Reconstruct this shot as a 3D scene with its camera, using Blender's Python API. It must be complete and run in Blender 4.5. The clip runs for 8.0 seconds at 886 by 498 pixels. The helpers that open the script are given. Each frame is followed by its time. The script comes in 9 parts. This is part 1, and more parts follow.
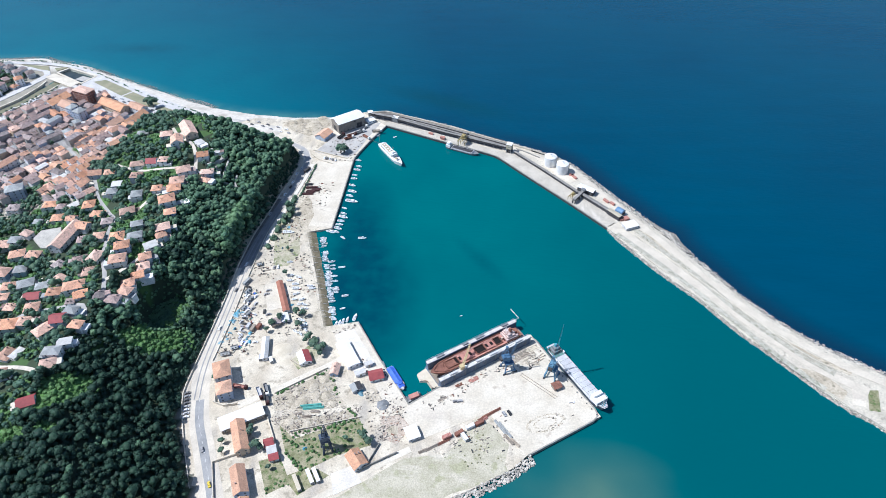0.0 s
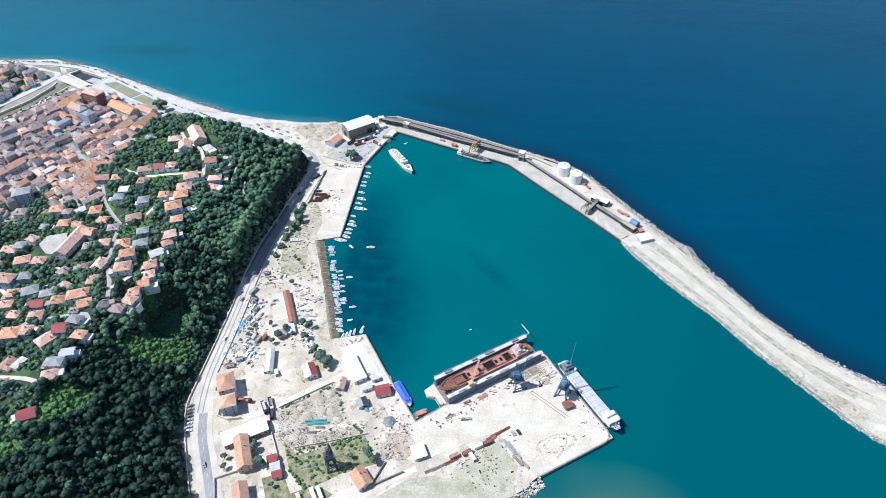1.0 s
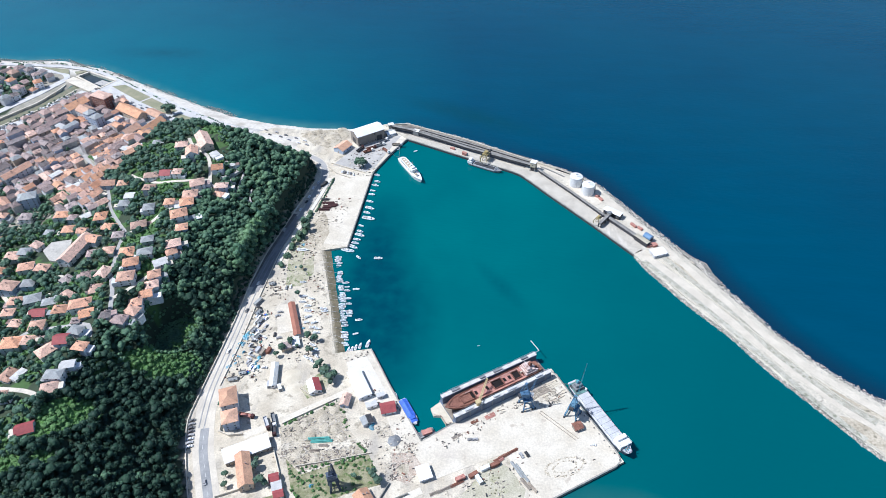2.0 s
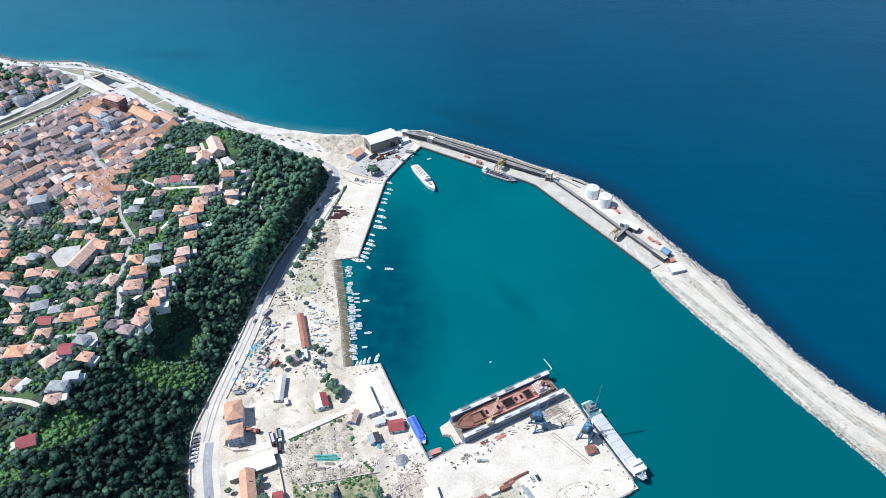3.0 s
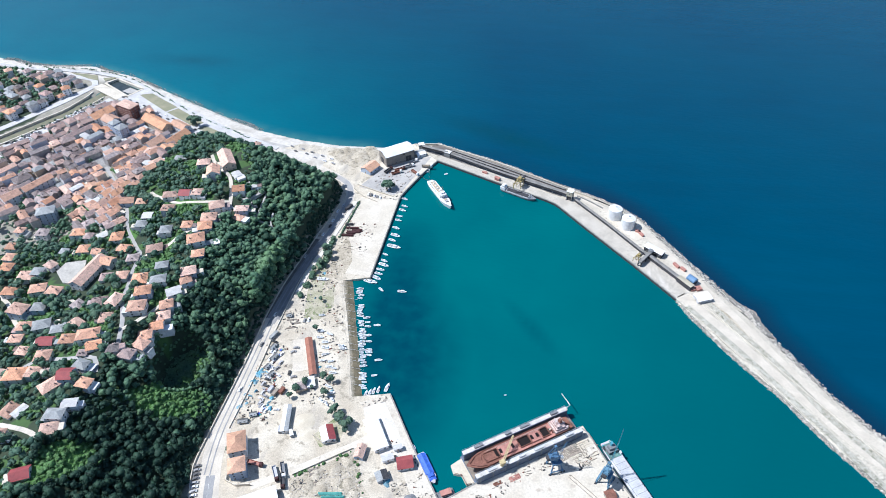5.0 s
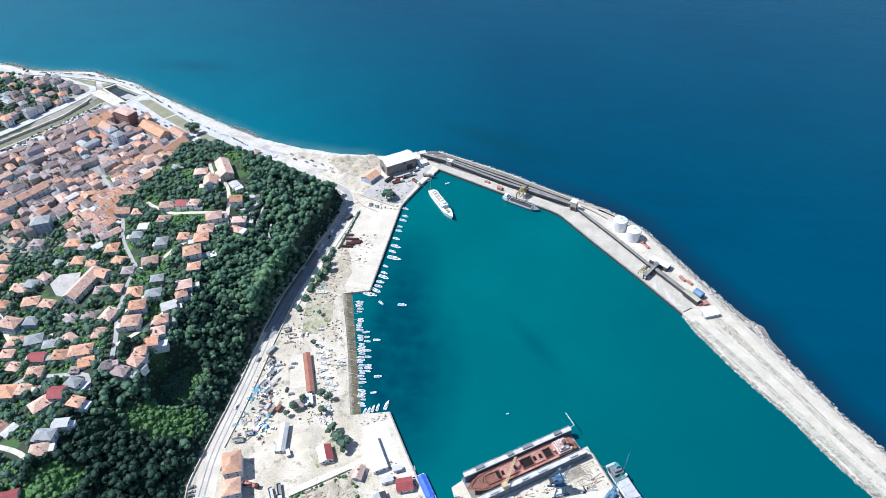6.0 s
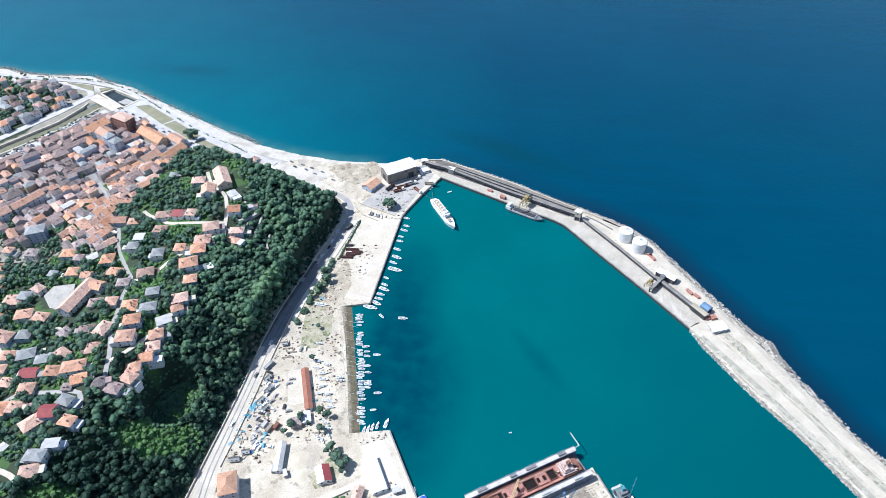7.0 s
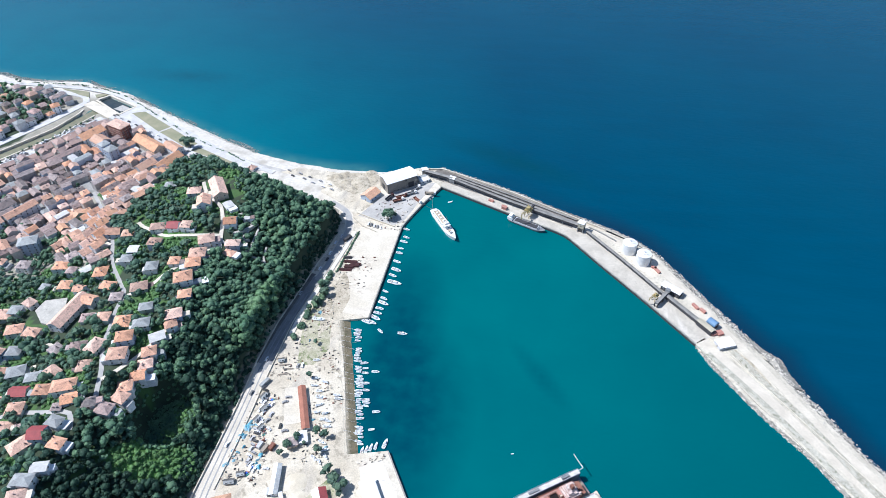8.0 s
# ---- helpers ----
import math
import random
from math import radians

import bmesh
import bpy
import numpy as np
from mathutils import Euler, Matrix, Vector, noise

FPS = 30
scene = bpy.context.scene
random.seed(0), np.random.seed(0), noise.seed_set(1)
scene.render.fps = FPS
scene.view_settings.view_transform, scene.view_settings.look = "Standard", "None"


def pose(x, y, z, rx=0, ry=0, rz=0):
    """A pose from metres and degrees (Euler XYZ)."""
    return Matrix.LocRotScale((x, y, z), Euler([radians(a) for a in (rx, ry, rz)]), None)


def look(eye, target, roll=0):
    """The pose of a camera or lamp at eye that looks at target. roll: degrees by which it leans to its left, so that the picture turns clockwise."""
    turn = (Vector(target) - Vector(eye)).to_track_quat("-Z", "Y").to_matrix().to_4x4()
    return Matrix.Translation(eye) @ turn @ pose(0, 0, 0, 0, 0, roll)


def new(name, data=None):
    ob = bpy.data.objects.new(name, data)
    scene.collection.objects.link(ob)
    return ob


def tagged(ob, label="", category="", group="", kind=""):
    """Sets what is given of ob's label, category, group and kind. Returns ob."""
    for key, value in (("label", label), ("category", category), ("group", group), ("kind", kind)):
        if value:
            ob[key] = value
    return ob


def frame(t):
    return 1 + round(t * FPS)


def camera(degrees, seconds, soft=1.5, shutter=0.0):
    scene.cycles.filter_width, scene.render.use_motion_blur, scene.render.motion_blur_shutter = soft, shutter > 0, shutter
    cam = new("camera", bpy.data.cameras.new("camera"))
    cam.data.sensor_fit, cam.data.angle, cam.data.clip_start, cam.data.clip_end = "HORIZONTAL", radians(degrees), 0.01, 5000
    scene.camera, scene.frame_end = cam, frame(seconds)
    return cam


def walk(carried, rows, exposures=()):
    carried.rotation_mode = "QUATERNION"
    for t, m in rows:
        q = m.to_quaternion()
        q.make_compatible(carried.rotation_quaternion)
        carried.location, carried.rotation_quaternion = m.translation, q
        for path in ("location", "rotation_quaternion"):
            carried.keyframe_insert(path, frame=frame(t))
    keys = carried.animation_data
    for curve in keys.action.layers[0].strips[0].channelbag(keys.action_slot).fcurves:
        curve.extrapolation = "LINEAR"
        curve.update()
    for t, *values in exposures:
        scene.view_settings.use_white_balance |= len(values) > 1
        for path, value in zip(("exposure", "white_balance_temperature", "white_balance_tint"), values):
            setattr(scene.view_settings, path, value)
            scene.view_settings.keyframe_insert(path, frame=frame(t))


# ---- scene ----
cam = camera(67.4, 8.0, soft=0.7)
PATH = [
    (0, (0.801, 0.809, 378.129), (0.716, 2.306, 376.806), -1.2),
    (0.5, (0.485, 7.959, 378.126), (0.385, 9.455, 376.802), -1.2),
    (1, (0.128, 15.136, 378.128), (0.013, 16.631, 376.804), -1.2),
    (1.5, (-0.278, 22.383, 378.131), (-0.405, 23.878, 376.808), -1.1),
    (3, (-1.743, 44.36, 378.14), (-1.923, 45.85, 376.819), -1.1),
    (3.5, (-2.268, 51.52, 378.153), (-2.467, 53.007, 376.831), -1.0),
    (4, (-2.878, 58.58, 378.163), (-3.091, 60.066, 376.841), -1.1),
    (5.5, (-5.045, 79.71, 378.166), (-5.277, 81.192, 376.843), -1.2),
    (6, (-5.893, 86.935, 378.142), (-6.127, 88.418, 376.821), -1.2),
    (6.5, (-6.81, 94.24, 378.128), (-7.047, 95.722, 376.806), -1.2),
    (7, (-7.79, 101.657, 378.116), (-8.03, 103.138, 376.794), -1.2),
    (7.5, (-8.797, 109.171, 378.105), (-9.038, 110.653, 376.783), -1.2),
    (8, (-9.795, 116.722, 378.103), (-10.037, 118.203, 376.782), -1.2),
]
walk(cam, [(t, look(eye, target, roll)) for t, eye, target, roll in PATH], [(0, 0.18, 5700, 10), (3.5, 0.20, 5700, 10), (8, 0.27, 5700, 10)])

# ---- light ----
SUN_FROM = Vector((-1.0, -0.08, 0.0)).normalized()
SUN_UP = radians(55)
world = bpy.data.worlds.new("sky")
scene.world = world
world.use_nodes = True
wn = world.node_tree
sky = wn.nodes.new("ShaderNodeTexSky")
sky.sky_type, sky.sun_disc = "NISHITA", False
sky.sun_elevation, sky.sun_rotation = SUN_UP, math.atan2(SUN_FROM.x, SUN_FROM.y)
sky.altitude, sky.air_density, sky.dust_density = 100, 1.0, 0.6
wn.links.new(sky.outputs[0], wn.nodes["Background"].inputs[0])
wn.nodes["Background"].inputs[1].default_value = 0.10
sun = new("sun", bpy.data.lights.new("sun", "SUN"))
sun.data.energy, sun.data.angle, sun.data.color = 4.8, radians(0.53), (1.0, 0.95, 0.88)
sun_dir = Vector((SUN_FROM.x * math.cos(SUN_UP), SUN_FROM.y * math.cos(SUN_UP), math.sin(SUN_UP)))
sun.matrix_world = look(sun_dir * 900, (0, 0, 0))

# ---- materials ----
def surf(name, c1, c2, rough=0.85, fine=0.8, coarse=14.0, grain=0.25, bump=0.0, metal=0.0, vary=0.0, streak=None, spots=None, gloss=0.3):
    """A weathered surface: two colours mixed by broad stains, darkened and lightened by fine grain; vary shifts each object a little."""
    m = bpy.data.materials.new(name)
    m.use_nodes = True
    n, l = m.node_tree.nodes, m.node_tree.links
    b = n["Principled BSDF"]
    geo = n.new("ShaderNodeNewGeometry")
    def grain_of(size, detail, stretch=None):
        t = n.new("ShaderNodeTexNoise")
        t.inputs["Scale"].default_value = 1.0 / size
        t.inputs["Detail"].default_value = detail
        if stretch:
            mp = n.new("ShaderNodeMapping")
            mp.inputs["Scale"].default_value = stretch
            l.new(geo.outputs["Position"], mp.inputs["Vector"])
            l.new(mp.outputs[0], t.inputs["Vector"])
        else:
            l.new(geo.outputs["Position"], t.inputs["Vector"])
        return t.outputs["Fac"]
    def ramp(src, lo, hi):
        r = n.new("ShaderNodeMapRange")
        r.inputs[1].default_value, r.inputs[2].default_value = lo, hi
        l.new(src, r.inputs[0])
        return r.outputs[0]
    def mix(fac, a, c, mode="MIX"):
        x = n.new("ShaderNodeMix")
        x.data_type, x.blend_type = "RGBA", mode
        for sock, val in ((x.inputs[0], fac), (x.inputs[6], a), (x.inputs[7], c)):
            if isinstance(val, (int, float)):
                sock.default_value = val
            elif isinstance(val, tuple):
                sock.default_value = (*val, 1.0)
            else:
                l.new(val, sock)
        return x.outputs[2]
    col = mix(ramp(grain_of(coarse, 5.0), 0.36, 0.64), c1, c2)
    if spots:
        col = mix(ramp(grain_of(spots[1], 3.0), spots[2], spots[2] + 0.1), col, spots[0])
    if streak:
        col = mix(ramp(grain_of(streak[1], 3.0, streak[3]), streak[2], streak[2] + 0.15), col, streak[0])
    g = n.new("ShaderNodeMapRange")
    g.inputs[1].default_value, g.inputs[2].default_value = 0.25, 0.75
    g.inputs[3].default_value, g.inputs[4].default_value = 1.0 - grain, 1.0 + grain
    f = grain_of(fine, 4.0)
    l.new(f, g.inputs[0])
    grey = n.new("ShaderNodeCombineColor")
    for i in range(3):
        l.new(g.outputs[0], grey.inputs[i])
    col = mix(1.0, col, grey.outputs[0], "MULTIPLY")
    if vary:
        info = n.new("ShaderNodeObjectInfo")
        hsv = n.new("ShaderNodeHueSaturation")
        v = n.new("ShaderNodeMapRange")
        v.inputs[3].default_value, v.inputs[4].default_value = 1.0 - vary, 1.0 + vary
        l.new(info.outputs["Random"], v.inputs[0])
        l.new(v.outputs[0], hsv.inputs["Value"])
        mul = n.new("ShaderNodeMath")
        mul.operation = "MULTIPLY"
        mul.inputs[1].default_value = 7.31
        l.new(info.outputs["Random"], mul.inputs[0])
        fr = n.new("ShaderNodeMath")
        fr.operation = "FRACT"
        l.new(mul.outputs[0], fr.inputs[0])
        s = n.new("ShaderNodeMapRange")
        s.inputs[3].default_value, s.inputs[4].default_value = 1.0 - vary * 1.2, 1.0 + vary * 0.5
        l.new(fr.outputs[0], s.inputs[0])
        l.new(s.outputs[0], hsv.inputs["Saturation"])
        l.new(col, hsv.inputs["Color"])
        col = hsv.outputs[0]
    l.new(col, b.inputs["Base Color"])
    b.inputs["Roughness"].default_value, b.inputs["Metallic"].default_value = rough, metal
    b.inputs["Specular IOR Level"].default_value = gloss
    if bump:
        bp = n.new("ShaderNodeBump")
        bp.inputs["Strength"].default_value, bp.inputs["Distance"].default_value = bump, 0.3
        l.new(f, bp.inputs["Height"])
        l.new(bp.outputs[0], b.inputs["Normal"])
    return m

CONCRETE = surf("pale_concrete", (0.665, 0.612, 0.515), (0.57, 0.515, 0.42), fine=1.2, coarse=16, grain=0.14, spots=((0.49, 0.43, 0.35), 5.0, 0.63), bump=0.15, streak=((0.53, 0.475, 0.40), 9.0, 0.58, (0.25, 1.0, 1.0)))
QUAYWALL = surf("quay_wall_concrete", (0.34, 0.33, 0.30), (0.22, 0.22, 0.20), fine=0.6, coarse=4, grain=0.25)
DUST = surf("dusty_gravel", (0.655, 0.595, 0.485), (0.50, 0.44, 0.345), fine=0.9, coarse=14, grain=0.2, spots=((0.36, 0.32, 0.25), 4.2, 0.575), bump=0.3, streak=((0.43, 0.39, 0.33), 11.0, 0.55, (1.0, 0.3, 1.0)))
OFFWHITE = surf("off_white_roof", (0.56, 0.555, 0.54), (0.46, 0.455, 0.44), fine=0.7, coarse=3, grain=0.12, vary=0.12)
ROADBED = surf("pale_road_surface", (0.64, 0.585, 0.495), (0.54, 0.49, 0.415), fine=1.0, coarse=9, grain=0.12, streak=((0.46, 0.425, 0.375), 6.0, 0.57, (1.0, 0.2, 1.0)))
ASPHALT = surf("worn_asphalt", (0.27, 0.275, 0.28), (0.35, 0.35, 0.35), rough=0.9, fine=0.5, coarse=7, grain=0.15)
# Asphalt colour darkened to carry the cliff's shade on the road.
SHADEDROAD = surf("shaded_dark_asphalt", (0.23, 0.23, 0.235), (0.31, 0.305, 0.30), rough=0.9, fine=0.6, coarse=8, grain=0.18)
GREYROAD = surf("grey_road", (0.34, 0.34, 0.34), (0.42, 0.40, 0.375), rough=0.9, fine=0.5, coarse=8, grain=0.12)
MOLE = surf("breakwater_top", (0.585, 0.54, 0.45), (0.46, 0.42, 0.345), fine=1.3, coarse=13, grain=0.2, spots=((0.36, 0.33, 0.275), 3.0, 0.60), bump=0.2)
MOLEQUAY = surf("dusty_quay_concrete", (0.54, 0.50, 0.43), (0.44, 0.405, 0.345), fine=1.0, coarse=9, grain=0.16, spots=((0.34, 0.31, 0.27), 2.5, 0.62), streak=((0.60, 0.56, 0.50), 7.0, 0.58, (1.0, 0.3, 1.0)))
BELTBED = surf("dark_mottled_ground", (0.20, 0.185, 0.17), (0.13, 0.12, 0.11), fine=0.9, coarse=6, grain=0.25, spots=((0.34, 0.32, 0.29), 2.0, 0.64))
MOLEROAD = surf("breakwater_road", (0.61, 0.555, 0.465), (0.52, 0.47, 0.39), fine=1.2, coarse=10, grain=0.10)
APRON = surf("worn_apron", (0.48, 0.46, 0.43), (0.38, 0.365, 0.345), fine=1.0, coarse=9, grain=0.16, spots=((0.26, 0.25, 0.24), 2.5, 0.64))
DUGSOIL = surf("dug_soil", (0.53, 0.47, 0.37), (0.38, 0.33, 0.25), fine=0.9, coarse=7, grain=0.3, spots=((0.25, 0.225, 0.165), 3.0, 0.57), bump=0.6)
ROCKBED = surf("rock_bed", (0.27, 0.255, 0.225), (0.15, 0.145, 0.13), fine=0.6, coarse=3.0, grain=0.4, bump=0.6)
SHORESTONE = surf("shore_stones", (0.44, 0.42, 0.38), (0.22, 0.22, 0.21), fine=0.6, coarse=1.6, grain=0.35, bump=0.4)
ROCK = surf("armour_rock", (0.67, 0.625, 0.55), (0.29, 0.27, 0.24), fine=0.7, coarse=2.2, grain=0.35, bump=0.6)
PEBBLE = surf("white_pebble", (0.73, 0.69, 0.625), (0.61, 0.57, 0.505), fine=0.8, coarse=9, grain=0.16, bump=0.3)
WETSAND = surf("wet_sand", (0.215, 0.18, 0.115), (0.125, 0.11, 0.072), fine=0.9, coarse=6, grain=0.2)
WEEDS = surf("weedy_ground", (0.18, 0.19, 0.095), (0.33, 0.305, 0.20), fine=0.8, coarse=4, grain=0.3, spots=((0.10, 0.15, 0.05), 3.0, 0.55), bump=0.4)
WEEDSOIL = surf("weedy_soil", (0.47, 0.43, 0.33), (0.33, 0.32, 0.21), fine=0.9, coarse=6, grain=0.28, spots=((0.19, 0.22, 0.11), 3.5, 0.56), bump=0.4)
DRYGRASS = surf("dry_grass", (0.50, 0.465, 0.365), (0.40, 0.375, 0.275), fine=0.8, coarse=9, grain=0.24, spots=((0.37, 0.36, 0.24), 7.0, 0.55), bump=0.3, streak=((0.60, 0.55, 0.46), 8.0, 0.58, (0.3, 1.0, 1.0)))
LAWN = surf("parched_lawn", (0.23, 0.235, 0.15), (0.31, 0.29, 0.20), fine=0.7, coarse=10, grain=0.12)
TILE = surf("terracotta_tiles", (0.64, 0.365, 0.245), (0.49, 0.28, 0.195), fine=0.5, coarse=2.6, grain=0.32, vary=0.26, spots=((0.30, 0.18, 0.13), 1.3, 0.60), bump=0.4)
NEWTILE = surf("bright_terracotta", (0.64, 0.37, 0.235), (0.52, 0.295, 0.19), fine=0.6, coarse=3.5, grain=0.26, vary=0.14, spots=((0.38, 0.24, 0.18), 1.6, 0.60), bump=0.4)
OLDTILE = surf("weathered_tiles", (0.385, 0.28, 0.25), (0.225, 0.178, 0.172), fine=0.5, coarse=2.2, grain=0.38, vary=0.40, spots=((0.28, 0.20, 0.17), 1.2, 0.60), bump=0.4)
REDSHEET = surf("red_sheet_roof", (0.36, 0.085, 0.085), (0.28, 0.07, 0.075), rough=0.6, fine=0.6, coarse=4, grain=0.12)
GREYSHEET = surf("grey_sheet_roof", (0.36, 0.38, 0.38), (0.28, 0.29, 0.29), rough=0.7, fine=0.7, coarse=3, grain=0.2, vary=0.15)
WHITESHEET = surf("white_sheet_roof", (0.78, 0.78, 0.77), (0.70, 0.70, 0.70), rough=0.6, fine=0.8, coarse=8, grain=0.06)
PLASTER = surf("white_plaster", (0.73, 0.735, 0.75), (0.61, 0.615, 0.63), fine=0.7, coarse=3, grain=0.12, vary=0.2)
BLUEPLASTER = surf("blue_plaster", (0.44, 0.51, 0.62), (0.36, 0.43, 0.54), fine=0.7, coarse=3, grain=0.12, vary=0.1)
CREAM = surf("cream_plaster", (0.55, 0.45, 0.34), (0.46, 0.37, 0.29), fine=0.7, coarse=3, grain=0.12, vary=0.15)
BRICKWALL = surf("red_brick_wall", (0.30, 0.12, 0.09), (0.24, 0.10, 0.08), fine=0.5, coarse=3, grain=0.2)
BROWNWALL = surf("brown_cladding", (0.30, 0.27, 0.235), (0.24, 0.215, 0.19), fine=0.6, coarse=4, grain=0.18, streak=((0.20, 0.17, 0.14), 1.2, 0.58, (1.0, 1.0, 0.12)))
GLASS = surf("dark_window", (0.05, 0.06, 0.08), (0.03, 0.04, 0.05), rough=0.15, grain=0.1, gloss=0.5)
FRAME = surf("white_frame", (0.7, 0.7, 0.7), (0.6, 0.6, 0.6), rough=0.5, grain=0.05)
BARK = surf("bark", (0.13, 0.10, 0.075), (0.09, 0.07, 0.05), fine=0.3, coarse=1, grain=0.3)
MAROON = surf("dark_rusted_pipe", (0.085, 0.035, 0.036), (0.055, 0.028, 0.028), rough=0.8, fine=0.6, coarse=3, grain=0.3)
RUST = surf("rusty_steel", (0.27, 0.125, 0.09), (0.19, 0.09, 0.065), rough=0.85, fine=0.6, coarse=3, grain=0.3)
DOCKTOP = surf("dock_walkway_paint", (0.66, 0.64, 0.60), (0.52, 0.50, 0.46), rough=0.6, fine=0.5, coarse=3, grain=0.2, spots=((0.34, 0.26, 0.20), 0.8, 0.63))
# Near-black colour standing for shade inside the docked ship's openings.
HOLDSHADE = surf("hold_shade", (0.016, 0.012, 0.012), (0.010, 0.008, 0.008), rough=0.9)
DOCKHULL = surf("dock_hull_paint", (0.145, 0.18, 0.245), (0.10, 0.13, 0.18), rough=0.6, fine=0.8, coarse=4, grain=0.25, spots=((0.19, 0.12, 0.09), 1.2, 0.62), streak=((0.22, 0.22, 0.23), 2.0, 0.6, (1.0, 1.0, 0.15)))
OXIDE = surf("red_oxide_deck", (0.50, 0.25, 0.205), (0.38, 0.185, 0.15), rough=0.8, fine=0.7, coarse=5, grain=0.22, spots=((0.28, 0.14, 0.11), 2.0, 0.6))
STEEL = surf("grey_steel", (0.26, 0.27, 0.28), (0.19, 0.20, 0.21), rough=0.6, fine=0.6, coarse=3, grain=0.2, metal=0.2)
DARK = surf("dark_steel", (0.07, 0.07, 0.075), (0.045, 0.045, 0.05), rough=0.7, fine=0.6, coarse=2, grain=0.3)
WHITEPAINT = surf("white_ship_paint", (0.80, 0.80, 0.79), (0.70, 0.70, 0.69), rough=0.45, fine=0.7, coarse=3, grain=0.08, spots=((0.55, 0.48, 0.42), 0.9, 0.70))
GREYPAINT = surf("light_grey_paint", (0.56, 0.565, 0.585), (0.46, 0.465, 0.485), rough=0.55, fine=0.8, coarse=5, grain=0.16, spots=((0.40, 0.36, 0.33), 1.5, 0.66))
BLUEGREY = surf("blue_grey_paint", (0.13, 0.16, 0.21), (0.095, 0.12, 0.16), rough=0.6, fine=0.8, coarse=4, grain=0.2, spots=((0.20, 0.13, 0.10), 1.2, 0.66))
CRANEBLUE = surf("crane_blue", (0.095, 0.19, 0.31), (0.07, 0.14, 0.235), rough=0.55, fine=0.8, coarse=2, grain=0.25)
DARKBLUE = surf("faded_dark_blue", (0.06, 0.085, 0.13), (0.085, 0.105, 0.14), rough=0.7, fine=0.8, coarse=2, grain=0.25)
POOPGREEN = surf("worn_green_deck", (0.13, 0.26, 0.24), (0.10, 0.17, 0.17), rough=0.7, fine=0.7, coarse=2, grain=0.3, spots=((0.22, 0.19, 0.16), 1.0, 0.58))
CRANEPALE = surf("faded_crane_blue", (0.14, 0.27, 0.38), (0.10, 0.20, 0.29), rough=0.55, fine=0.8, coarse=2, grain=0.25)
CRANETEAL = surf("crane_teal", (0.10, 0.36, 0.45), (0.08, 0.28, 0.36), rough=0.55, fine=0.8, coarse=2, grain=0.2)
CREAMPAINT = surf("cream_yellow_paint", (0.60, 0.49, 0.27), (0.48, 0.39, 0.22), rough=0.6, fine=0.7, coarse=2, grain=0.25)
TEAL = surf("green_deck", (0.14, 0.42, 0.36), (0.10, 0.33, 0.30), rough=0.7, fine=0.7, coarse=3, grain=0.15)
BLUETARP = surf("blue_tarpaulin", (0.05, 0.12, 0.52), (0.07, 0.17, 0.60), rough=0.6, fine=0.8, coarse=2, grain=0.25)
CYANTARP = surf("cyan_tarpaulin", (0.11, 0.32, 0.43), (0.17, 0.38, 0.47), rough=0.6, fine=0.5, coarse=1.5, grain=0.3, vary=0.3)
WOOD = surf("weathered_timber", (0.36, 0.31, 0.25), (0.26, 0.22, 0.18), fine=0.5, coarse=2, grain=0.3, vary=0.2)
SAND = surf("builders_sand", (0.57, 0.505, 0.39), (0.63, 0.57, 0.46), fine=0.8, coarse=5, grain=0.1)
RUBBLE = surf("rubble", (0.60, 0.545, 0.455), (0.42, 0.375, 0.305), fine=0.8, coarse=3, grain=0.3, vary=0.1, bump=0.5)
BOATHULL = surf("boat_white", (0.78, 0.79, 0.80), (0.66, 0.68, 0.70), rough=0.4, fine=0.5, coarse=1.5, grain=0.08, vary=0.08)
BOATIN = surf("boat_interior", (0.55, 0.58, 0.60), (0.36, 0.42, 0.47), rough=0.6, fine=0.5, coarse=1.0, grain=0.2, vary=0.2)
CARPAINT = surf("car_paint", (0.5, 0.5, 0.51), (0.42, 0.42, 0.43), rough=0.3, grain=0.03, vary=0.9)
TYRE = surf("tyre", (0.03, 0.03, 0.03), (0.02, 0.02, 0.02))
TAXI = surf("yellow_paint", (0.7, 0.55, 0.08), (0.65, 0.5, 0.07), rough=0.35, grain=0.03)

def leaf_mat(name, a, b, c, patch=None, fine=1.1, grain=0.5, bump=1.0):
    m = surf(name, a, b, rough=0.6, fine=fine, coarse=9.0, grain=grain, bump=bump, vary=0.18, gloss=0.2, spots=patch)
    n, l = m.node_tree.nodes, m.node_tree.links
    bs = n["Principled BSDF"]
    src = bs.inputs["Base Color"].links[0].from_socket
    geo = n.new("ShaderNodeNewGeometry")
    x = n.new("ShaderNodeMix")
    x.data_type = "RGBA"
    k = n.new("ShaderNodeMath")
    k.operation, k.inputs[1].default_value = "MULTIPLY", 0.45
    l.new(geo.outputs["Random Per Island"], k.inputs[0])
    l.new(k.outputs[0], x.inputs[0])
    l.new(src, x.inputs[6])
    x.inputs[7].default_value = (*c, 1)
    l.new(x.outputs[2], bs.inputs["Base Color"])
    return m

LEAF = leaf_mat("broad_leaf", (0.058, 0.110, 0.080), (0.036, 0.074, 0.058), (0.150, 0.232, 0.135))
LEAFDARK = leaf_mat("dark_leaf", (0.044, 0.094, 0.068), (0.078, 0.148, 0.091), (0.160, 0.262, 0.139), ((0.115, 0.195, 0.105), 38.0, 0.54))
# Darker leaf copy: tone variety plus shade of the south slope and cliff.
LEAFSHADE = leaf_mat("shaded_deep_leaf", (0.012, 0.034, 0.026), (0.022, 0.051, 0.036), (0.050, 0.104, 0.060))
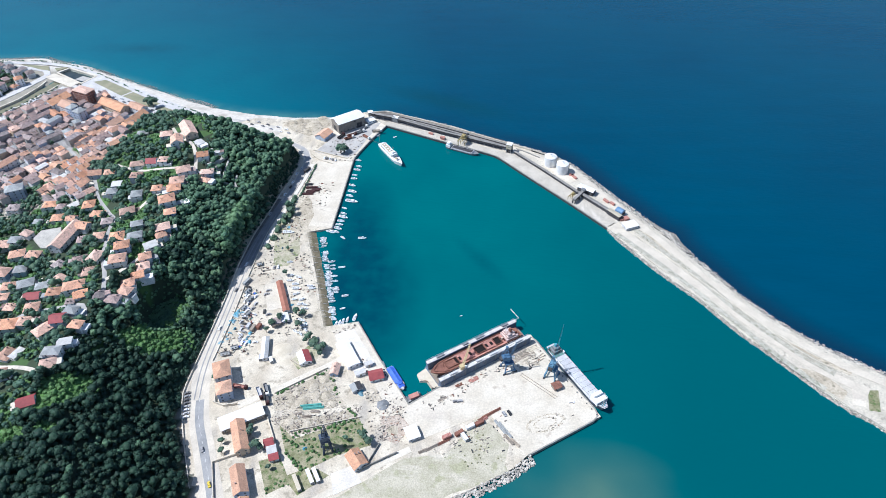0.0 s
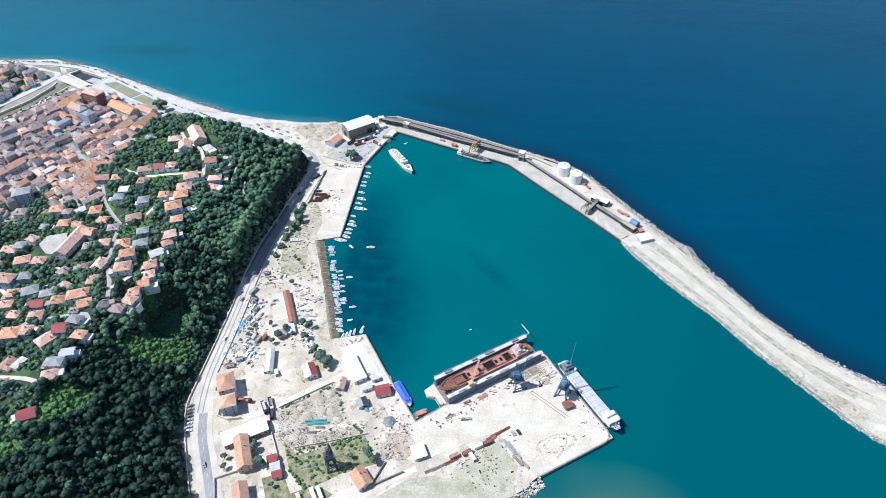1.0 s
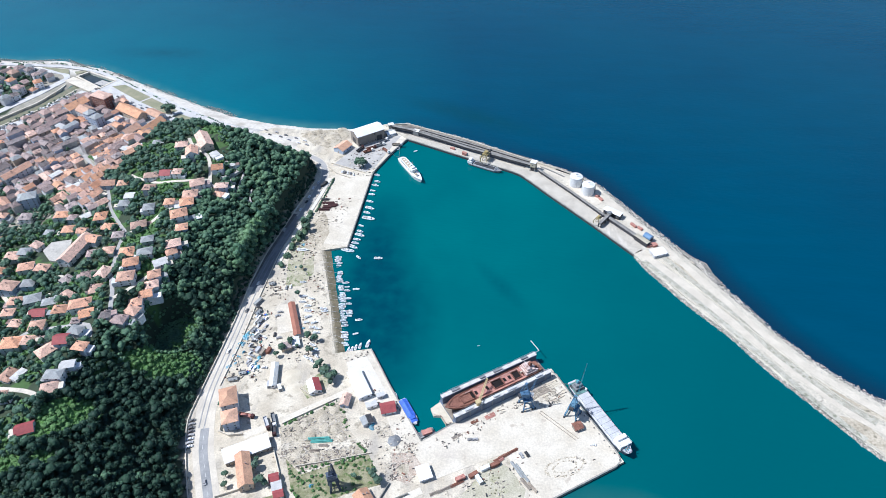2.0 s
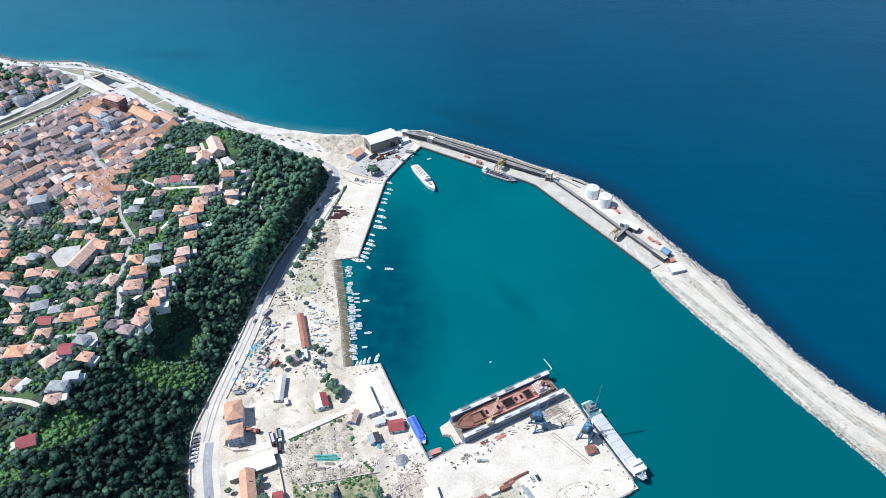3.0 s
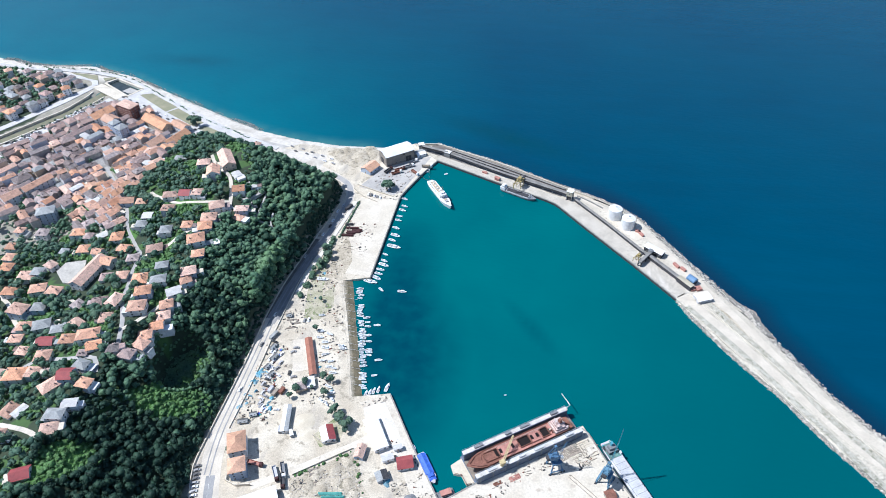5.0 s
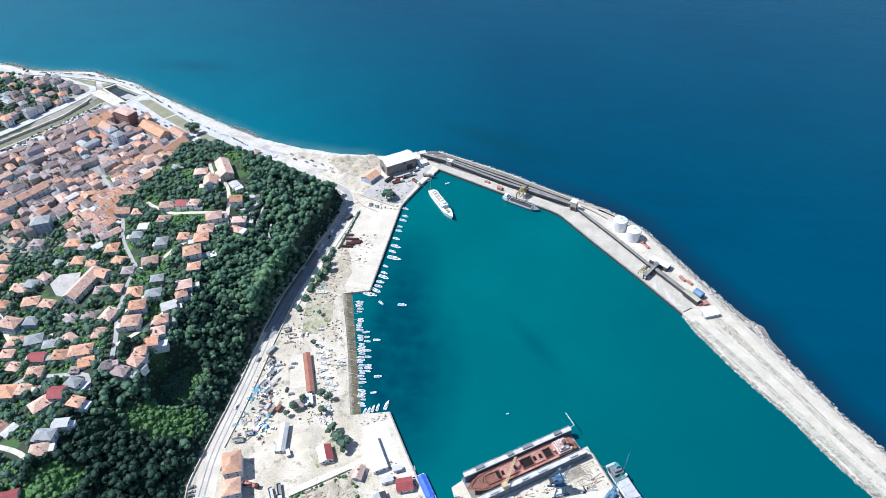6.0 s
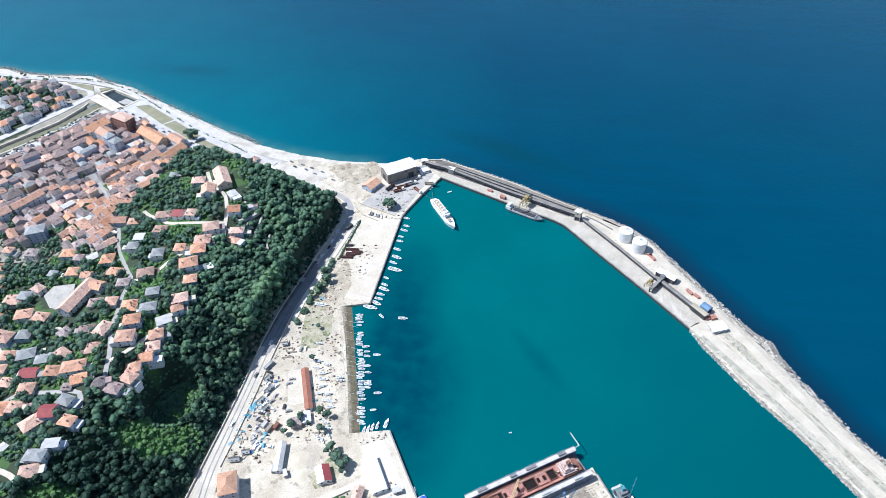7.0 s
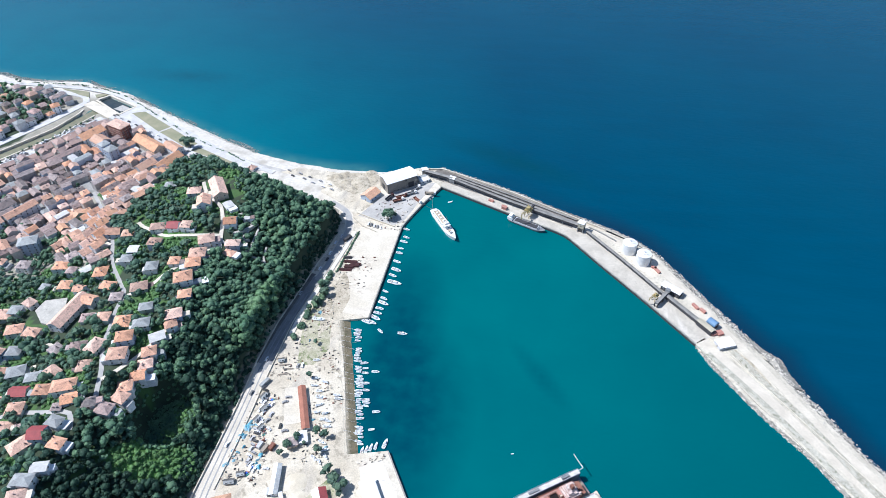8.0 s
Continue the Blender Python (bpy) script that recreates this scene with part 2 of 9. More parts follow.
SHRUB = leaf_mat("bright_shrub", (0.090, 0.190, 0.064), (0.066, 0.142, 0.052), (0.155, 0.265, 0.095))

TOWNROOF = leaf_mat("old_town_tiles", (0.35, 0.26, 0.235), (0.21, 0.17, 0.165), (0.58, 0.38, 0.30), None, 0.6, 0.35, 0.0)
TOWNWALL = leaf_mat("old_town_plaster", (0.45, 0.43, 0.41), (0.33, 0.32, 0.31), (0.78, 0.74, 0.69), None, 0.6, 0.35, 0.0)

# ---- building tools ----
class Shape:
    """Collects vertices and faces; each call adds one simple solid."""
    def __init__(self):
        self.v, self.f, self.mi, self.m = [], [], [], 0
    def add(self, verts, faces):
        k = len(self.v)
        self.v += [tuple(p) for p in verts]
        self.f += [tuple(k + i for i in f) for f in faces]
        self.mi += [self.m] * len(faces)
        return self
    def prism(self, pts, z0, z1, top=1.0):
        n = len(pts)
        cx, cy = sum(p[0] for p in pts) / n, sum(p[1] for p in pts) / n
        area = sum(pts[i][0] * pts[(i + 1) % n][1] - pts[(i + 1) % n][0] * pts[i][1] for i in range(n))
        if area < 0:
            pts = pts[::-1]
        low = [(p[0], p[1], z0) for p in pts]
        high = [(cx + (p[0] - cx) * top, cy + (p[1] - cy) * top, z1) for p in pts]
        return self.add(low + high, [tuple(range(n - 1, -1, -1)), tuple(range(n, 2 * n))] + [(i, (i + 1) % n, n + (i + 1) % n, n + i) for i in range(n)])
    def box(self, x0, x1, y0, y1, z0, z1, top=1.0):
        return self.prism([(x0, y0), (x1, y0), (x1, y1), (x0, y1)], z0, z1, top)
    def cyl(self, x, y, z0, z1, r, r1=None, seg=12):
        r1 = r if r1 is None else r1
        c = [(math.cos(2 * math.pi * i / seg), math.sin(2 * math.pi * i / seg)) for i in range(seg)]
        return self.add([(x + r * a, y + r * b, z0) for a, b in c] + [(x + r1 * a, y + r1 * b, z1) for a, b in c],
                        [tuple(range(seg - 1, -1, -1)), tuple(range(seg, 2 * seg))] + [(i, (i + 1) % seg, seg + (i + 1) % seg, seg + i) for i in range(seg)])
    def tube(self, p, q, r, seg=6, r1=None):
        p, q = Vector(p), Vector(q)
        d = (q - p).normalized()
        a = d.orthogonal().normalized()
        b = d.cross(a)
        r1 = r if r1 is None else r1
        c = [(math.cos(2 * math.pi * i / seg), math.sin(2 * math.pi * i / seg)) for i in range(seg)]
        return self.add([p + (a * u + b * w) * r for u, w in c] + [q + (a * u + b * w) * r1 for u, w in c],
                        [tuple(range(seg - 1, -1, -1)), tuple(range(seg, 2 * seg))] + [(i, (i + 1) % seg, seg + (i + 1) % seg, seg + i) for i in range(seg)])
    def lattice(self, p, q, w, r, bays, taper=1.0):
        """A lattice boom of square section w from p to q."""
        p, q = Vector(p), Vector(q)
        d = (q - p).normalized()
        a = d.cross(Vector((0.13, 0.31, 1))).normalized()
        b = d.cross(a)
        cs = [(-0.5, -0.5), (0.5, -0.5), (0.5, 0.5), (-0.5, 0.5)]
        at = lambda k, c: p.lerp(q, k / bays) + (a * c[0] + b * c[1]) * w * (1 + (taper - 1) * k / bays)
        for c in cs:
            self.tube(at(0, c), at(bays, c), r, 4)
        for k in range(bays):
            for i in range(4):
                self.tube(at(k, cs[i]), at(k + 1, cs[(i + 1) % 4]), r * 0.7, 3)
        return self
    def hull(self, length, beam, z0, z1, bow=0.28, stern=0.12, sheer=0.0, flare=0.75, nose=0.08):
        """A hull along x, bow at +x, lofted from sections; open inside if you add no deck: here closed by a deck at z1."""
        n = 14
        rings = []
        for i in range(n + 1):
            s = i / n
            if s > 1 - bow:
                k = (s - (1 - bow)) / bow
                w = max(nose, 1 - k ** 1.9)
            elif s < stern:
                k = 1 - s / stern
                w = 1 - 0.28 * k ** 1.6
            else:
                w = 1.0
            lift = sheer * max(0.0, (s - 0.6) / 0.4) ** 2
            x, h = -length / 2 + s * length, beam / 2 * w
            xl = x - (0.06 * length * max(0.0, (s - 0.8) / 0.2))
            rings.append([(xl, -h * flare, z0), (x, -h, z1 + lift), (x, h, z1 + lift), (xl, h * flare, z0)])
        v = [p for r in rings for p in r]
        f = []
        for i in range(n):
            a, b = 4 * i, 4 * i + 4
            for j in range(4):
                k = (j + 1) % 4
                f.append((a + j, b + j, b + k, a + k))
        f += [(0, 1, 2, 3), (4 * n + 3, 4 * n + 2, 4 * n + 1, 4 * n)]
        return self.add(v, [t[::-1] for t in f])
    def gable(self, x0, x1, y0, y1, z0, rise, over=0.5, thick=0.18):
        """A two-slope roof, ridge along x."""
        x0, x1, y0, y1 = x0 - over, x1 + over, y0 - over, y1 + over
        ym, d = (y0 + y1) / 2, over * rise / max(0.1, (y1 - y0) / 2)
        z0 -= d
        v = []
        for x in (x0, x1):
            v += [(x, y0, z0), (x, ym, z0 + rise + d), (x, y1, z0), (x, y1, z0 - thick), (x, ym, z0 + rise + d - thick), (x, y0, z0 - thick)]
        return self.add(v, [(0, 6, 7, 1), (1, 7, 8, 2), (2, 8, 9, 3), (3, 9, 10, 4), (4, 10, 11, 5), (5, 11, 6, 0), (0, 1, 4, 5), (1, 2, 3, 4), (6, 11, 10, 7), (7, 10, 9, 8)])
    def hip(self, x0, x1, y0, y1, z0, rise, over=0.5, thick=0.16, cap=None):
        x0, x1, y0, y1 = x0 - over, x1 + over, y0 - over, y1 + over
        ym, half = (y0 + y1) / 2, (y1 - y0) / 2
        ins = min((x1 - x0) / 2 - 0.05, half * (0.95 if cap is None else cap))
        v = [(x0, y0, z0), (x1, y0, z0), (x1, y1, z0), (x0, y1, z0), (x0 + ins, ym, z0 + rise), (x1 - ins, ym, z0 + rise),
             (x0, y0, z0 - thick), (x1, y0, z0 - thick), (x1, y1, z0 - thick), (x0, y1, z0 - thick)]
        return self.add(v, [(0, 1, 5, 4), (1, 2, 5), (2, 3, 4, 5), (3, 0, 4), (9, 8, 7, 6), (0, 6, 7, 1), (1, 7, 8, 2), (2, 8, 9, 3), (3, 9, 6, 0)])
    def mesh(self, name, *mats):
        me = bpy.data.meshes.new(name)
        me.from_pydata(self.v, [], self.f)
        for m in mats:
            me.materials.append(m)
        if len(mats) > 1:
            me.polygons.foreach_set("material_index", self.mi)
        me.update()
        return me


def thing(name, x, y, z=2.0, turn=0.0, label="", category="", group="", kind="", tilt=0.0, roll=0.0):
    ob = new(name)
    ob.empty_display_size = 0.5
    ob.matrix_basis = pose(x, y, z, roll, tilt, turn)
    return tagged(ob, label, category, group, kind)


def part(name, shape, material, parent=None, label="", m=None):
    """One mesh object under a thing (or part); shape may be a Shape or a mesh already made."""
    mats = material if isinstance(material, tuple) else (material,)
    me = shape.mesh(name, *mats) if isinstance(shape, Shape) else shape
    ob = new(name, me)
    if parent:
        ob.parent = parent
    if m is not None:
        ob.matrix_basis = m
    return tagged(ob, label)


def setting(name, shape, material, label="", category=""):
    return tagged(part(name, shape, material), label, category, kind="structure")


def slab(pts, z0, z1):
    return Shape().prism(list(pts), z0, z1)


def ribbon(pts, width, zf, thick=0.3, step=6.0):
    """A strip of road along points, draped on the height zf(x, y)."""
    line = []
    for (x0, y0), (x1, y1) in zip(pts, pts[1:]):
        k = max(1, int(math.hypot(x1 - x0, y1 - y0) / step))
        line += [(x0 + (x1 - x0) * i / k, y0 + (y1 - y0) * i / k) for i in range(k)]
    line.append(pts[-1])
    sm = [line[0]] + [((a[0] + 2 * b[0] + c[0]) / 4, (a[1] + 2 * b[1] + c[1]) / 4) for a, b, c in zip(line, line[1:], line[2:])] + [line[-1]]
    sh, n = Shape(), len(sm)
    v = []
    for i, (x, y) in enumerate(sm):
        a, b = sm[max(0, i - 1)], sm[min(n - 1, i + 1)]
        d = Vector((b[0] - a[0], b[1] - a[1])).normalized()
        w = width / 2 if isinstance(width, (int, float)) else (width[0] + (width[1] - width[0]) * i / (n - 1)) / 2
        l, r = (x - d.y * w, y + d.x * w), (x + d.y * w, y - d.x * w)
        z = zf(x, y)
        v += [(*l, z), (*r, z), (*r, z - thick), (*l, z - thick)]
    f = []
    for i in range(n - 1):
        a, b = 4 * i, 4 * i + 4
        f += [(a + 1, b + 1, b, a), (a + 2, b + 2, b + 1, a + 1), (a, b, b + 3, a + 3), (a + 3, b + 3, b + 2, a + 2)]
    f += [(0, 3, 2, 1), (4 * n - 4, 4 * n - 3, 4 * n - 2, 4 * n - 1)]
    return sh.add(v, f)


def rocks(shape, spots, rng, lo=0.6, hi=1.6, flat=0.8):
    """Angular boulders at the given places, into one shape."""
    for x, y, z in spots:
        s = rng.uniform(lo, hi)
        a = rng.uniform(0, 6.28)
        ca, sa = math.cos(a), math.sin(a)
        v = []
        for px, py, pz in ((1, 0, 0), (0, 1, 0), (-1, 0, 0), (0, -1, 0), (0.55, 0.5, 0.8), (-0.5, 0.6, 0.75), (-0.55, -0.5, 0.8), (0.5, -0.6, 0.7), (0, 0, -0.8)):
            k = s * rng.uniform(0.7, 1.2)
            qx, qy = px * k, py * k
            v.append((x + qx * ca - qy * sa, y + qx * sa + qy * ca, z + pz * k * flat))
        shape.add(v, [(0, 4, 7), (0, 1, 4), (1, 5, 4), (1, 2, 5), (2, 6, 5), (2, 3, 6), (3, 7, 6), (3, 0, 7), (4, 5, 6, 7), (0, 8, 1), (1, 8, 2), (2, 8, 3), (3, 8, 0)])
    return shape


def inside(x, y, pts):
    hit = False
    for (x0, y0), (x1, y1) in zip(pts, pts[1:] + pts[:1]):
        if (y0 > y) != (y1 > y) and x < (x1 - x0) * (y - y0) / (y1 - y0) + x0:
            hit = not hit
    return hit

# ---- ground and water ----
COAST = [(-3000, 900), (-900, 840), (-679, 797), (-632, 786), (-597, 789), (-559, 790), (-523, 778), (-488, 767), (-456, 748), (-419, 728), (-375, 705),
         (-334, 684), (-295, 665), (-248, 652), (-199, 645), (-153, 647), (-120, 662), (-90, 660)]
FOOT = [(100, -140), (195, -163), (235, -184), (255, -193), (271, -198), (297, -197), (330, -195.5), (360, -194.5), (400, -195), (440, -192), (480, -185), (505, -181.5), (525, -177.5), (545, -174.5), (561, -175), (580, -185), (593, -206)]
CREST = [(100, 42), (230, 44), (276, 46), (340, 43), (400, 41), (440, 41), (480, 43), (530, 48), (570, 46), (620, 41)]


def ramp_of(rows, k):
    for (a, u), (b, w) in zip(rows, rows[1:]):
        if k <= b:
            return u + (w - u) * max(0.0, (k - a) / (b - a))
    return rows[-1][1]


def in_bowl(x, y):
    """Under 1 inside the steep-sided hollow in the wooded slope."""
    return math.hypot((x + 229) / 18.5, (y - 337) / 25.0)


def hill(x, y):
    """Height of the land: the wooded hill over the road, falling to the old town and the beach."""
    s = ramp_of(FOOT, y) - x
    north = min(1.0, max(0.0, (y - 362) / 45))
    east = 2.0 + (1 - north) * 0.58 * s + north * (min(3.2 * s, 17 + 0.42 * s))
    xw = ramp_of([(200, -425), (380, -396), (435, -390), (470, -419), (572, -419), (647, -352)], y)
    gentle = 0.14 * (x + 475) - 0.3 * max(0.0, y - 430)
    west = 3.0 + max(0.29 * (x - xw), gentle)
    beach = 2.6 + 1.0 * ((650 - (x + 357) * 0.43) - y)
    top = ramp_of(CREST, y)
    k = 0.4
    h = -math.log(sum(math.exp(-k * max(-60.0, min(120.0, q))) for q in (east, west, beach, top))) / k
    bowl = in_bowl(x, y)
    if bowl < 1:
        k = min(1.0, (1 - bowl) / 0.22)
        k = k * k * (3 - 2 * k)
        h = min(h, h * (1 - k) + k * min(h, 4 + 0.05 * max(0.0, s)))
    h = max(2.2, h + 1.4 * noise.noise((x * 0.045, y * 0.045, 0.3)) * min(1.0, max(0.0, (h - 3) / 8)))
    yc = ramp_of(COAST, x)
    d = yc - y
    if d < 30:
        h = min(h, -3.0 + 0.12 * max(0.0, d + 26) if d < 0 else 0.12 + d * 0.085)
    return h


def side_line(pts, width):
    """The line moved to its right hand by the width."""
    out = []
    for i in range(len(pts)):
        a, b = pts[max(0, i - 1)], pts[min(len(pts) - 1, i + 1)]
        L = math.hypot(b[0] - a[0], b[1] - a[1])
        out.append((pts[i][0] + (b[1] - a[1]) / L * width, pts[i][1] - (b[0] - a[0]) / L * width))
    return out


def axis(a, b, step, far_a, far_b):
    out = [a - far_a * (k / 6) ** 2 for k in range(6, 0, -1)]
    out += list(np.arange(a, b + 0.01, step))
    return out + [b + far_b * (k / 6) ** 2 for k in range(1, 7)]


def sheet(xs, ys, zf):
    v = [(x, y, zf(x, y)) for y in ys for x in xs]
    n = len(xs)
    f = [(j * n + i, j * n + i + 1, (j + 1) * n + i + 1, (j + 1) * n + i) for j in range(len(ys) - 1) for i in range(n - 1)]
    return Shape().add(v, f), v


def attribute(me, name, values):
    at = me.attributes.new(name, "FLOAT", "POINT")
    at.data.foreach_set("value", values)


CANAL = [(-760, 300), (-640, 490), (-556, 623), (-524, 674), (-509, 724), (-490, 739), (-470, 760)]


def off_line(x, y, pts):
    best = 1e9
    for (x0, y0), (x1, y1) in zip(pts, pts[1:]):
        dx, dy = x1 - x0, y1 - y0
        t = max(0.0, min(1.0, ((x - x0) * dx + (y - y0) * dy) / (dx * dx + dy * dy)))
        best = min(best, math.hypot(x0 + t * dx - x, y0 + t * dy - y))
    return best


CLEARINGS = [(-223, 305.9, 15), (-209.6, 310.5, 10), (-235.4, 300.3, 9), (-253.4, 245.2, 13), (-247.3, 252.8, 8), (-259.2, 234.3, 9), (-266.1, 206.9, 9), (-249.7, 213.8, 6), (-326.7, 451, 9), (-282.5, 475.6, 11), (-291, 482.5, 9), (-348.7, 333, 10)]


OLD_TOWN = [(-640, 470), (-536, 606), (-482, 700), (-466, 690), (-432, 684), (-400, 664), (-376, 640), (-352, 600), (-350, 560), (-362, 514), (-350, 489), (-334, 463), (-345, 451), (-372, 456), (-400, 466), (-440, 478), (-480, 478), (-560, 462)]


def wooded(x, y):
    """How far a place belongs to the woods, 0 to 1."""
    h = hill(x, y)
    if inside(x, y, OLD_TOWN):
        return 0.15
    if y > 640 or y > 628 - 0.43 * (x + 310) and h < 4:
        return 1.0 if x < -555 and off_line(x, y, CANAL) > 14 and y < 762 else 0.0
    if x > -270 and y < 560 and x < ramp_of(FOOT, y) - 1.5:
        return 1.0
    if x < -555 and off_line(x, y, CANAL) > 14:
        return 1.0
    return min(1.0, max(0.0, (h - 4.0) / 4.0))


def land_height(x, y):
    h = hill(x, y)
    if x < -460 and y < 752 and off_line(x, y, CANAL) < 8.0 or -520 < x < -462 and inside(x, y, [(-519, 744), (-509, 759), (-463, 738), (-475, 715)]):
        h = min(h, -0.6)
    s = x - ramp_of(FOOT, y)
    if s > -2 and y < 625:
        h = 1.55
    if s > 16 and y < 636:
        h = -6.0
    yc = ramp_of(COAST, x)
    if y > yc:
        h = min(h, max(-6.0, -(y - yc) * 0.10))
    if x > -128:
        h = -6.0
    return h


land, lv = sheet(axis(-860, -92, 4.0, 2600, 60), axis(120, 830, 4.0, 2500, 100), land_height)
ground_ob = setting("ground", land, (), "hillside ground with beach, soil and dry grass", "ground")
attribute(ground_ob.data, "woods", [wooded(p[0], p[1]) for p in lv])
attribute(ground_ob.data, "green", [max([0.2 if p[0] < -240 and p[2] > 5 and not inside(p[0], p[1], OLD_TOWN) and (noise.noise((p[0] * 0.045, p[1] * 0.045, 8.0)) > 0.2 or noise.noise((p[0] * 0.07, p[1] * 0.07, 1.0)) > 0.1) else 0.0] + [1.0 - math.hypot(p[0] - a, p[1] - b) / (1.25 * r) for a, b, r in CLEARINGS]) for p in lv])
attribute(ground_ob.data, "shore", [max(0.0, min(1.0, 1.0 - (ramp_of(COAST, p[0]) - p[1]) / 34)) if p[0] < -345 or p[2] > 3.4 else 1.0 if p[1] > 586 else 0.0 for p in lv])
ground_ob.data.polygons.foreach_set("use_smooth", [True] * len(ground_ob.data.polygons))


def ground_material():
    m = surf("hill_ground", (0.36, 0.33, 0.28), (0.27, 0.26, 0.21), fine=1.0, coarse=8, grain=0.25, bump=0.3)
    n, l = m.node_tree.nodes, m.node_tree.links
    bs = n["Principled BSDF"]
    src = bs.inputs["Base Color"].links[0].from_socket
    def over(src, name, col, lo, hi):
        at = n.new("ShaderNodeAttribute")
        at.attribute_name = name
        r = n.new("ShaderNodeMapRange")
        r.inputs[1].default_value, r.inputs[2].default_value = lo, hi
        l.new(at.outputs["Fac"], r.inputs[0])
        x = n.new("ShaderNodeMix")
        x.data_type = "RGBA"
        l.new(r.outputs[0], x.inputs[0])
        l.new(src, x.inputs[6])
        nz = n.new("ShaderNodeTexNoise")
        nz.inputs["Scale"].default_value = 0.35
        nz.inputs["Detail"].default_value = 5
        g = n.new("ShaderNodeNewGeometry")
        l.new(g.outputs["Position"], nz.inputs["Vector"])
        y = n.new("ShaderNodeMix")
        y.data_type = "RGBA"
        l.new(nz.outputs["Fac"], y.inputs[0])
        y.inputs[6].default_value = (*[c * 0.7 for c in col], 1)
        y.inputs[7].default_value = (*[c * 1.3 for c in col], 1)
        l.new(y.outputs[2], x.inputs[7])
        return x.outputs[2]
    # Forest floor tone, darkened to stand for shaded gaps between the crowns.
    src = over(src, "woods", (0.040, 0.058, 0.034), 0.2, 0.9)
    src = over(src, "green", (0.085, 0.185, 0.045), 0.1, 0.3)
    src = over(src, "shore", (0.60, 0.565, 0.505), 0.05, 0.35)
    at, lo = n.new("ShaderNodeAttribute"), n.new("ShaderNodeTexNoise")
    at.attribute_name = "shore"
    lo.inputs["Scale"].default_value, lo.inputs["Detail"].default_value = 0.07, 7.0
    g = n.new("ShaderNodeNewGeometry")
    l.new(g.outputs["Position"], lo.inputs["Vector"])
    r = n.new("ShaderNodeMapRange")
    r.inputs[1].default_value, r.inputs[2].default_value, r.inputs[4].default_value = 0.50, 0.68, 0.7
    l.new(lo.outputs["Fac"], r.inputs[0])
    k = n.new("ShaderNodeMath")
    k.operation = "MULTIPLY"
    l.new(at.outputs["Fac"], k.inputs[0])
    l.new(r.outputs[0], k.inputs[1])
    x = n.new("ShaderNodeMix")
    x.data_type = "RGBA"
    l.new(k.outputs[0], x.inputs[0])
    l.new(src, x.inputs[6])
    x.inputs[7].default_value = (0.36, 0.325, 0.27, 1)
    l.new(x.outputs[2], bs.inputs["Base Color"])
    return m


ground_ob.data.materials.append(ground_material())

# the water line on the sea side of the breakwater
WATERLINE = [(-98, 663), (-24, 632), (20, 608), (45, 596.5), (68, 584.5), (88, 572), (102, 558), (117.5, 535), (133, 511), (153, 482), (168, 460), (178.5, 452.5), (181, 442), (187, 427), (202, 402), (215, 378), (232, 356), (249.5, 337), (267, 323), (293, 304), (330, 282)]
MOLE_OUT = [(-100, 664), (-23, 632), (38, 600), (89, 574), (128, 532), (150, 492), (184, 446), (192, 428), (226, 363), (256, 330), (293, 306), (400, 240)]


def water_zone(x, y):
    """1 in the turbid harbour, 0 in the open sea, with a soft step along the breakwater."""
    yo = ramp_of(MOLE_OUT, x) - 11
    if x < -100:
        return 1.0 if y < 640 else 0.0
    return 1.0 if y < yo else 0.0


water, wv = sheet(axis(-900, 620, 5.0, 3500, 3500), axis(60, 1180, 5.0, 2500, 3300), lambda x, y: 0.0)
water_ob = setting("water", water, (), "calm sea, teal in the harbour and deep blue outside", "sea")


def shoal(x, y):
    d = y - ramp_of(COAST, x)
    return max(0.0, min(1.0, 1.0 - d / ramp_of([(-700, 620), (-300, 430)], x))) ** 1.4 * max(0.0, min(1.0, (-30 - x) / 260))


def weed(x, y):
    a = max(0.0, 1 - math.hypot((x + 82) / 54, (y - 368) / 95))
    b = max(0.0, 1 - math.hypot((x + 100) / 40, (y - 455) / 95)) * 0.9
    p, q = (x - 8) * 0.62 - (y - 417) * 0.785, (x - 8) * 0.785 + (y - 417) * 0.62
    c = max(0.0, 1 - math.hypot(p / 46, q / 10)) * 0.5
    u, w = (x + 25) * 0.912 - (y - 681) * 0.41, (x + 25) * 0.41 + (y - 681) * 0.912
    d = max(0.0, 1 - math.hypot(u / 105, w / 24)) * 0.9
    e = max(0.0, 1 - math.hypot((x + 440) / 90, (y - 822) / 24)) * 0.5
    return min(1.0, a * 1.15 + b + c + d + e)


def bank_shade(x, y):
    """Dark band beside the rock bank: its shade, put into the water's colour."""
    if x < -135 or y < ramp_of(WATERLINE, x) - 14 or y > ramp_of(WATERLINE, x) + 60:
        return 0.0
    return max(0.0, min(1.0, 1.15 - off_line(x, y, WATERLINE) / 21)) * min(1.0, (x + 135) / 60) * (0.35 + 0.65 * min(1.0, max(0.0, x / 70)))


def silt(x, y):
    return max(0.0, 1 - math.hypot((x - 75) / 70, (y - 205) / 45))


attribute(water_ob.data, "harbour", [water_zone(p[0], p[1]) for p in wv])
attribute(water_ob.data, "shoal", [shoal(p[0], p[1]) for p in wv])
attribute(water_ob.data, "weed", [weed(p[0], p[1]) for p in wv])
attribute(water_ob.data, "depth", [max(0.0, min(0.85, (p[0] + 40 - 0.35 * (p[1] - 300)) / 230)) for p in wv])
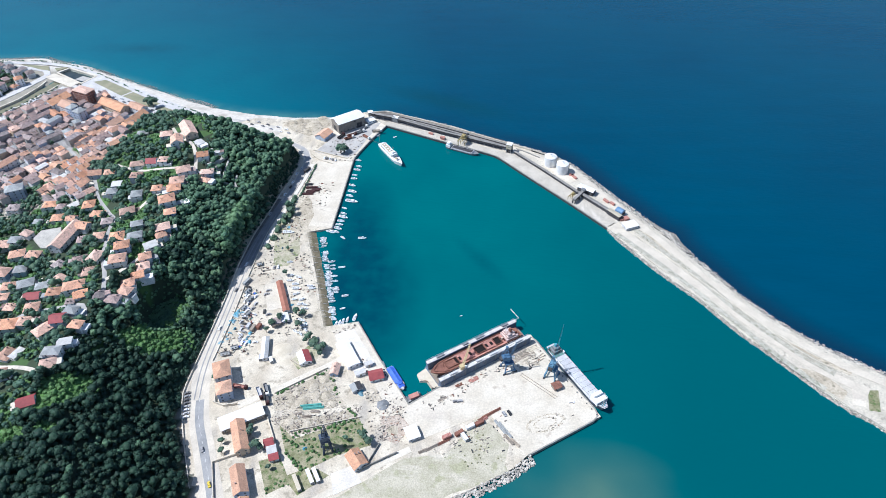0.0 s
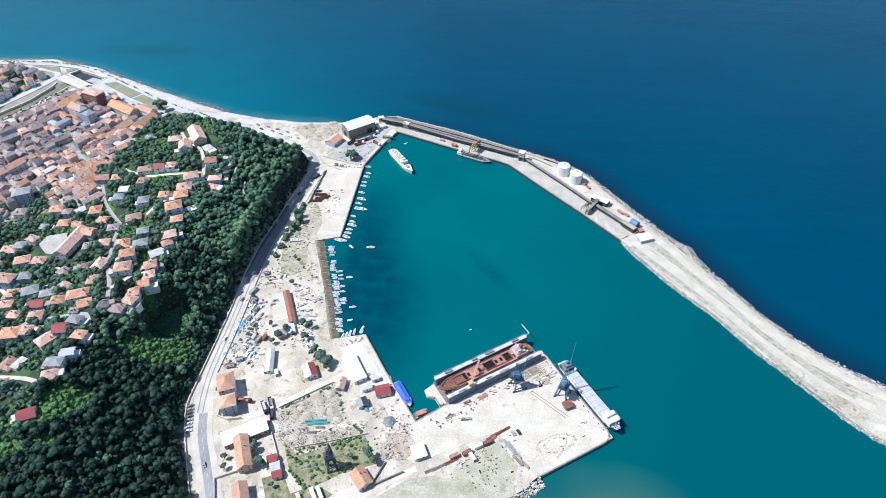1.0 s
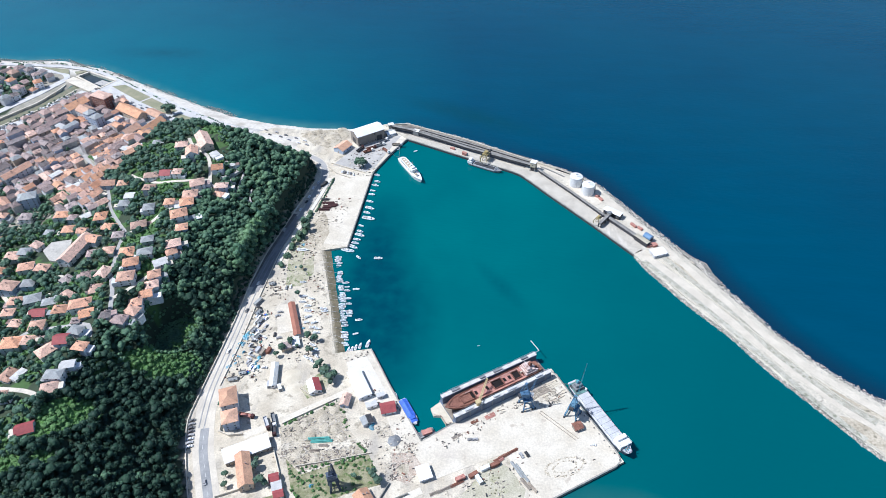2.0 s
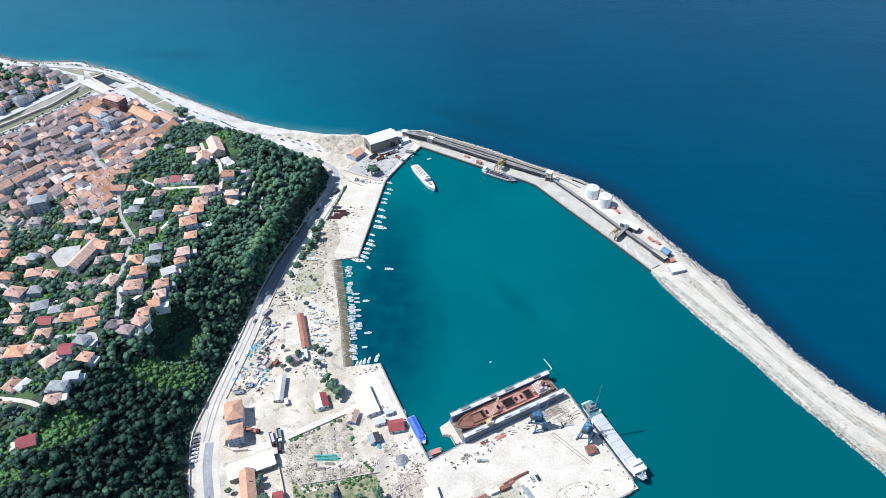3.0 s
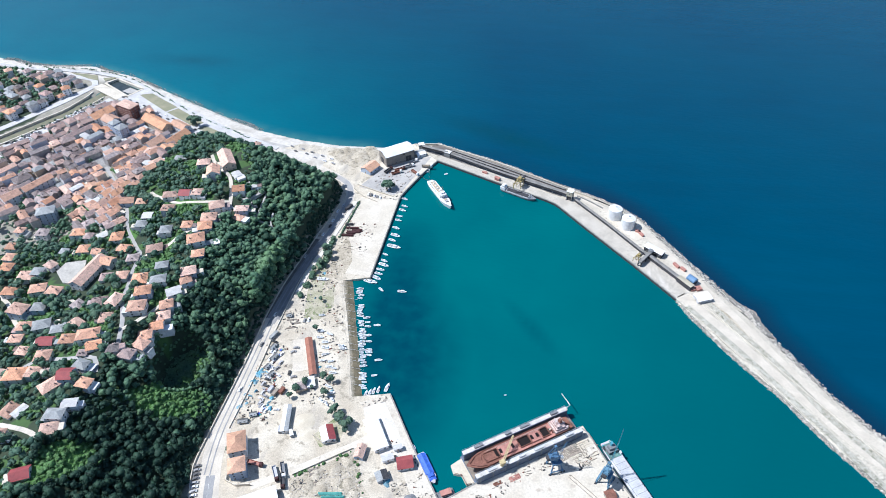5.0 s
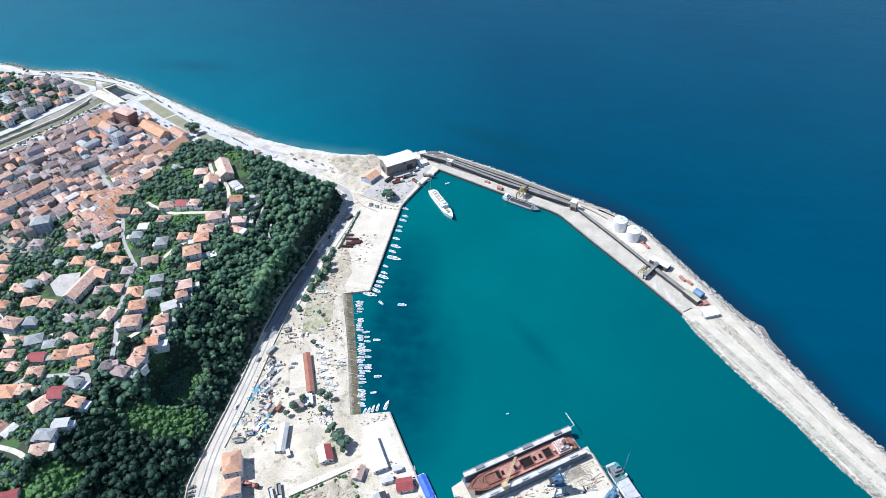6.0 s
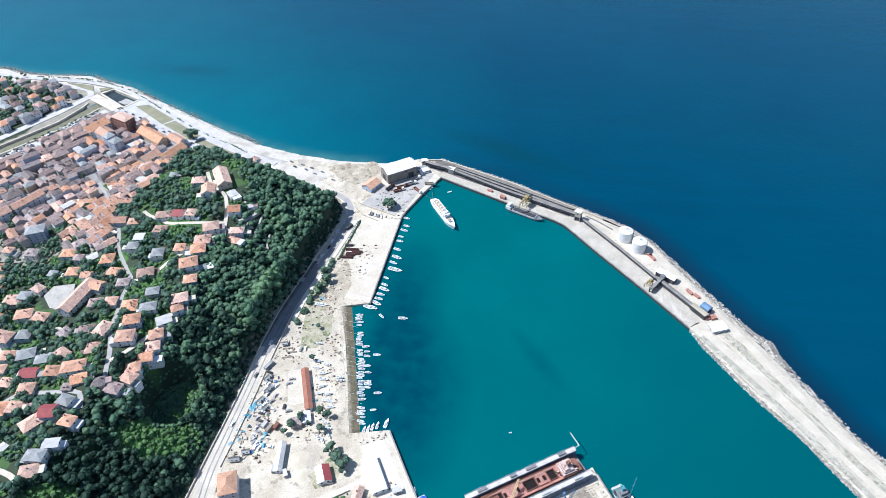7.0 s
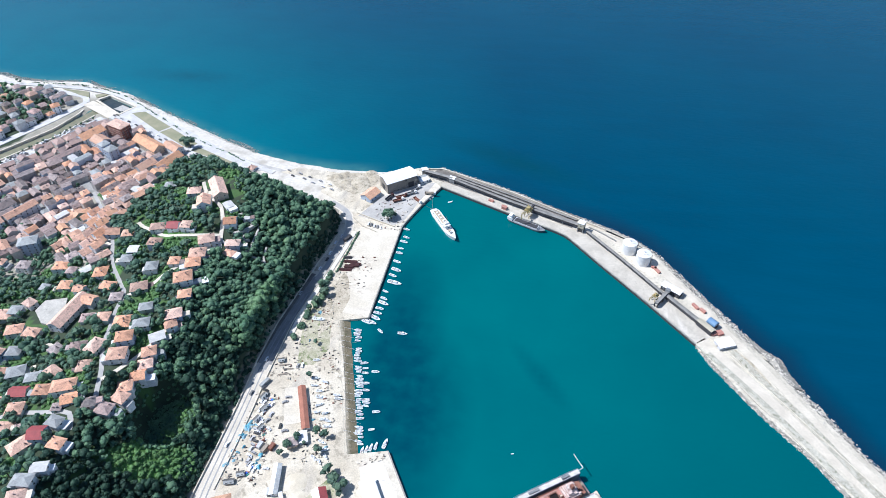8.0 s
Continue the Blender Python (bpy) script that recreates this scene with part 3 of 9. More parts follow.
attribute(water_ob.data, "fringe", [max(0.0, min(1.0, 1.0 - (p[1] - ramp_of(COAST, p[0])) / 16)) * max(0.0, min(1.0, (-150 - p[0]) / 30)) if p[0] < -150 and p[1] > 600 else 0.0 for p in wv])
attribute(water_ob.data, "shade_band", [bank_shade(p[0], p[1]) for p in wv])
attribute(water_ob.data, "silt", [silt(p[0], p[1]) for p in wv])


def water_material():
    m = bpy.data.materials.new("sea_water")
    m.use_nodes = True
    n, l = m.node_tree.nodes, m.node_tree.links
    b = n["Principled BSDF"]
    geo = n.new("ShaderNodeNewGeometry")
    def tone(size, detail=3.0, stretch=None):
        t = n.new("ShaderNodeTexNoise")
        t.inputs["Scale"].default_value, t.inputs["Detail"].default_value = 1 / size, detail
        if stretch:
            mp = n.new("ShaderNodeMapping")
            mp.inputs["Scale"].default_value = stretch
            mp.inputs["Rotation"].default_value = (0, 0, 0.5)
            l.new(geo.outputs["Position"], mp.inputs["Vector"])
            l.new(mp.outputs[0], t.inputs["Vector"])
        else:
            l.new(geo.outputs["Position"], t.inputs["Vector"])
        return t.outputs["Fac"]
    def fit(src, lo, hi, a=0.0, c=1.0):
        r = n.new("ShaderNodeMapRange")
        r.inputs[1].default_value, r.inputs[2].default_value, r.inputs[3].default_value, r.inputs[4].default_value = lo, hi, a, c
        l.new(src, r.inputs[0])
        return r.outputs[0]
    def mix(fac, a, c):
        x = n.new("ShaderNodeMix")
        x.data_type = "RGBA"
        for sock, val in ((x.inputs[0], fac), (x.inputs[6], a), (x.inputs[7], c)):
            if isinstance(val, tuple):
                sock.default_value = (*val, 1.0)
            else:
                l.new(val, sock)
        return x.outputs[2]
    def times(a, c):
        t = n.new("ShaderNodeMath")
        t.operation = "MULTIPLY"
        l.new(a, t.inputs[0])
        l.new(c, t.inputs[1])
        return t.outputs[0]
    def attr(name):
        at = n.new("ShaderNodeAttribute")
        at.attribute_name = name
        return at.outputs["Fac"]
    deep = mix(fit(tone(160, 3.0), 0.3, 0.7), SEA_DEEP, SEA_DEEP2)
    deep = mix(fit(tone(26, 4.0, (0.35, 1.6, 1)), 0.35, 0.75, 0.0, 0.18), deep, (0.0, 0.075, 0.150))
    deep = mix(times(attr("shoal"), fit(tone(60, 4.0), 0.25, 0.6, 0.75, 1.0)), deep, SEA_SHOAL)
    inner = mix(fit(tone(70, 3.0), 0.3, 0.7), HARBOUR_A, HARBOUR_B)
    inner = mix(attr("depth"), inner, HARBOUR_DEEP)
    col = mix(attr("harbour"), deep, inner)
    col = mix(times(fit(attr("weed"), 0.05, 0.85), fit(tone(14, 5.0), 0.28, 0.62, 0.6, 1.0)), col, SEA_WEED)
    col = mix(times(fit(attr("fringe"), 0.0, 1.0, 0.0, 0.75), fit(tone(20, 3.0), 0.3, 0.6, 0.35, 1.0)), col, (0.07, 0.20, 0.19))
    # Shade beside the rock bank, mixed in as a near-black blue.
    col = mix(fit(attr("shade_band"), 0.0, 1.0, 0.0, 0.8), col, (0.004, 0.022, 0.050))
    col = mix(times(attr("silt"), fit(tone(60, 2.0), 0.2, 0.7)), col, SEA_SILT)
    l.new(col, b.inputs["Base Color"])
    b.inputs["Roughness"].default_value, b.inputs["IOR"].default_value = 0.22, 1.33
    bp = n.new("ShaderNodeBump")
    bp.inputs["Strength"].default_value, bp.inputs["Distance"].default_value = 0.35, 0.5
    l.new(tone(5.0, 5.0, (0.55, 1.5, 1)), bp.inputs["Height"])
    l.new(bp.outputs[0], b.inputs["Normal"])
    return m


SEA_DEEP, SEA_DEEP2, SEA_SHOAL = (0.0, 0.045, 0.089), (0.0, 0.053, 0.099), (0.002, 0.122, 0.168)
HARBOUR_A, HARBOUR_B, HARBOUR_DEEP, SEA_WEED, SEA_SILT = (0.0, 0.102, 0.116), (0.0, 0.119, 0.129), (0.0, 0.081, 0.096), (0.0, 0.046, 0.073), (0.085, 0.165, 0.128)
water_ob.data.materials.append(water_material())

# seabed below, so that the place is closed
setting("seabed", Shape().box(-4400, 4100, -2400, 4500, -9.0, -8.0), WETSAND, "sandy sea bed under the water", "sea bed")

# ---- port ground, quays and breakwater ----
PORT = [(-150, 60), (-166, 195), (-190, 235), (-200, 264), (-202, 330), (-201, 400), (-198, 440), (-190, 480), (-186, 520), (-178, 560), (-182, 585), (-230, 610),
        (-262, 628), (-240, 642), (-199, 638), (-150, 641), (-122, 655), (-100, 652), (-94, 627), (-106, 602), (-120, 565), (-124, 452), (-145, 446), (-132, 409),
        (-123, 380), (-116, 354), (-110, 335), (-85, 341), (-64, 305), (-40, 267), (46, 332), (61.5, 305), (88.5, 261.5), (38.5, 231), (28, 221), (2, 206), (-20, 196), (-60, 170), (-90, 60)]
setting("port_ground", slab(PORT, -4.0, 2.0), DUST, "pale dusty gravel of the port yard", "ground")
setting("quay_pier", slab([(-104, 331), (-85, 340.6), (-64, 304.6), (-40, 266.6), (-52, 259), (-72, 296), (-88, 318)], 1.0, 2.10), CONCRETE, "pale concrete fishing pier", "quay")
setting("quay_dock", slab([(-40, 267), (46, 332), (61.5, 305), (88.5, 261.5), (38.5, 231), (30, 240), (14, 262), (-30, 240), (-44, 258)], 1.0, 2.12), CONCRETE, "pale concrete cargo pier", "quay")
setting("quay_west", slab([(-124, 452), (-120, 565), (-106, 602), (-94, 627), (-104, 637), (-126, 610), (-134, 566), (-160, 556), (-155, 500), (-147, 455)], 1.0, 2.08), CONCRETE, "bright concrete quay", "quay")
for q, pts in enumerate(([(-124, 452), (-120, 565), (-106, 602), (-94, 627)], [(-85, 341), (-64, 305), (-40, 267)], [(-40, 267), (46, 332), (61.5, 305), (88.5, 261.5), (38.5, 231)])):
    setting("quay_wall_%d" % (q + 1), ribbon([(x + 0.35, y - 0.1) for x, y in pts], 0.9, lambda x, y: 2.28, 5.5), QUAYWALL, "stained concrete quay edge", "quay wall")
slip, n_slip = Shape(), 40
for i in range(n_slip + 1):
    t = i / n_slip
    x0, y0, x1, y1 = -145 + 35 * t, 446 - 112 * t, -126 + 33 * t, 450 - 112 * t
    wob = 1.6 * noise.noise((t * 14, 2.0, 0.0)) * min(1.0, 6 * t, 6 * (1 - t))
    for k in range(7):
        q = k / 6
        slip.v.append((x0 + (x1 - x0) * q + wob * (1 - q) - 1.2 * (k == 0), y0 + (y1 - y0) * q, 2.075 - 5.1 * q + (0.10 if 0 < k < 3 else 0.0)))
slip.f = [(7 * i + k, 7 * i + 7 + k, 7 * i + 8 + k, 7 * i + 1 + k) for i in range(n_slip) for k in range(6)]
slip.mi = [0] * len(slip.f)


def slip_material():
    """Pale dry sand at the top of the slope, dark and wet towards the water, with weed lines."""
    m = surf("slip_sand", (0.215, 0.18, 0.115), (0.125, 0.11, 0.072), fine=0.9, coarse=6, grain=0.25, spots=((0.10, 0.105, 0.055), 2.2, 0.58))
    n, l = m.node_tree.nodes, m.node_tree.links
    bs = n["Principled BSDF"]
    src = bs.inputs["Base Color"].links[0].from_socket
    geo, sep = n.new("ShaderNodeNewGeometry"), n.new("ShaderNodeSeparateXYZ")
    l.new(geo.outputs["Position"], sep.inputs[0])
    nz = n.new("ShaderNodeTexNoise")
    nz.inputs["Scale"].default_value, nz.inputs["Detail"].default_value = 0.4, 4.0
    l.new(geo.outputs["Position"], nz.inputs["Vector"])
    add = n.new("ShaderNodeMath")
    add.operation = "MULTIPLY_ADD"
    add.inputs[1].default_value = 1.1
    l.new(nz.outputs["Fac"], add.inputs[0])
    l.new(sep.outputs["Z"], add.inputs[2])
    r = n.new("ShaderNodeMapRange")
    r.inputs[1].default_value, r.inputs[2].default_value = 1.85, 2.6
    l.new(add.outputs[0], r.inputs[0])
    x = n.new("ShaderNodeMix")
    x.data_type = "RGBA"
    l.new(r.outputs[0], x.inputs[0])
    l.new(src, x.inputs[6])
    x.inputs[7].default_value = (0.50, 0.455, 0.37, 1)
    l.new(x.outputs[2], bs.inputs["Base Color"])
    return m


setting("slip_beach", slip, slip_material(), "sandy slope, pale above and dark wet at the waterline", "beach")

MOLE_IN = [(-94, 627.5), (-25.5, 594), (17.6, 574), (25.2, 570), (49.3, 541.2), (91.3, 493), (120, 458.2), (151.5, 413), (183, 369), (206, 336), (226, 309), (240, 291), (256, 272), (266, 263), (272, 256), (274, 236), (301, 226)]
MOLE_EDGE = [(300, 288), (290, 300), (264.5, 317), (248, 331.5), (228, 352), (209, 379), (196, 400), (181.5, 423), (173, 440), (166, 450), (150, 471), (114, 528), (98, 554), (82, 567), (36, 593), (-24, 627), (-96, 658), (-122, 655)]
setting("breakwater", slab(MOLE_IN + MOLE_EDGE, -5.0, 2.4), MOLE, "pale gravel and concrete breakwater", "breakwater")
# ---- houses ----
ROOFS = (TILE, TILE, OLDTILE, REDSHEET, GREYSHEET, OFFWHITE, NEWTILE, NEWTILE)
ROOF_WORDS = ("orange terracotta hip roof", "orange terracotta gable roof", "weathered brown tile roof", "dark red sheet roof", "grey sheet roof", "white flat-pitched roof", "bright orange gable roof", "bright orange hip roof")
OLDWALL = surf("weathered_stone_plaster", (0.43, 0.40, 0.37), (0.33, 0.31, 0.29), fine=0.7, coarse=3, grain=0.2, vary=0.35)
WALLS = (PLASTER, BLUEPLASTER, CREAM, OLDWALL)
WALL_WORDS = ("white plaster house", "blue-painted house", "cream plaster house", "weathered stone-grey house")
hrng = random.Random(11)


def window_mesh(w, h):
    s = Shape()
    s.m = 0
    s.box(-w / 2, w / 2, -0.05, 0.0, 0, h)
    s.m = 1
    s.box(-w / 2 + 0.1, w / 2 - 0.1, -0.07, -0.052, 0.1, h - 0.1)
    return s.mesh("window", FRAME, GLASS)


WINDOW = window_mesh(1.3, 1.5)
DOOR = Shape().box(-0.55, 0.55, -0.08, 0.0, 0, 2.1).mesh("door", WOOD)
CHIMNEY = Shape().box(-0.3, 0.3, -0.3, 0.3, -1.0, 0.8).box(-0.38, 0.38, -0.38, 0.38, 0.8, 0.95).mesh("chimney", OLDTILE)


def house(x, y, w, d, turn, roof, wall, floors, group, z=None, name="house", category="house", label="", wins=True, base=4.0, rise=None):
    if z is None:
        z = max(2.0, hill(x, y))
    if name == "house" and base == 4.0:
        w, d = w * 0.97, d * 0.97
    h = (2.5 if name == "house" and base == 4.0 else 2.9) * floors + 0.4
    ob = thing(name, x, y, z, turn, label or "%s of %d %s with %s" % (WALL_WORDS[wall], floors, "storey" if floors == 1 else "storeys", ROOF_WORDS[roof]), category, group)
    body = Shape().box(-w / 2, w / 2, -d / 2, d / 2, -base, h)
    along = w >= d
    a, b = (w, d) if along else (d, w)
    r = Shape()
    pitch = rise if rise is not None else b * ((0.26 if name == "town_house" else 0.30) if roof != 5 else 0.08)
    if roof in (1, 3, 5, 6) or name == "town_house" and roof == 2 and label == "" and hrng.random() < 0.85:
        r.gable(-a / 2, a / 2, -b / 2, b / 2, h, pitch, 0.5)
        g = [(-a / 2, -b / 2, h), (-a / 2, b / 2, h), (-a / 2, 0, h + pitch - 0.2), (a / 2, -b / 2, h), (a / 2, b / 2, h), (a / 2, 0, h + pitch - 0.2)]
        if not along:
            g = [(-q[1], q[0], q[2]) for q in g]
        body.add(g, [(0, 2, 1), (3, 4, 5)])
    else:
        r.hip(-a / 2, a / 2, -b / 2, b / 2, h, pitch, 0.6)
    if not along:
        r.v = [(-q[1], q[0], q[2]) for q in r.v]
    part("wall", body, WALLS[wall], ob)
    rf = part("roof", r, ROOFS[roof], ob)
    if roof < 3 or roof > 5:
        for k in range(hrng.choice((1, 1, 2, 3) if name == "house" else (0, 1, 1, 2))):
            px, py = hrng.uniform(-0.36, 0.36) * w, hrng.uniform(-0.36, 0.36) * d
            q = (1 - abs(py) / (d / 2 + 0.5)) if along else (1 - abs(px) / (w / 2 + 0.5))
            part("chimney", CHIMNEY, BRICKWALL, rf, "", pose(px, py, h + pitch * q + 0.1))
    if base == 4.0 and hrng.random() < (0.85 if name == "house" else 0.22):
        sx, aw, ad = hrng.choice((-1, 1)), hrng.uniform(2.5, 5.5), hrng.uniform(3.5, 7)
        ann = part("annex", Shape().box(-aw / 2, aw / 2, -ad / 2, ad / 2, -4, 2.7), PLASTER, ob, "", pose(sx * (w / 2 + aw / 2 - 0.1), hrng.uniform(-1.5, 1.5), 0))
        part("terrace", Shape().box(-aw / 2 - 0.2, aw / 2 + 0.2, -ad / 2 - 0.2, ad / 2 + 0.2, 2.7, 2.85), hrng.choice((GREYSHEET, PLASTER, OLDTILE, CONCRETE)), ann)
    if wins:
        for fl in range(floors):
            zz = 0.9 + (2.5 if name == "house" and base == 4.0 else 2.9) * fl
            for side, span, off in ((0, w, d / 2), (90, d, w / 2), (270, d, w / 2)):
                n = max(1, int(span / (5.2 if base == 4.0 else 4.2)))
                for i in range(n):
                    u = (i + 0.5) / n * span - span / 2
                    c, s = math.cos(radians(side)), math.sin(radians(side))
                    if side == 0 and fl == 0 and i == n // 2:
                        part("door", DOOR, WOOD, ob, "", pose(u, -off, 0.0))
                        continue
                    part("window", WINDOW, FRAME, ob, "", pose(u * c + off * s, u * s - off * c, zz, 0, 0, side))
    return ob


TAKEN = []


def village(grp, rows_):
    for hx, hy, hw, hd, ht, hr, hwall, hf in rows_:
        house(hx, hy, hw, hd, ht, hr, hwall, hf, grp)
        TAKEN.append((hx, hy, max(hw, hd) / 2 + 0.2))


village("upper ridge houses", [
    (-280.1, 390.8, 11, 11, 15, 0, 0, 2),
    (-267.7, 374.3, 11, 9, 20, 0, 1, 3),
    (-266.2, 361, 12, 10, 15, 0, 0, 2),
    (-249.2, 368.9, 9, 8, 25, 0, 0, 2),
    (-247.9, 360.1, 9, 8, 25, 0, 0, 2),
    (-248.4, 351.1, 9, 8, 20, 1, 0, 2),
    (-249, 380.7, 10, 8, 35, 5, 0, 2),
    (-246.2, 400.7, 11, 9, 25, 0, 1, 2),
    (-245.1, 392.8, 8, 7, 35, 0, 0, 2),
    (-246.7, 419.5, 9, 8, 20, 0, 1, 2),
    (-254.4, 434.5, 13, 11, 25, 0, 0, 3),
    (-254.2, 450.9, 11, 10, 20, 0, 0, 2),
])
village("crest houses", [
    (-254.7, 460.8, 12, 10, 15, 0, 0, 2),
    (-254, 475.9, 12, 10, 25, 0, 0, 2),
    (-270.4, 452.6, 8, 8, 10, 0, 0, 1),
    (-234.2, 468.9, 9, 6, -15, 0, 0, 1),
    (-233.9, 477.3, 11, 7, 10, 0, 1, 2),
    (-243.8, 499.3, 10, 9, 15, 1, 0, 2),
    (-252.7, 518.4, 9, 7, -45, 5, 0, 1),
    (-272.5, 516, 11, 13, 20, 1, 0, 3),
    (-292, 537, 11, 9, 15, 0, 0, 2),
    (-259, 574, 7, 6, 20, 0, 0, 1),
    (-285, 632, 7, 7, -20, 0, 0, 1),
    (-234.4, 508, 5, 4, 20, 5, 0, 1),
    (-245.8, 435.8, 7, 5, 30, 4, 0, 1),
])
village("north garden houses", [
    (-329.1, 559.7, 8, 7, 10, 4, 0, 1),
    (-303.5, 491.7, 12, 8, 15, 0, 0, 2),
    (-288.2, 490.4, 9, 9, 5, 3, 0, 2),
    (-277, 490, 8, 8, 5, 0, 0, 2),
    (-296.3, 472.1, 10, 8, 5, 0, 0, 2),
    (-315.4, 469.5, 8, 8, 10, 5, 0, 1),
    (-315.1, 458.4, 9, 8, 10, 4, 0, 2),
    (-286.4, 446.8, 9, 9, 15, 4, 0, 2),
    (-356.5, 525.9, 11, 6, 5, 0, 0, 1),
    (-347.9, 494.7, 12, 9, 10, 1, 1, 2),
    (-330.5, 488.7, 9, 8, 15, 0, 0, 2),
    (-333.9, 448.4, 10, 11, 15, 0, 0, 2),
])
village("street houses", [
    (-319.5, 434.2, 11, 8, 0, 0, 0, 2),
    (-340.9, 429.5, 8, 7, 0, 1, 0, 2),
    (-305, 421.6, 9, 8, 15, 2, 0, 1),
    (-288.6, 428.6, 12, 9, 25, 0, 0, 2),
    (-269.5, 405.4, 9, 7, 20, 4, 0, 2),
    (-264, 389, 11, 8, 20, 4, 0, 2),
    (-301.2, 398.8, 9, 8, 10, 0, 0, 2),
    (-317.6, 401.5, 9, 8, 15, 2, 0, 1),
    (-289.7, 370.4, 9, 12, -10, 0, 0, 2),
    (-305.2, 372.1, 11, 9, 20, 2, 0, 1),
    (-288.2, 354, 9, 9, 20, 0, 0, 1),
    (-323.9, 371.9, 9, 8, -25, 2, 0, 1),
])
village("lower street houses", [
    (-308.6, 348.6, 10, 8, -25, 0, 0, 2),
    (-288.9, 334.9, 15, 9, 20, 0, 0, 2),
    (-279.2, 326.2, 10, 8, 25, 1, 0, 1),
    (-265.1, 323.9, 8, 7, 25, 2, 0, 1),
    (-284.6, 319.7, 6, 5, 10, 2, 0, 1),
    (-254.6, 322.4, 10, 8, -5, 2, 0, 2),
    (-251.7, 340.9, 9, 8, 20, 0, 0, 2),
    (-250.7, 333.1, 10, 8, -15, 0, 0, 2),
    (-305, 333, 10, 8, 10, 0, 0, 2),
    (-323.9, 346.8, 10, 7, 20, 4, 0, 1),
    (-339.4, 350.1, 12, 9, 25, 4, 0, 2),
    (-322.5, 332.2, 11, 8, 10, 3, 0, 2),
])
village("south slope houses", [
    (-314.7, 318.3, 10, 9, 15, 0, 0, 2),
    (-311.4, 303.8, 10, 8, 5, 0, 0, 2),
    (-322.9, 300.8, 13, 10, 10, 0, 0, 3),
    (-300.8, 304.5, 6, 6, 20, 2, 0, 1),
    (-289, 291, 9, 12, -35, 0, 0, 2),
    (-280.4, 297.6, 9, 9, 10, 3, 1, 3),
    (-276.1, 307.3, 9, 7, -10, 4, 0, 2),
    (-266.1, 293.5, 9, 7, -5, 0, 0, 2),
    (-308.4, 274.5, 9, 10, -15, 0, 0, 1),
    (-300, 273.5, 5, 9, -20, 5, 0, 1),
    (-270, 268.7, 11, 7, 5, 4, 0, 2),
    (-266.1, 277.7, 9, 6, 15, 5, 0, 2),
])
village("west slope houses", [
    (-351.2, 336.6, 9, 7, 10, 0, 0, 2),
    (-352.7, 348.4, 10, 8, 10, 0, 0, 2),
    (-367.4, 363.6, 14, 10, -5, 0, 1, 3),
    (-354, 368.1, 10, 8, 10, 4, 1, 2),
    (-368.2, 387.7, 12, 9, 20, 0, 0, 2),
    (-352.3, 385.4, 11, 8, 0, 0, 0, 2),
    (-389.5, 403.2, 13, 10, 10, 0, 0, 2),
    (-381.6, 407.1, 9, 8, 5, 4, 0, 2),
    (-375.2, 415.3, 9, 7, -20, 0, 0, 2),
    (-415, 413, 10, 9, 5, 0, 0, 2),
    (-422, 426, 9, 8, 0, 0, 0, 2),
    (-435, 445, 10, 8, 5, 0, 1, 2),
])
village("foot houses", [
    (-444, 468, 8, 7, 0, 0, 0, 2),
    (-419, 465, 11, 9, 5, 2, 0, 3),
    (-378, 435.8, 7, 6, 0, 4, 0, 1),
    (-379.2, 461, 12, 9, 10, 0, 0, 2),
    (-358.5, 436.2, 10, 9, 10, 0, 0, 2),
    (-365.7, 454.5, 7, 7, 5, 2, 0, 2),
    (-391.7, 384.9, 11, 8, 5, 0, 0, 2),
    (-340.8, 327.9, 8, 7, 0, 0, 0, 1),
    (-338.2, 303.4, 9, 9, 0, 0, 0, 2),
    (-373.9, 337.7, 10, 9, 10, 0, 0, 2),
    (-394.1, 362.1, 11, 9, 10, 0, 0, 2),
    (-428, 404, 11, 9, 10, 0, 0, 2),
])
village("south houses", [
    (-269.1, 260, 10, 8, 20, 0, 0, 1),
    (-268.2, 231.1, 10, 8, 25, 3, 0, 1),
    (-301, 254, 10, 8, 10, 0, 0, 2),
])
for i in range(8):
    for r in (0, 1):
        rx, ry = -380 + 3.9 * i - 9.0 * r, 532 - 8.0 * i - 4.0 * r
        house(rx, ry, 9.2, 8.8, 62 + hrng.uniform(-5, 5), 1 if (i + r) % 3 else 6, 0, 2 + (i + r) % 2, "street row houses")
        TAKEN.append((rx, ry, 4.0))

# the two schools on the hill
house(-334.5, 406.3, 11, 33, -8, 1, 0, 2, "schools", label="long two-storey school with weathered orange tile roof", name="school", category="school")
house(-325.2, 417.9, 10, 9, -8, 1, 0, 2, "schools", label="short school wing with orange tile roof", name="school_wing", category="school")
house(-268.5, 536, 11.5, 25, 33, 1, 2, 2, "schools", label="three-storey cream school with orange tile roof", name="school", category="school")
TAKEN += [(-323.2, 413, 12), (-330.2, 394.1, 12), (-272, 545.8, 13), (-260, 529.5, 13)]
PAVING_YARD = surf("school_yard_concrete", (0.50, 0.475, 0.425), (0.41, 0.39, 0.35), fine=1.0, coarse=6, grain=0.16, spots=((0.33, 0.31, 0.28), 2.2, 0.62))
setting("school_yard", slab([(-365.3, 407.5), (-363.9, 418.3), (-348.7, 423.3), (-342.7, 408.5), (-348.2, 396.2), (-353.7, 396.8)], 8.0, 22.5), PAVING_YARD, "pale concrete school yard", "yard")
TAKEN.append((-353.3, 407.2, 18))

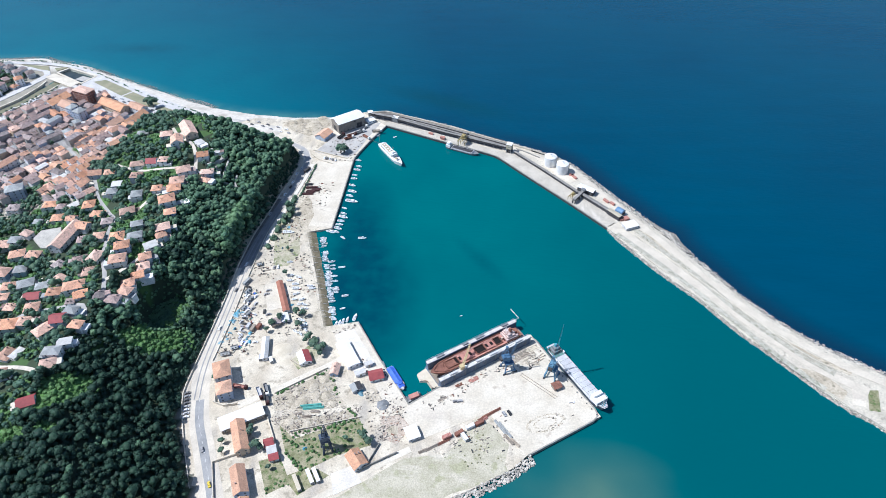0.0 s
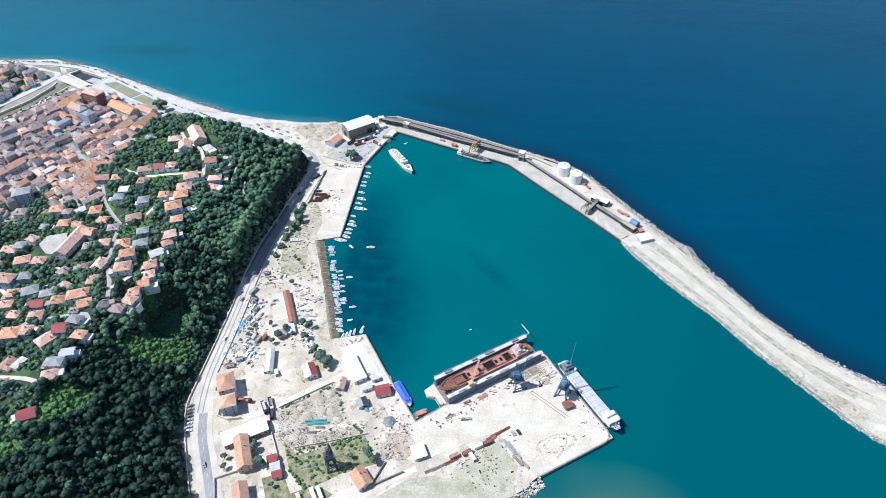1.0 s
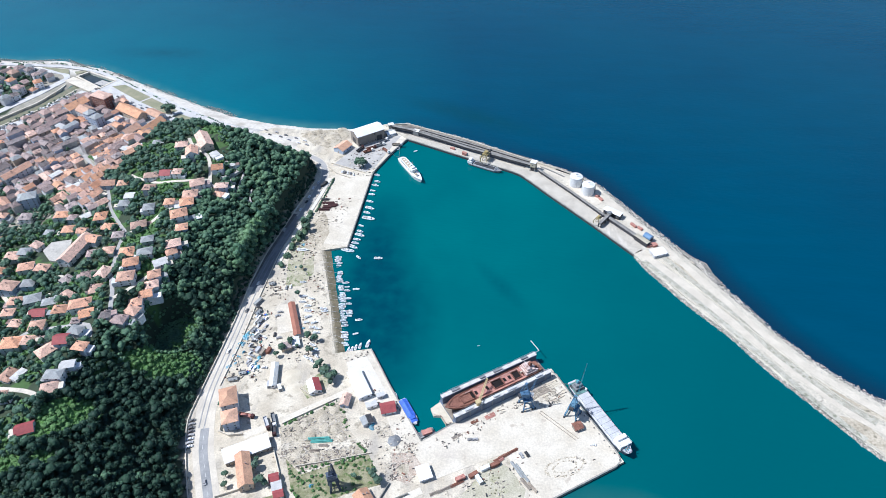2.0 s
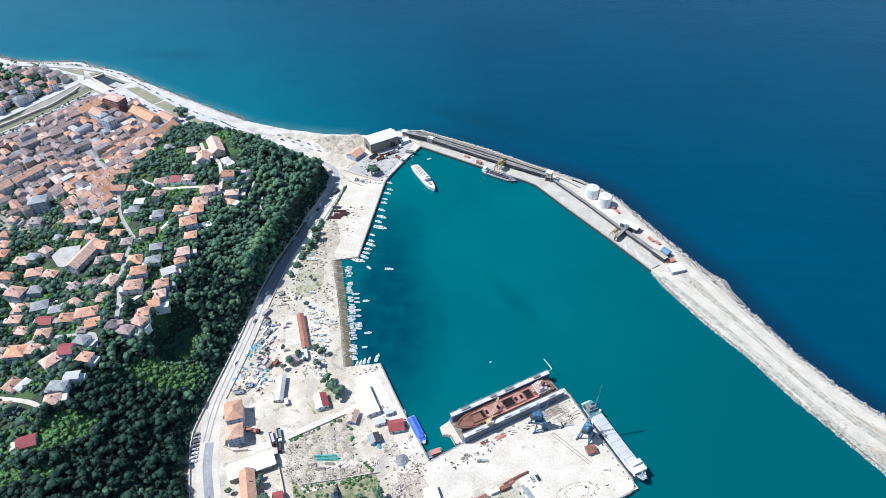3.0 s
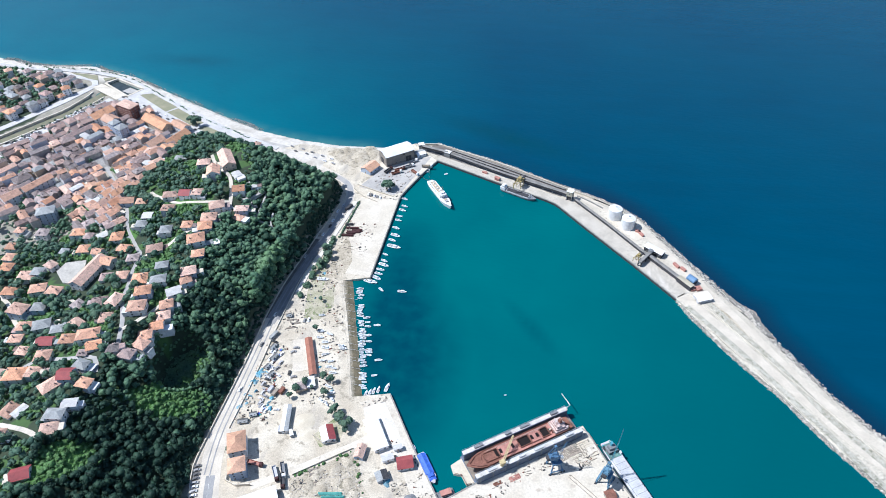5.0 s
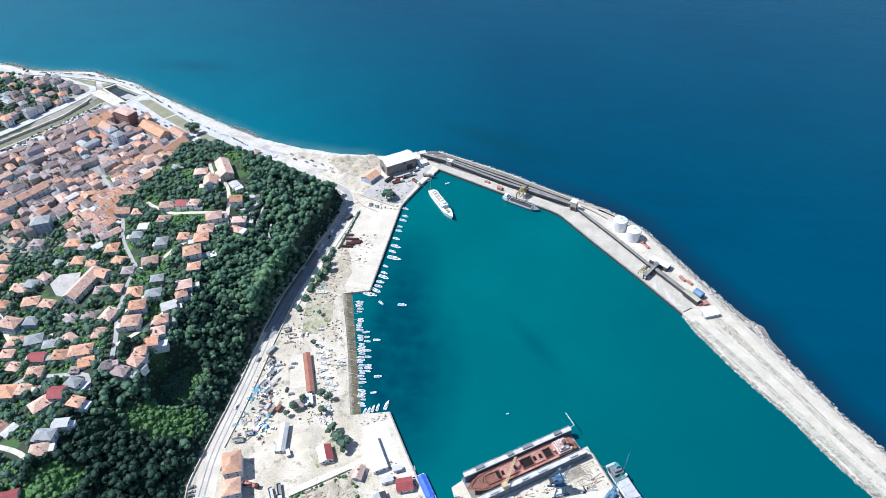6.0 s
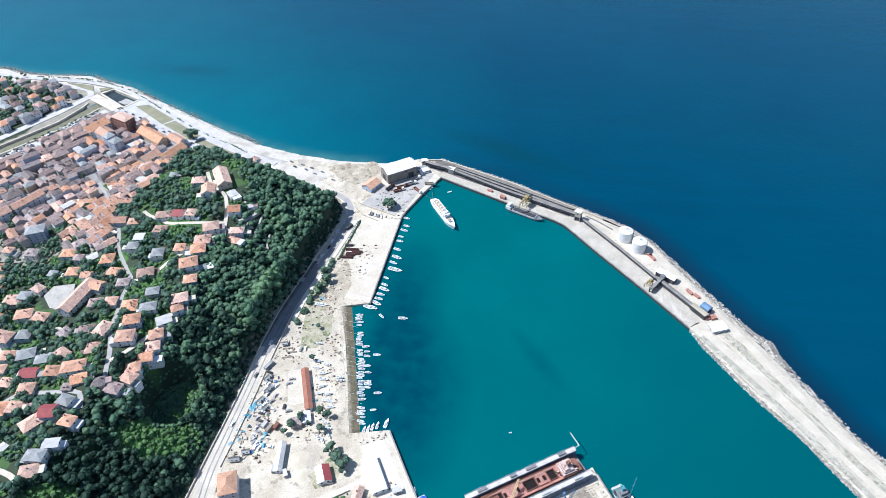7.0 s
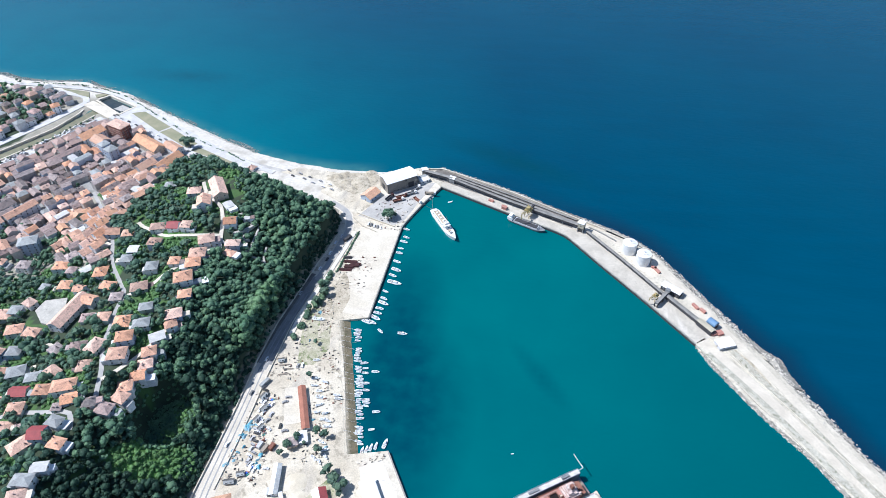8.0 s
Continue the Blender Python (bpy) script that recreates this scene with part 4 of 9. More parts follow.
for n, w_pts in enumerate(([(-239.1, 489.9), (-228.8, 498.7), (-226.1, 508.1)], [(-236.4, 481.4), (-226.1, 489.3)], [(-240.9, 510.3), (-232.7, 518.4)], [(-231.6, 472.6), (-224.5, 481.1)], [(-256.6, 443.7), (-248.7, 447.4)], [(-275.6, 435.8), (-268.2, 443.5)])):
    setting("garden_wall_%d" % (n + 1), ribbon(w_pts, 2.4, lambda x, y: hill(x, y) + 2.2, 3.5), APRON, "pale terrace wall on the slope", "wall")
for n, w_pts in enumerate([[(-229.6, 507), (-229.6, 498.3), (-231.5, 489.9), (-228, 485)], [(-223.8, 506.3), (-223.3, 494.6), (-222.8, 482.8), (-223.1, 475.4)], [(-249.3, 484.4), (-236.3, 474.7), (-223.1, 475.4), (-211, 474.3)], [(-212.6, 488.4), (-212.1, 477.7), (-208.8, 472.9)], [(-234, 506.3), (-235.9, 500.5), (-242.4, 498.8)]]):
    setting("slope_path_%d" % (n + 1), ribbon(w_pts, 1.5, lambda x, y: hill(x, y) + 0.9, 2.0, 2.5), APRON, "pale stepped path and terrace wall on the slope", "path")
    TAKEN += [(x, y, 1.6) for x, y in w_pts] + [((a[0] + b[0]) / 2, (a[1] + b[1]) / 2, 1.6) for a, b in zip(w_pts, w_pts[1:])]
STREETS = [[(-433, 586), (-384.4, 533.2), (-350.3, 493.2), (-331, 460.5), (-318.3, 445.7), (-298.5, 423.8), (-300.5, 414.9), (-292.9, 392.2), (-286.2, 371.7), (-273.2, 350.6), (-264.5, 329.2)],
           [(-270, 342.5), (-262.4, 351.4), (-257.3, 362.6), (-252.8, 375.7), (-248.7, 390.4)], [(-298.5, 423.8), (-286.4, 430.2), (-275.6, 441.4), (-264.2, 451.7), (-253.8, 467.8), (-243, 475.2)],
           [(-243.1, 472.4), (-247.8, 486.8), (-251.6, 501.4), (-259.5, 518.6), (-279.2, 533.2), (-294.7, 558.4)], [(-247.8, 486.8), (-266.5, 483.7), (-292.1, 481.7), (-324.7, 501.4), (-334.1, 509.1)],
           [(-430, 400), (-387.6, 375.6), (-369.8, 357), (-352.1, 344.7)], [(-358.9, 290), (-340.3, 300.4), (-325.2, 319.5), (-295.8, 317.8), (-273, 318.1), (-267.1, 305.3)], [(-350.8, 268.7), (-309.8, 265.6), (-281.3, 258.7), (-274, 254.8)]]
for i, s in enumerate(STREETS):
    setting("street_%d" % (i + 1), ribbon(s, 3.1, lambda x, y: max(2.0, hill(x, y)) + 0.35, 1.2), GREYROAD if i in (0, 6) else ROADBED, "narrow pale village street", "street")


def near_street(x, y, r):
    for s in STREETS:
        for (x0, y0), (x1, y1) in zip(s, s[1:]):
            dx, dy = x1 - x0, y1 - y0
            t = max(0.0, min(1.0, ((x - x0) * dx + (y - y0) * dy) / (dx * dx + dy * dy)))
            if math.hypot(x0 + t * dx - x, y0 + t * dy - y) < r:
                return True
    return False


# the dense old town: rows of roofs along the canal's direction
BLOCKS = [(-461, 542, 6), (-467, 531, 6), (-472, 520, 6), (-480, 510, 7), (-430, 489, 8), (-486, 537, 7), (-485, 611, 7), (-448, 675, 12), (-473, 662, 12), (-457, 652, 9), (-419, 664, 7), (-406, 657, 8), (-394, 650, 7), (-371, 628, 8), (-366, 639, 7), (-376, 617, 7), (-390, 618, 8), (-378, 653, 9), (-482, 627, 6), (-488, 617, 5), (-476, 637, 5), (-446, 641, 5), (-434, 633, 6)]
town_turn = 57
ct, st = math.cos(radians(town_turn)), math.sin(radians(town_turn))
lots, gaps = [], []
for iu in range(-40, 41):
    u = iu * 8.5
    v = -210 + hrng.uniform(0, 6)
    while v < 210:
        w, d = hrng.uniform(4.8, 9.6) if hrng.random() < 0.74 else hrng.uniform(10, 19), hrng.uniform(6.2, 8.6)
        v += w / 2
        px, py = -470 - u * st + v * ct + hrng.uniform(-0.7, 0.7), 570 + u * ct + v * st + hrng.uniform(-0.7, 0.7)
        v += w / 2 + (hrng.uniform(0.1, 0.7) if hrng.random() < 0.8 else hrng.uniform(2, 5))
        if inside(px, py, OLD_TOWN) and not near_street(px, py, 6) and all(math.hypot(px - a, py - b) > c + 3 for a, b, c in TAKEN + BLOCKS) :
            if hrng.random() < (0.42 if py < 500 and px > -430 else 0.30 if py < 535 and noise.noise((px * 0.035, py * 0.035, 2.0)) > -0.1 else 0.05):
                gaps.append((px, py))
            else:
                lots.append((px, py, w, d))
lots.sort(key=lambda q: math.hypot(q[0], q[1] - 100))
for i, (px, py, w, d) in enumerate(lots[:290]):
    k = hrng.random()
    east = px > -430
    house(px, py, w, d, town_turn + (0 if hrng.random() < 0.7 else 90) + hrng.uniform(-7, 7), (0 if k < 0.2 else 6 if k < 0.32 else 1 if k < 0.52 else 2 if k < 0.94 else 5) if east else (0 if k < 0.12 else 1 if k < 0.28 else 2 if k < 0.85 else 4 if k < 0.98 else 5),
          hrng.choice((0, 3, 3, 2, 3, 1)), hrng.choice((1, 1, 2, 2, 3)), "old town houses", wins=(i % 8 == 0), name="town_house")
far = Shape()
for px, py, w, d in lots[290:]:
    s = Shape()
    h = hrng.choice((3.2, 4.4, 5.4, 6.2, 8.6)) + hrng.uniform(-0.6, 0.6)
    a = radians(town_turn + (0 if hrng.random() < 0.7 else 90) + hrng.uniform(-7, 7))
    s.m = 0
    s.box(-w / 2, w / 2, -d / 2, d / 2, -0.5, h)
    for wx in range(int(w / 2.6)):
        for wz in range(int(h / 2.9)):
            s.m = 2
            s.box(-w / 2 + 0.8 + 2.5 * wx, -w / 2 + 1.9 + 2.5 * wx, -d / 2 - 0.05, -d / 2 + 0.05, 0.9 + 2.9 * wz, 2.3 + 2.9 * wz)
    s.m = 1
    if hrng.random() < 0.85:
        s.gable(-w / 2, w / 2, -d / 2, d / 2, h, d * 0.27, 0.4)
    else:
        s.hip(-w / 2, w / 2, -d / 2, d / 2, h, d * 0.28, 0.4)
    if hrng.random() < 0.5:
        s.m = 0
        s.box(0.8, 1.5, 0.6, 1.3, h, h + 2.6)
    z0 = max(2.2, hill(px, py))
    k0 = len(far.v)
    far.v += [(px + x * math.cos(a) - y * math.sin(a), py + x * math.sin(a) + y * math.cos(a), z0 + z) for x, y, z in s.v]
    far.f += [tuple(k0 + i for i in f) for f in s.f]
    far.mi += s.mi
tagged(part("far_town_houses", far, (TOWNWALL, TOWNROOF, GLASS)), "tightly packed old town houses with weathered tile roofs", "houses", kind="stuff")

# ---- trees ----
trng = random.Random(5)


def crown_shape(radius, height, lobes, leaves, rng, leaf=(0.28, 0.62)):
    """An uneven crown: a few overlapping ragged lobes of foliage with leaf sprays standing off them."""
    s = Shape()
    bm = bmesh.new()
    bmesh.ops.create_icosphere(bm, subdivisions=2, radius=1.0)
    ico = [v.co.copy() for v in bm.verts]
    tri = [tuple(v.index for v in f.verts) for f in bm.faces]
    bm.free()
    cents = []
    for i in range(lobes):
        a, q = i * 2.4 + rng.uniform(-0.6, 0.6), radius * (0.0 if i == 0 else rng.uniform(0.35, 0.66))
        r = radius * (rng.uniform(0.52, 0.64) if i == 0 else rng.uniform(0.30, 0.50))
        z = max(r * 0.6, height - r * 0.85 - (q / radius) * height * rng.uniform(0.15, 0.55))
        c, off = Vector((q * math.cos(a), q * math.sin(a), z)), rng.uniform(0, 90)
        cents.append((c, r))
        s.add([c + Vector((p.x, p.y, p.z * 0.85)) * r * (1 + 0.55 * noise.noise(p * 1.7 + Vector((off, 0, 0))) + 0.30 * noise.noise(p * 4.3 + Vector((0, off, 0)))) for p in ico], tri)
    for i in range(leaves):
        c, r = rng.choice(cents)
        d = Vector((rng.gauss(0, 1), rng.gauss(0, 1), rng.gauss(0.45, 0.7))).normalized()
        p = c + Vector((d.x, d.y, d.z * 0.85)) * r * rng.uniform(0.9, 1.3)
        t = Vector((rng.gauss(0, 0.7), rng.gauss(0, 0.7), 1.0)).normalized()
        u = t.orthogonal().normalized() * rng.uniform(*leaf)
        w = t.cross(u).normalized() * rng.uniform(*leaf)
        s.add([p + u, p + w - t * 0.12, p - u, p - w + t * 0.12], [(0, 1, 2, 3)])
    return s


def trunk_shape(height, radius, rng):
    s = Shape()
    s.tube((0, 0, -1.0), (0.1, 0, height * 0.62), 0.045 * height, 6, 0.02 * height)
    for i in range(4):
        a = i * 1.57 + rng.uniform(-0.5, 0.5)
        s.tube((0.05, 0, height * (0.3 + 0.08 * i)), (math.cos(a) * radius * 0.55, math.sin(a) * radius * 0.55, height * rng.uniform(0.55, 0.75)), 0.018 * height, 4, 0.006 * height)
    return s


def tree_kind(radius, height, blobs, leaves, seed):
    rng = random.Random(seed)
    return crown_shape(radius, height, blobs, leaves, rng), trunk_shape(height, radius, rng)


KINDS = [tree_kind(r, h, 3, 46, 40 + i) for i, (r, h) in enumerate(((3.4, 7.5), (4.0, 8.5), (3.0, 6.5), (4.6, 9.5), (3.7, 9.0), (2.6, 5.5)))]
TALL = [tree_kind(r, h, 4, 130, 60 + i) for i, (r, h) in enumerate(((4.4, 10.5), (5.2, 12.0), (3.8, 9.0), (5.8, 13.0), (4.6, 12.5), (3.2, 8.0)))]
SMALL = [crown_shape(r, h, 2, 40, random.Random(90 + i)) for i, (r, h) in enumerate(((3.4, 7.5), (4.0, 8.5), (3.0, 6.5)))]
CROWN_MESH = [k[0].mesh("crown", LEAF) for k in KINDS]
TRUNK_MESH = [k[1].mesh("trunk", BARK) for k in KINDS]


def tree(x, y, z, k, size, turn, label, group):
    ob = thing("tree", x, y, z, turn, label, "tree", group)
    ob.scale = (size, size, size)
    part("trunk", TRUNK_MESH[k], BARK, ob)
    part("crown", CROWN_MESH[k], LEAF, ob)
    return ob


def clear_of(x, y, r):
    return not near_street(x, y, 2.8 + r * 0.75) and all(math.hypot(x - a, y - b) > c + r * 0.55 for a, b, c in TAKEN + BLOCKS)


class Cells:
    def __init__(self, size):
        self.s, self.c = size, {}
    def free(self, x, y, r):
        i, j = int(x // self.s), int(y // self.s)
        return all(math.hypot(x - a, y - b) > r for di in (-1, 0, 1) for dj in (-1, 0, 1) for a, b in self.c.get((i + di, j + dj), ()))
    def put(self, x, y):
        self.c.setdefault((int(x // self.s), int(y // self.s)), []).append((x, y))


def scatter(n, box, gap, test, rng):
    cells, out = Cells(gap), []
    for i in range(n):
        x, y = rng.uniform(box[0], box[1]), rng.uniform(box[2], box[3])
        if cells.free(x, y, gap) and test(x, y):
            cells.put(x, y)
            out.append((x, y))
    return out


WOOD_EDGE = [(100, -262), (230, -262), (300, -262), (330, -258), (376, -250), (420, -244), (462, -240), (483, -226), (536, -236), (600, -262), (640, -290)]


def stuff_of(name, places, kinds, material, label, category, rng, lo=0.8, hi=1.15):
    """Many plants of a few kinds joined into one mesh."""
    packs = [(np.array(k.v), [len(f) for f in k.f], np.concatenate([np.array(f) for f in k.f])) for k in kinds]
    vs, counts, idx, base = [], [], [], 0
    for x, y, z in places:
        v, c, ix = packs[rng.randrange(len(packs))]
        a, s = rng.uniform(0, 6.28), rng.uniform(lo, hi)
        ca, sa = math.cos(a) * s, math.sin(a) * s
        w = np.column_stack((v[:, 0] * ca - v[:, 1] * sa + x, v[:, 0] * sa + v[:, 1] * ca + y, v[:, 2] * s * rng.uniform(0.85, 1.15) + z))
        vs.append(w)
        counts += c
        idx.append(ix + base)
        base += len(v)
    me = bpy.data.meshes.new(name)
    V, I = np.concatenate(vs), np.concatenate(idx)
    starts = np.concatenate(([0], np.cumsum(counts)[:-1]))
    me.vertices.add(len(V))
    me.vertices.foreach_set("co", V.ravel())
    me.loops.add(len(I))
    me.loops.foreach_set("vertex_index", I.astype(np.int32))
    me.polygons.add(len(counts))
    me.polygons.foreach_set("loop_start", starts.astype(np.int32))
    me.materials.append(material)
    me.update(calc_edges=True)
    me.validate()
    return tagged(new(name, me), label, category, kind="stuff")


def in_clearing(x, y, k=1.0):
    if in_bowl(x, y) < 0.92 and k <= 1.0:
        return True
    return any(math.hypot(x - a, y - b) < r * k for a, b, r in CLEARINGS)


forest = scatter(60000, (-330, -140, 130, 640), 3.2, lambda x, y: x > ramp_of(WOOD_EDGE, y) - 6 and x < ramp_of(FOOT, y) - (5.0 if y > 478 else 0.3 if y > 400 else 8.0 if y > 262 else 4.0) and hill(x, y) > 2.2 and not in_clearing(x, y) and clear_of(x, y, 3.0), trng)
# Darker share grows southward, putting that slope's shade into leaf colour.
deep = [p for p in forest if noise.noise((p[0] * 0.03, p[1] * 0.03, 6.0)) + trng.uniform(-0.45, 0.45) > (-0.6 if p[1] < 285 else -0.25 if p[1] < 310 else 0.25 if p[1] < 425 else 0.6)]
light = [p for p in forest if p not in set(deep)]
rise_of = lambda x, y: hill(x, y) + (0.3 if in_bowl(x, y) < 1.35 else -2.0)
stuff_of("woodland", [(x, y, rise_of(x, y)) for x, y in light], [k[0] for k in TALL], LEAFDARK, "dense green broadleaf woodland on the slope", "woodland", trng, 0.36, 0.85)
stuff_of("dark_woodland", [(x, y, rise_of(x, y)) for x, y in deep], [k[0] for k in TALL], LEAFSHADE, "woodland trees in a darker leaf tone that stands for shade", "woodland", trng, 0.4, 0.9)
BUSH = [crown_shape(2.2, 2.0, 1, 26, random.Random(70 + i), (0.22, 0.48)) for i in range(4)]
under = scatter(30000, (-330, -140, 130, 640), 3.0, lambda x, y: x > ramp_of(WOOD_EDGE, y) - 6 and x < ramp_of(FOOT, y) - 6 and hill(x, y) > 3 and in_bowl(x, y) > 1.1 and not in_clearing(x, y) and clear_of(x, y, 2.0), trng)
stuff_of("understorey", [(x, y, hill(x, y) + trng.uniform(0.0, 2.6)) for x, y in under if y >= 315], BUSH, LEAFDARK, "green undergrowth and saplings under the woodland", "undergrowth", trng, 0.8, 1.9)
stuff_of("dark_understorey", [(x, y, hill(x, y) + trng.uniform(-0.5, 1.5)) for x, y in under if y < 315], BUSH, LEAFSHADE, "saplings under the woodland, shade put into their leaf colour", "undergrowth", trng, 0.7, 1.5)
hollow = scatter(14000, (-258, -210, 308, 364), 1.5, lambda x, y: in_bowl(x, y) < 1.02, trng)
stuff_of("hollow_thicket", [(x, y, hill(x, y) + (0.6 if in_bowl(x, y) > 0.6 else -0.4)) for x, y in hollow], BUSH, LEAFDARK, "low thicket in the shaded hollow", "thicket", trng, 0.5, 1.1)
village = scatter(22000, (-460, -225, 130, 640), 4.3, lambda x, y: x <= ramp_of(WOOD_EDGE, y) - 6 and hill(x, y) > 4.5 and not inside(x, y, OLD_TOWN) and not (noise.noise((x * 0.045, y * 0.045, 8.0)) > 0.24) and not in_clearing(x, y, 0.8) and clear_of(x, y, 2.4), trng)
town_green = scatter(4000, (-700, -380, 380, 560), 6.0, lambda x, y: not inside(x, y, OLD_TOWN) and hill(x, y) <= 4.6 and clear_of(x, y, 3.4), trng)
village += town_green
for i, (x, y) in enumerate(village[:260]):
    tree(x, y, max(2.0, hill(x, y)) - 0.6, i % len(KINDS), trng.uniform(0.7, 1.25), trng.uniform(0, 360), "broadleaf tree with a dense green crown among the houses", "village trees")
if len(village) > 260:
    stuff_of("garden_trees", [(x, y, max(2.0, hill(x, y)) - 1.2) for x, y in village[260:]], [k[0] for k in KINDS], LEAF, "broadleaf trees in the village gardens", "trees", trng, 0.55, 1.15)
edge_trees = [(ramp_of(FOOT, y) - trng.uniform(2.0, 8.5), y) for y in np.arange(402, 474, 1.5)]
stuff_of("cliff_trees", [(x, y, hill(x, y) - 1.5) for x, y in edge_trees], [k[0] for k in TALL], LEAFDARK, "tall green trees on the edge of the roadside cliff", "trees", trng, 0.7, 1.05)
bush_spots = scatter(34000, (-420, -160, 130, 640), 2.15, lambda x, y: hill(x, y) > 4.2 and (in_clearing(x, y, 1.1) or in_bowl(x, y) < 0.9 and x > -232 or (x < ramp_of(WOOD_EDGE, y) and (noise.noise((x * 0.05, y * 0.05, 4.0)) > 0.2 or noise.noise((x * 0.045, y * 0.045, 8.0)) > 0.2))) and clear_of(x, y, 1.0), trng)
stuff_of("shrubs", [(x, y, hill(x, y) - 0.5) for x, y in bush_spots], BUSH, SHRUB, "bright green low shrubs in the clearings", "shrubs", trng, 0.75, 1.45)
carpet = scatter(24000, (-290, -190, 180, 520), 1.25, lambda x, y: in_clearing(x, y, 1.05) and in_bowl(x, y) > 0.8 and hill(x, y) > 3 and clear_of(x, y, 0.5), trng)
stuff_of("clearing_carpet", [(x, y, hill(x, y) - 0.6) for x, y in carpet], BUSH, SHRUB, "dense bright green undergrowth carpeting the clearings", "undergrowth", trng, 0.35, 0.8)
town_trees = [(x + trng.uniform(-2.4, 2.4), y + trng.uniform(-2.4, 2.4), max(2.4, hill(x, y)) - 0.8) for x, y in gaps for i in range(2 if y > 500 else 5)]
edge_gardens = scatter(5000, (-470, -330, 436, 512), 4.2, lambda x, y: inside(x, y, OLD_TOWN) and not near_street(x, y, 4) and all(math.hypot(x - a, y - b) > max(w, d) / 2 + 1.6 for a, b, w, d in lots) and all(math.hypot(x - a, y - b) > c + 2.0 for a, b, c in TAKEN + BLOCKS), trng)
town_trees += [(x, y, max(2.4, hill(x, y)) - 0.8) for x, y in edge_gardens]
stuff_of("town_trees", town_trees, SMALL, LEAFDARK, "dark green trees in gaps between old town houses", "trees", trng, 0.5, 0.95)
cliff = [(ramp_of(FOOT, y) - trng.uniform(0.2, 4.5), y) for y in np.arange(430, 572, 0.6)] + [(ramp_of(FOOT, y) - trng.uniform(0.4, 12), y) for y in np.arange(258, 432, 0.28)]
# Shade of the cliff face is put into these shrubs' leaf colour.
stuff_of("cliff_shrubs", [(x, y, hill(x, y) - 0.4) for x, y in cliff], BUSH, LEAFSHADE, "shrubs over the roadside wall, cliff shade put into their colour", "shrubs", trng, 0.6, 1.3)
# ---- port: roads and yards ----
ROAD = [(-128, 120), (-153, 195), (-167, 225), (-179, 250), (-187, 278), (-189.5, 300), (-188.5, 330), (-187.5, 360), (-187.5, 393), (-184.5, 429), (-178.5, 470), (-175, 487), (-171, 504), (-168, 532), (-165, 553), (-170, 573), (-176, 581), (-188, 589), (-209, 601.5), (-262, 626)]
setting("coast_road", ribbon(ROAD[:9] + [(-186.5, 405)], (15.5, 11.0), lambda x, y: 2.09, 0.4), ROADBED, "pale dusty coast road with broad shoulders", "road")
# Darker stretch laid where the cliff's shade covers the road.
setting("coast_road_north", ribbon([(-187, 398)] + ROAD[9:12] + [(-174.5, 490)], (11.0, 8.5), lambda x, y: 2.12, 0.4), SHADEDROAD, "asphalt shoulder under the cliff, its colour darkened for shade", "road")
setting("beach_junction", ribbon([(-175, 487)] + ROAD[12:], (9.0, 7.5), lambda x, y: 2.105, 0.4), ROADBED, "pale dusty road towards the beach", "road")
for k, off in enumerate((-1.7, 1.7)):
    setting("wheel_track_%d" % (k + 1), ribbon([(x + off, y) for x, y in ((-185.5, 266), (-188.5, 285), (-189.5, 300), (-188.8, 330), (-188.3, 360), (-188.2, 393), (-185.2, 429), (-179.5, 470))], 0.8, lambda x, y: 2.175, 0.1), ASPHALT, "dark worn wheel track on the road", "road")
setting("road_asphalt", ribbon(ROAD[:4] + [(-183, 266)], 5.6, lambda x, y: 2.16, 0.2), ASPHALT, "dark worn asphalt carriageway", "road")
setting("road_asphalt_north", ribbon(ROAD[8:12], 5.6, lambda x, y: 2.16, 0.2), SHADEDROAD, "asphalt carriageway under the cliff, shade put into its colour", "road")
# Dark strip of ground along the cliff foot.
setting("cliff_verge", ribbon([(ramp_of(FOOT, y) + 3.6, y) for y in range(398, 500, 8)], 6.5, lambda x, y: 2.07, 0.3), BELTBED, "dark mottled strip of ground at the foot of the cliff", "ground")
setting("road_asphalt_bend", ribbon([(-175, 487), (-171, 504), (-168, 532), (-165, 553), (-170, 573), (-176, 581), (-192, 591)], 5.6, lambda x, y: 2.165, 0.2), GREYROAD, "grey asphalt bend towards the beach", "road")
MARK = surf("road_marking", (0.7, 0.7, 0.68), (0.6, 0.6, 0.58), grain=0.1)
dash = Shape()
for (x0, y0), (x1, y1) in zip(ROAD[:4], ROAD[1:5]):
    n = int(math.hypot(x1 - x0, y1 - y0) / 6)
    a = math.atan2(y1 - y0, x1 - x0)
    for i in range(n):
        x, y = x0 + (x1 - x0) * (i + 0.3) / n, y0 + (y1 - y0) * (i + 0.3) / n
        c, s = math.cos(a), math.sin(a)
        dash.prism([(x + u * c - w * s, y + u * s + w * c) for u, w in ((-1.5, -0.1), (1.5, -0.1), (1.5, 0.1), (-1.5, 0.1))], 2.165, 2.18)
setting("road_markings", dash, MARK, "white dashed centre line", "road marking")
setting("roadside_wall", ribbon([(-146, 120), (-166, 195), (-184, 235), (-192, 255), (-197, 271), (-196, 297), (-194.5, 330), (-193.5, 360), (-194, 400), (-191, 440), (-184, 480), (-180.5, 505), (-176.5, 525), (-173.5, 545)], 0.6, lambda x, y: 3.3, 3.0), CONCRETE, "long low concrete retaining wall", "wall")
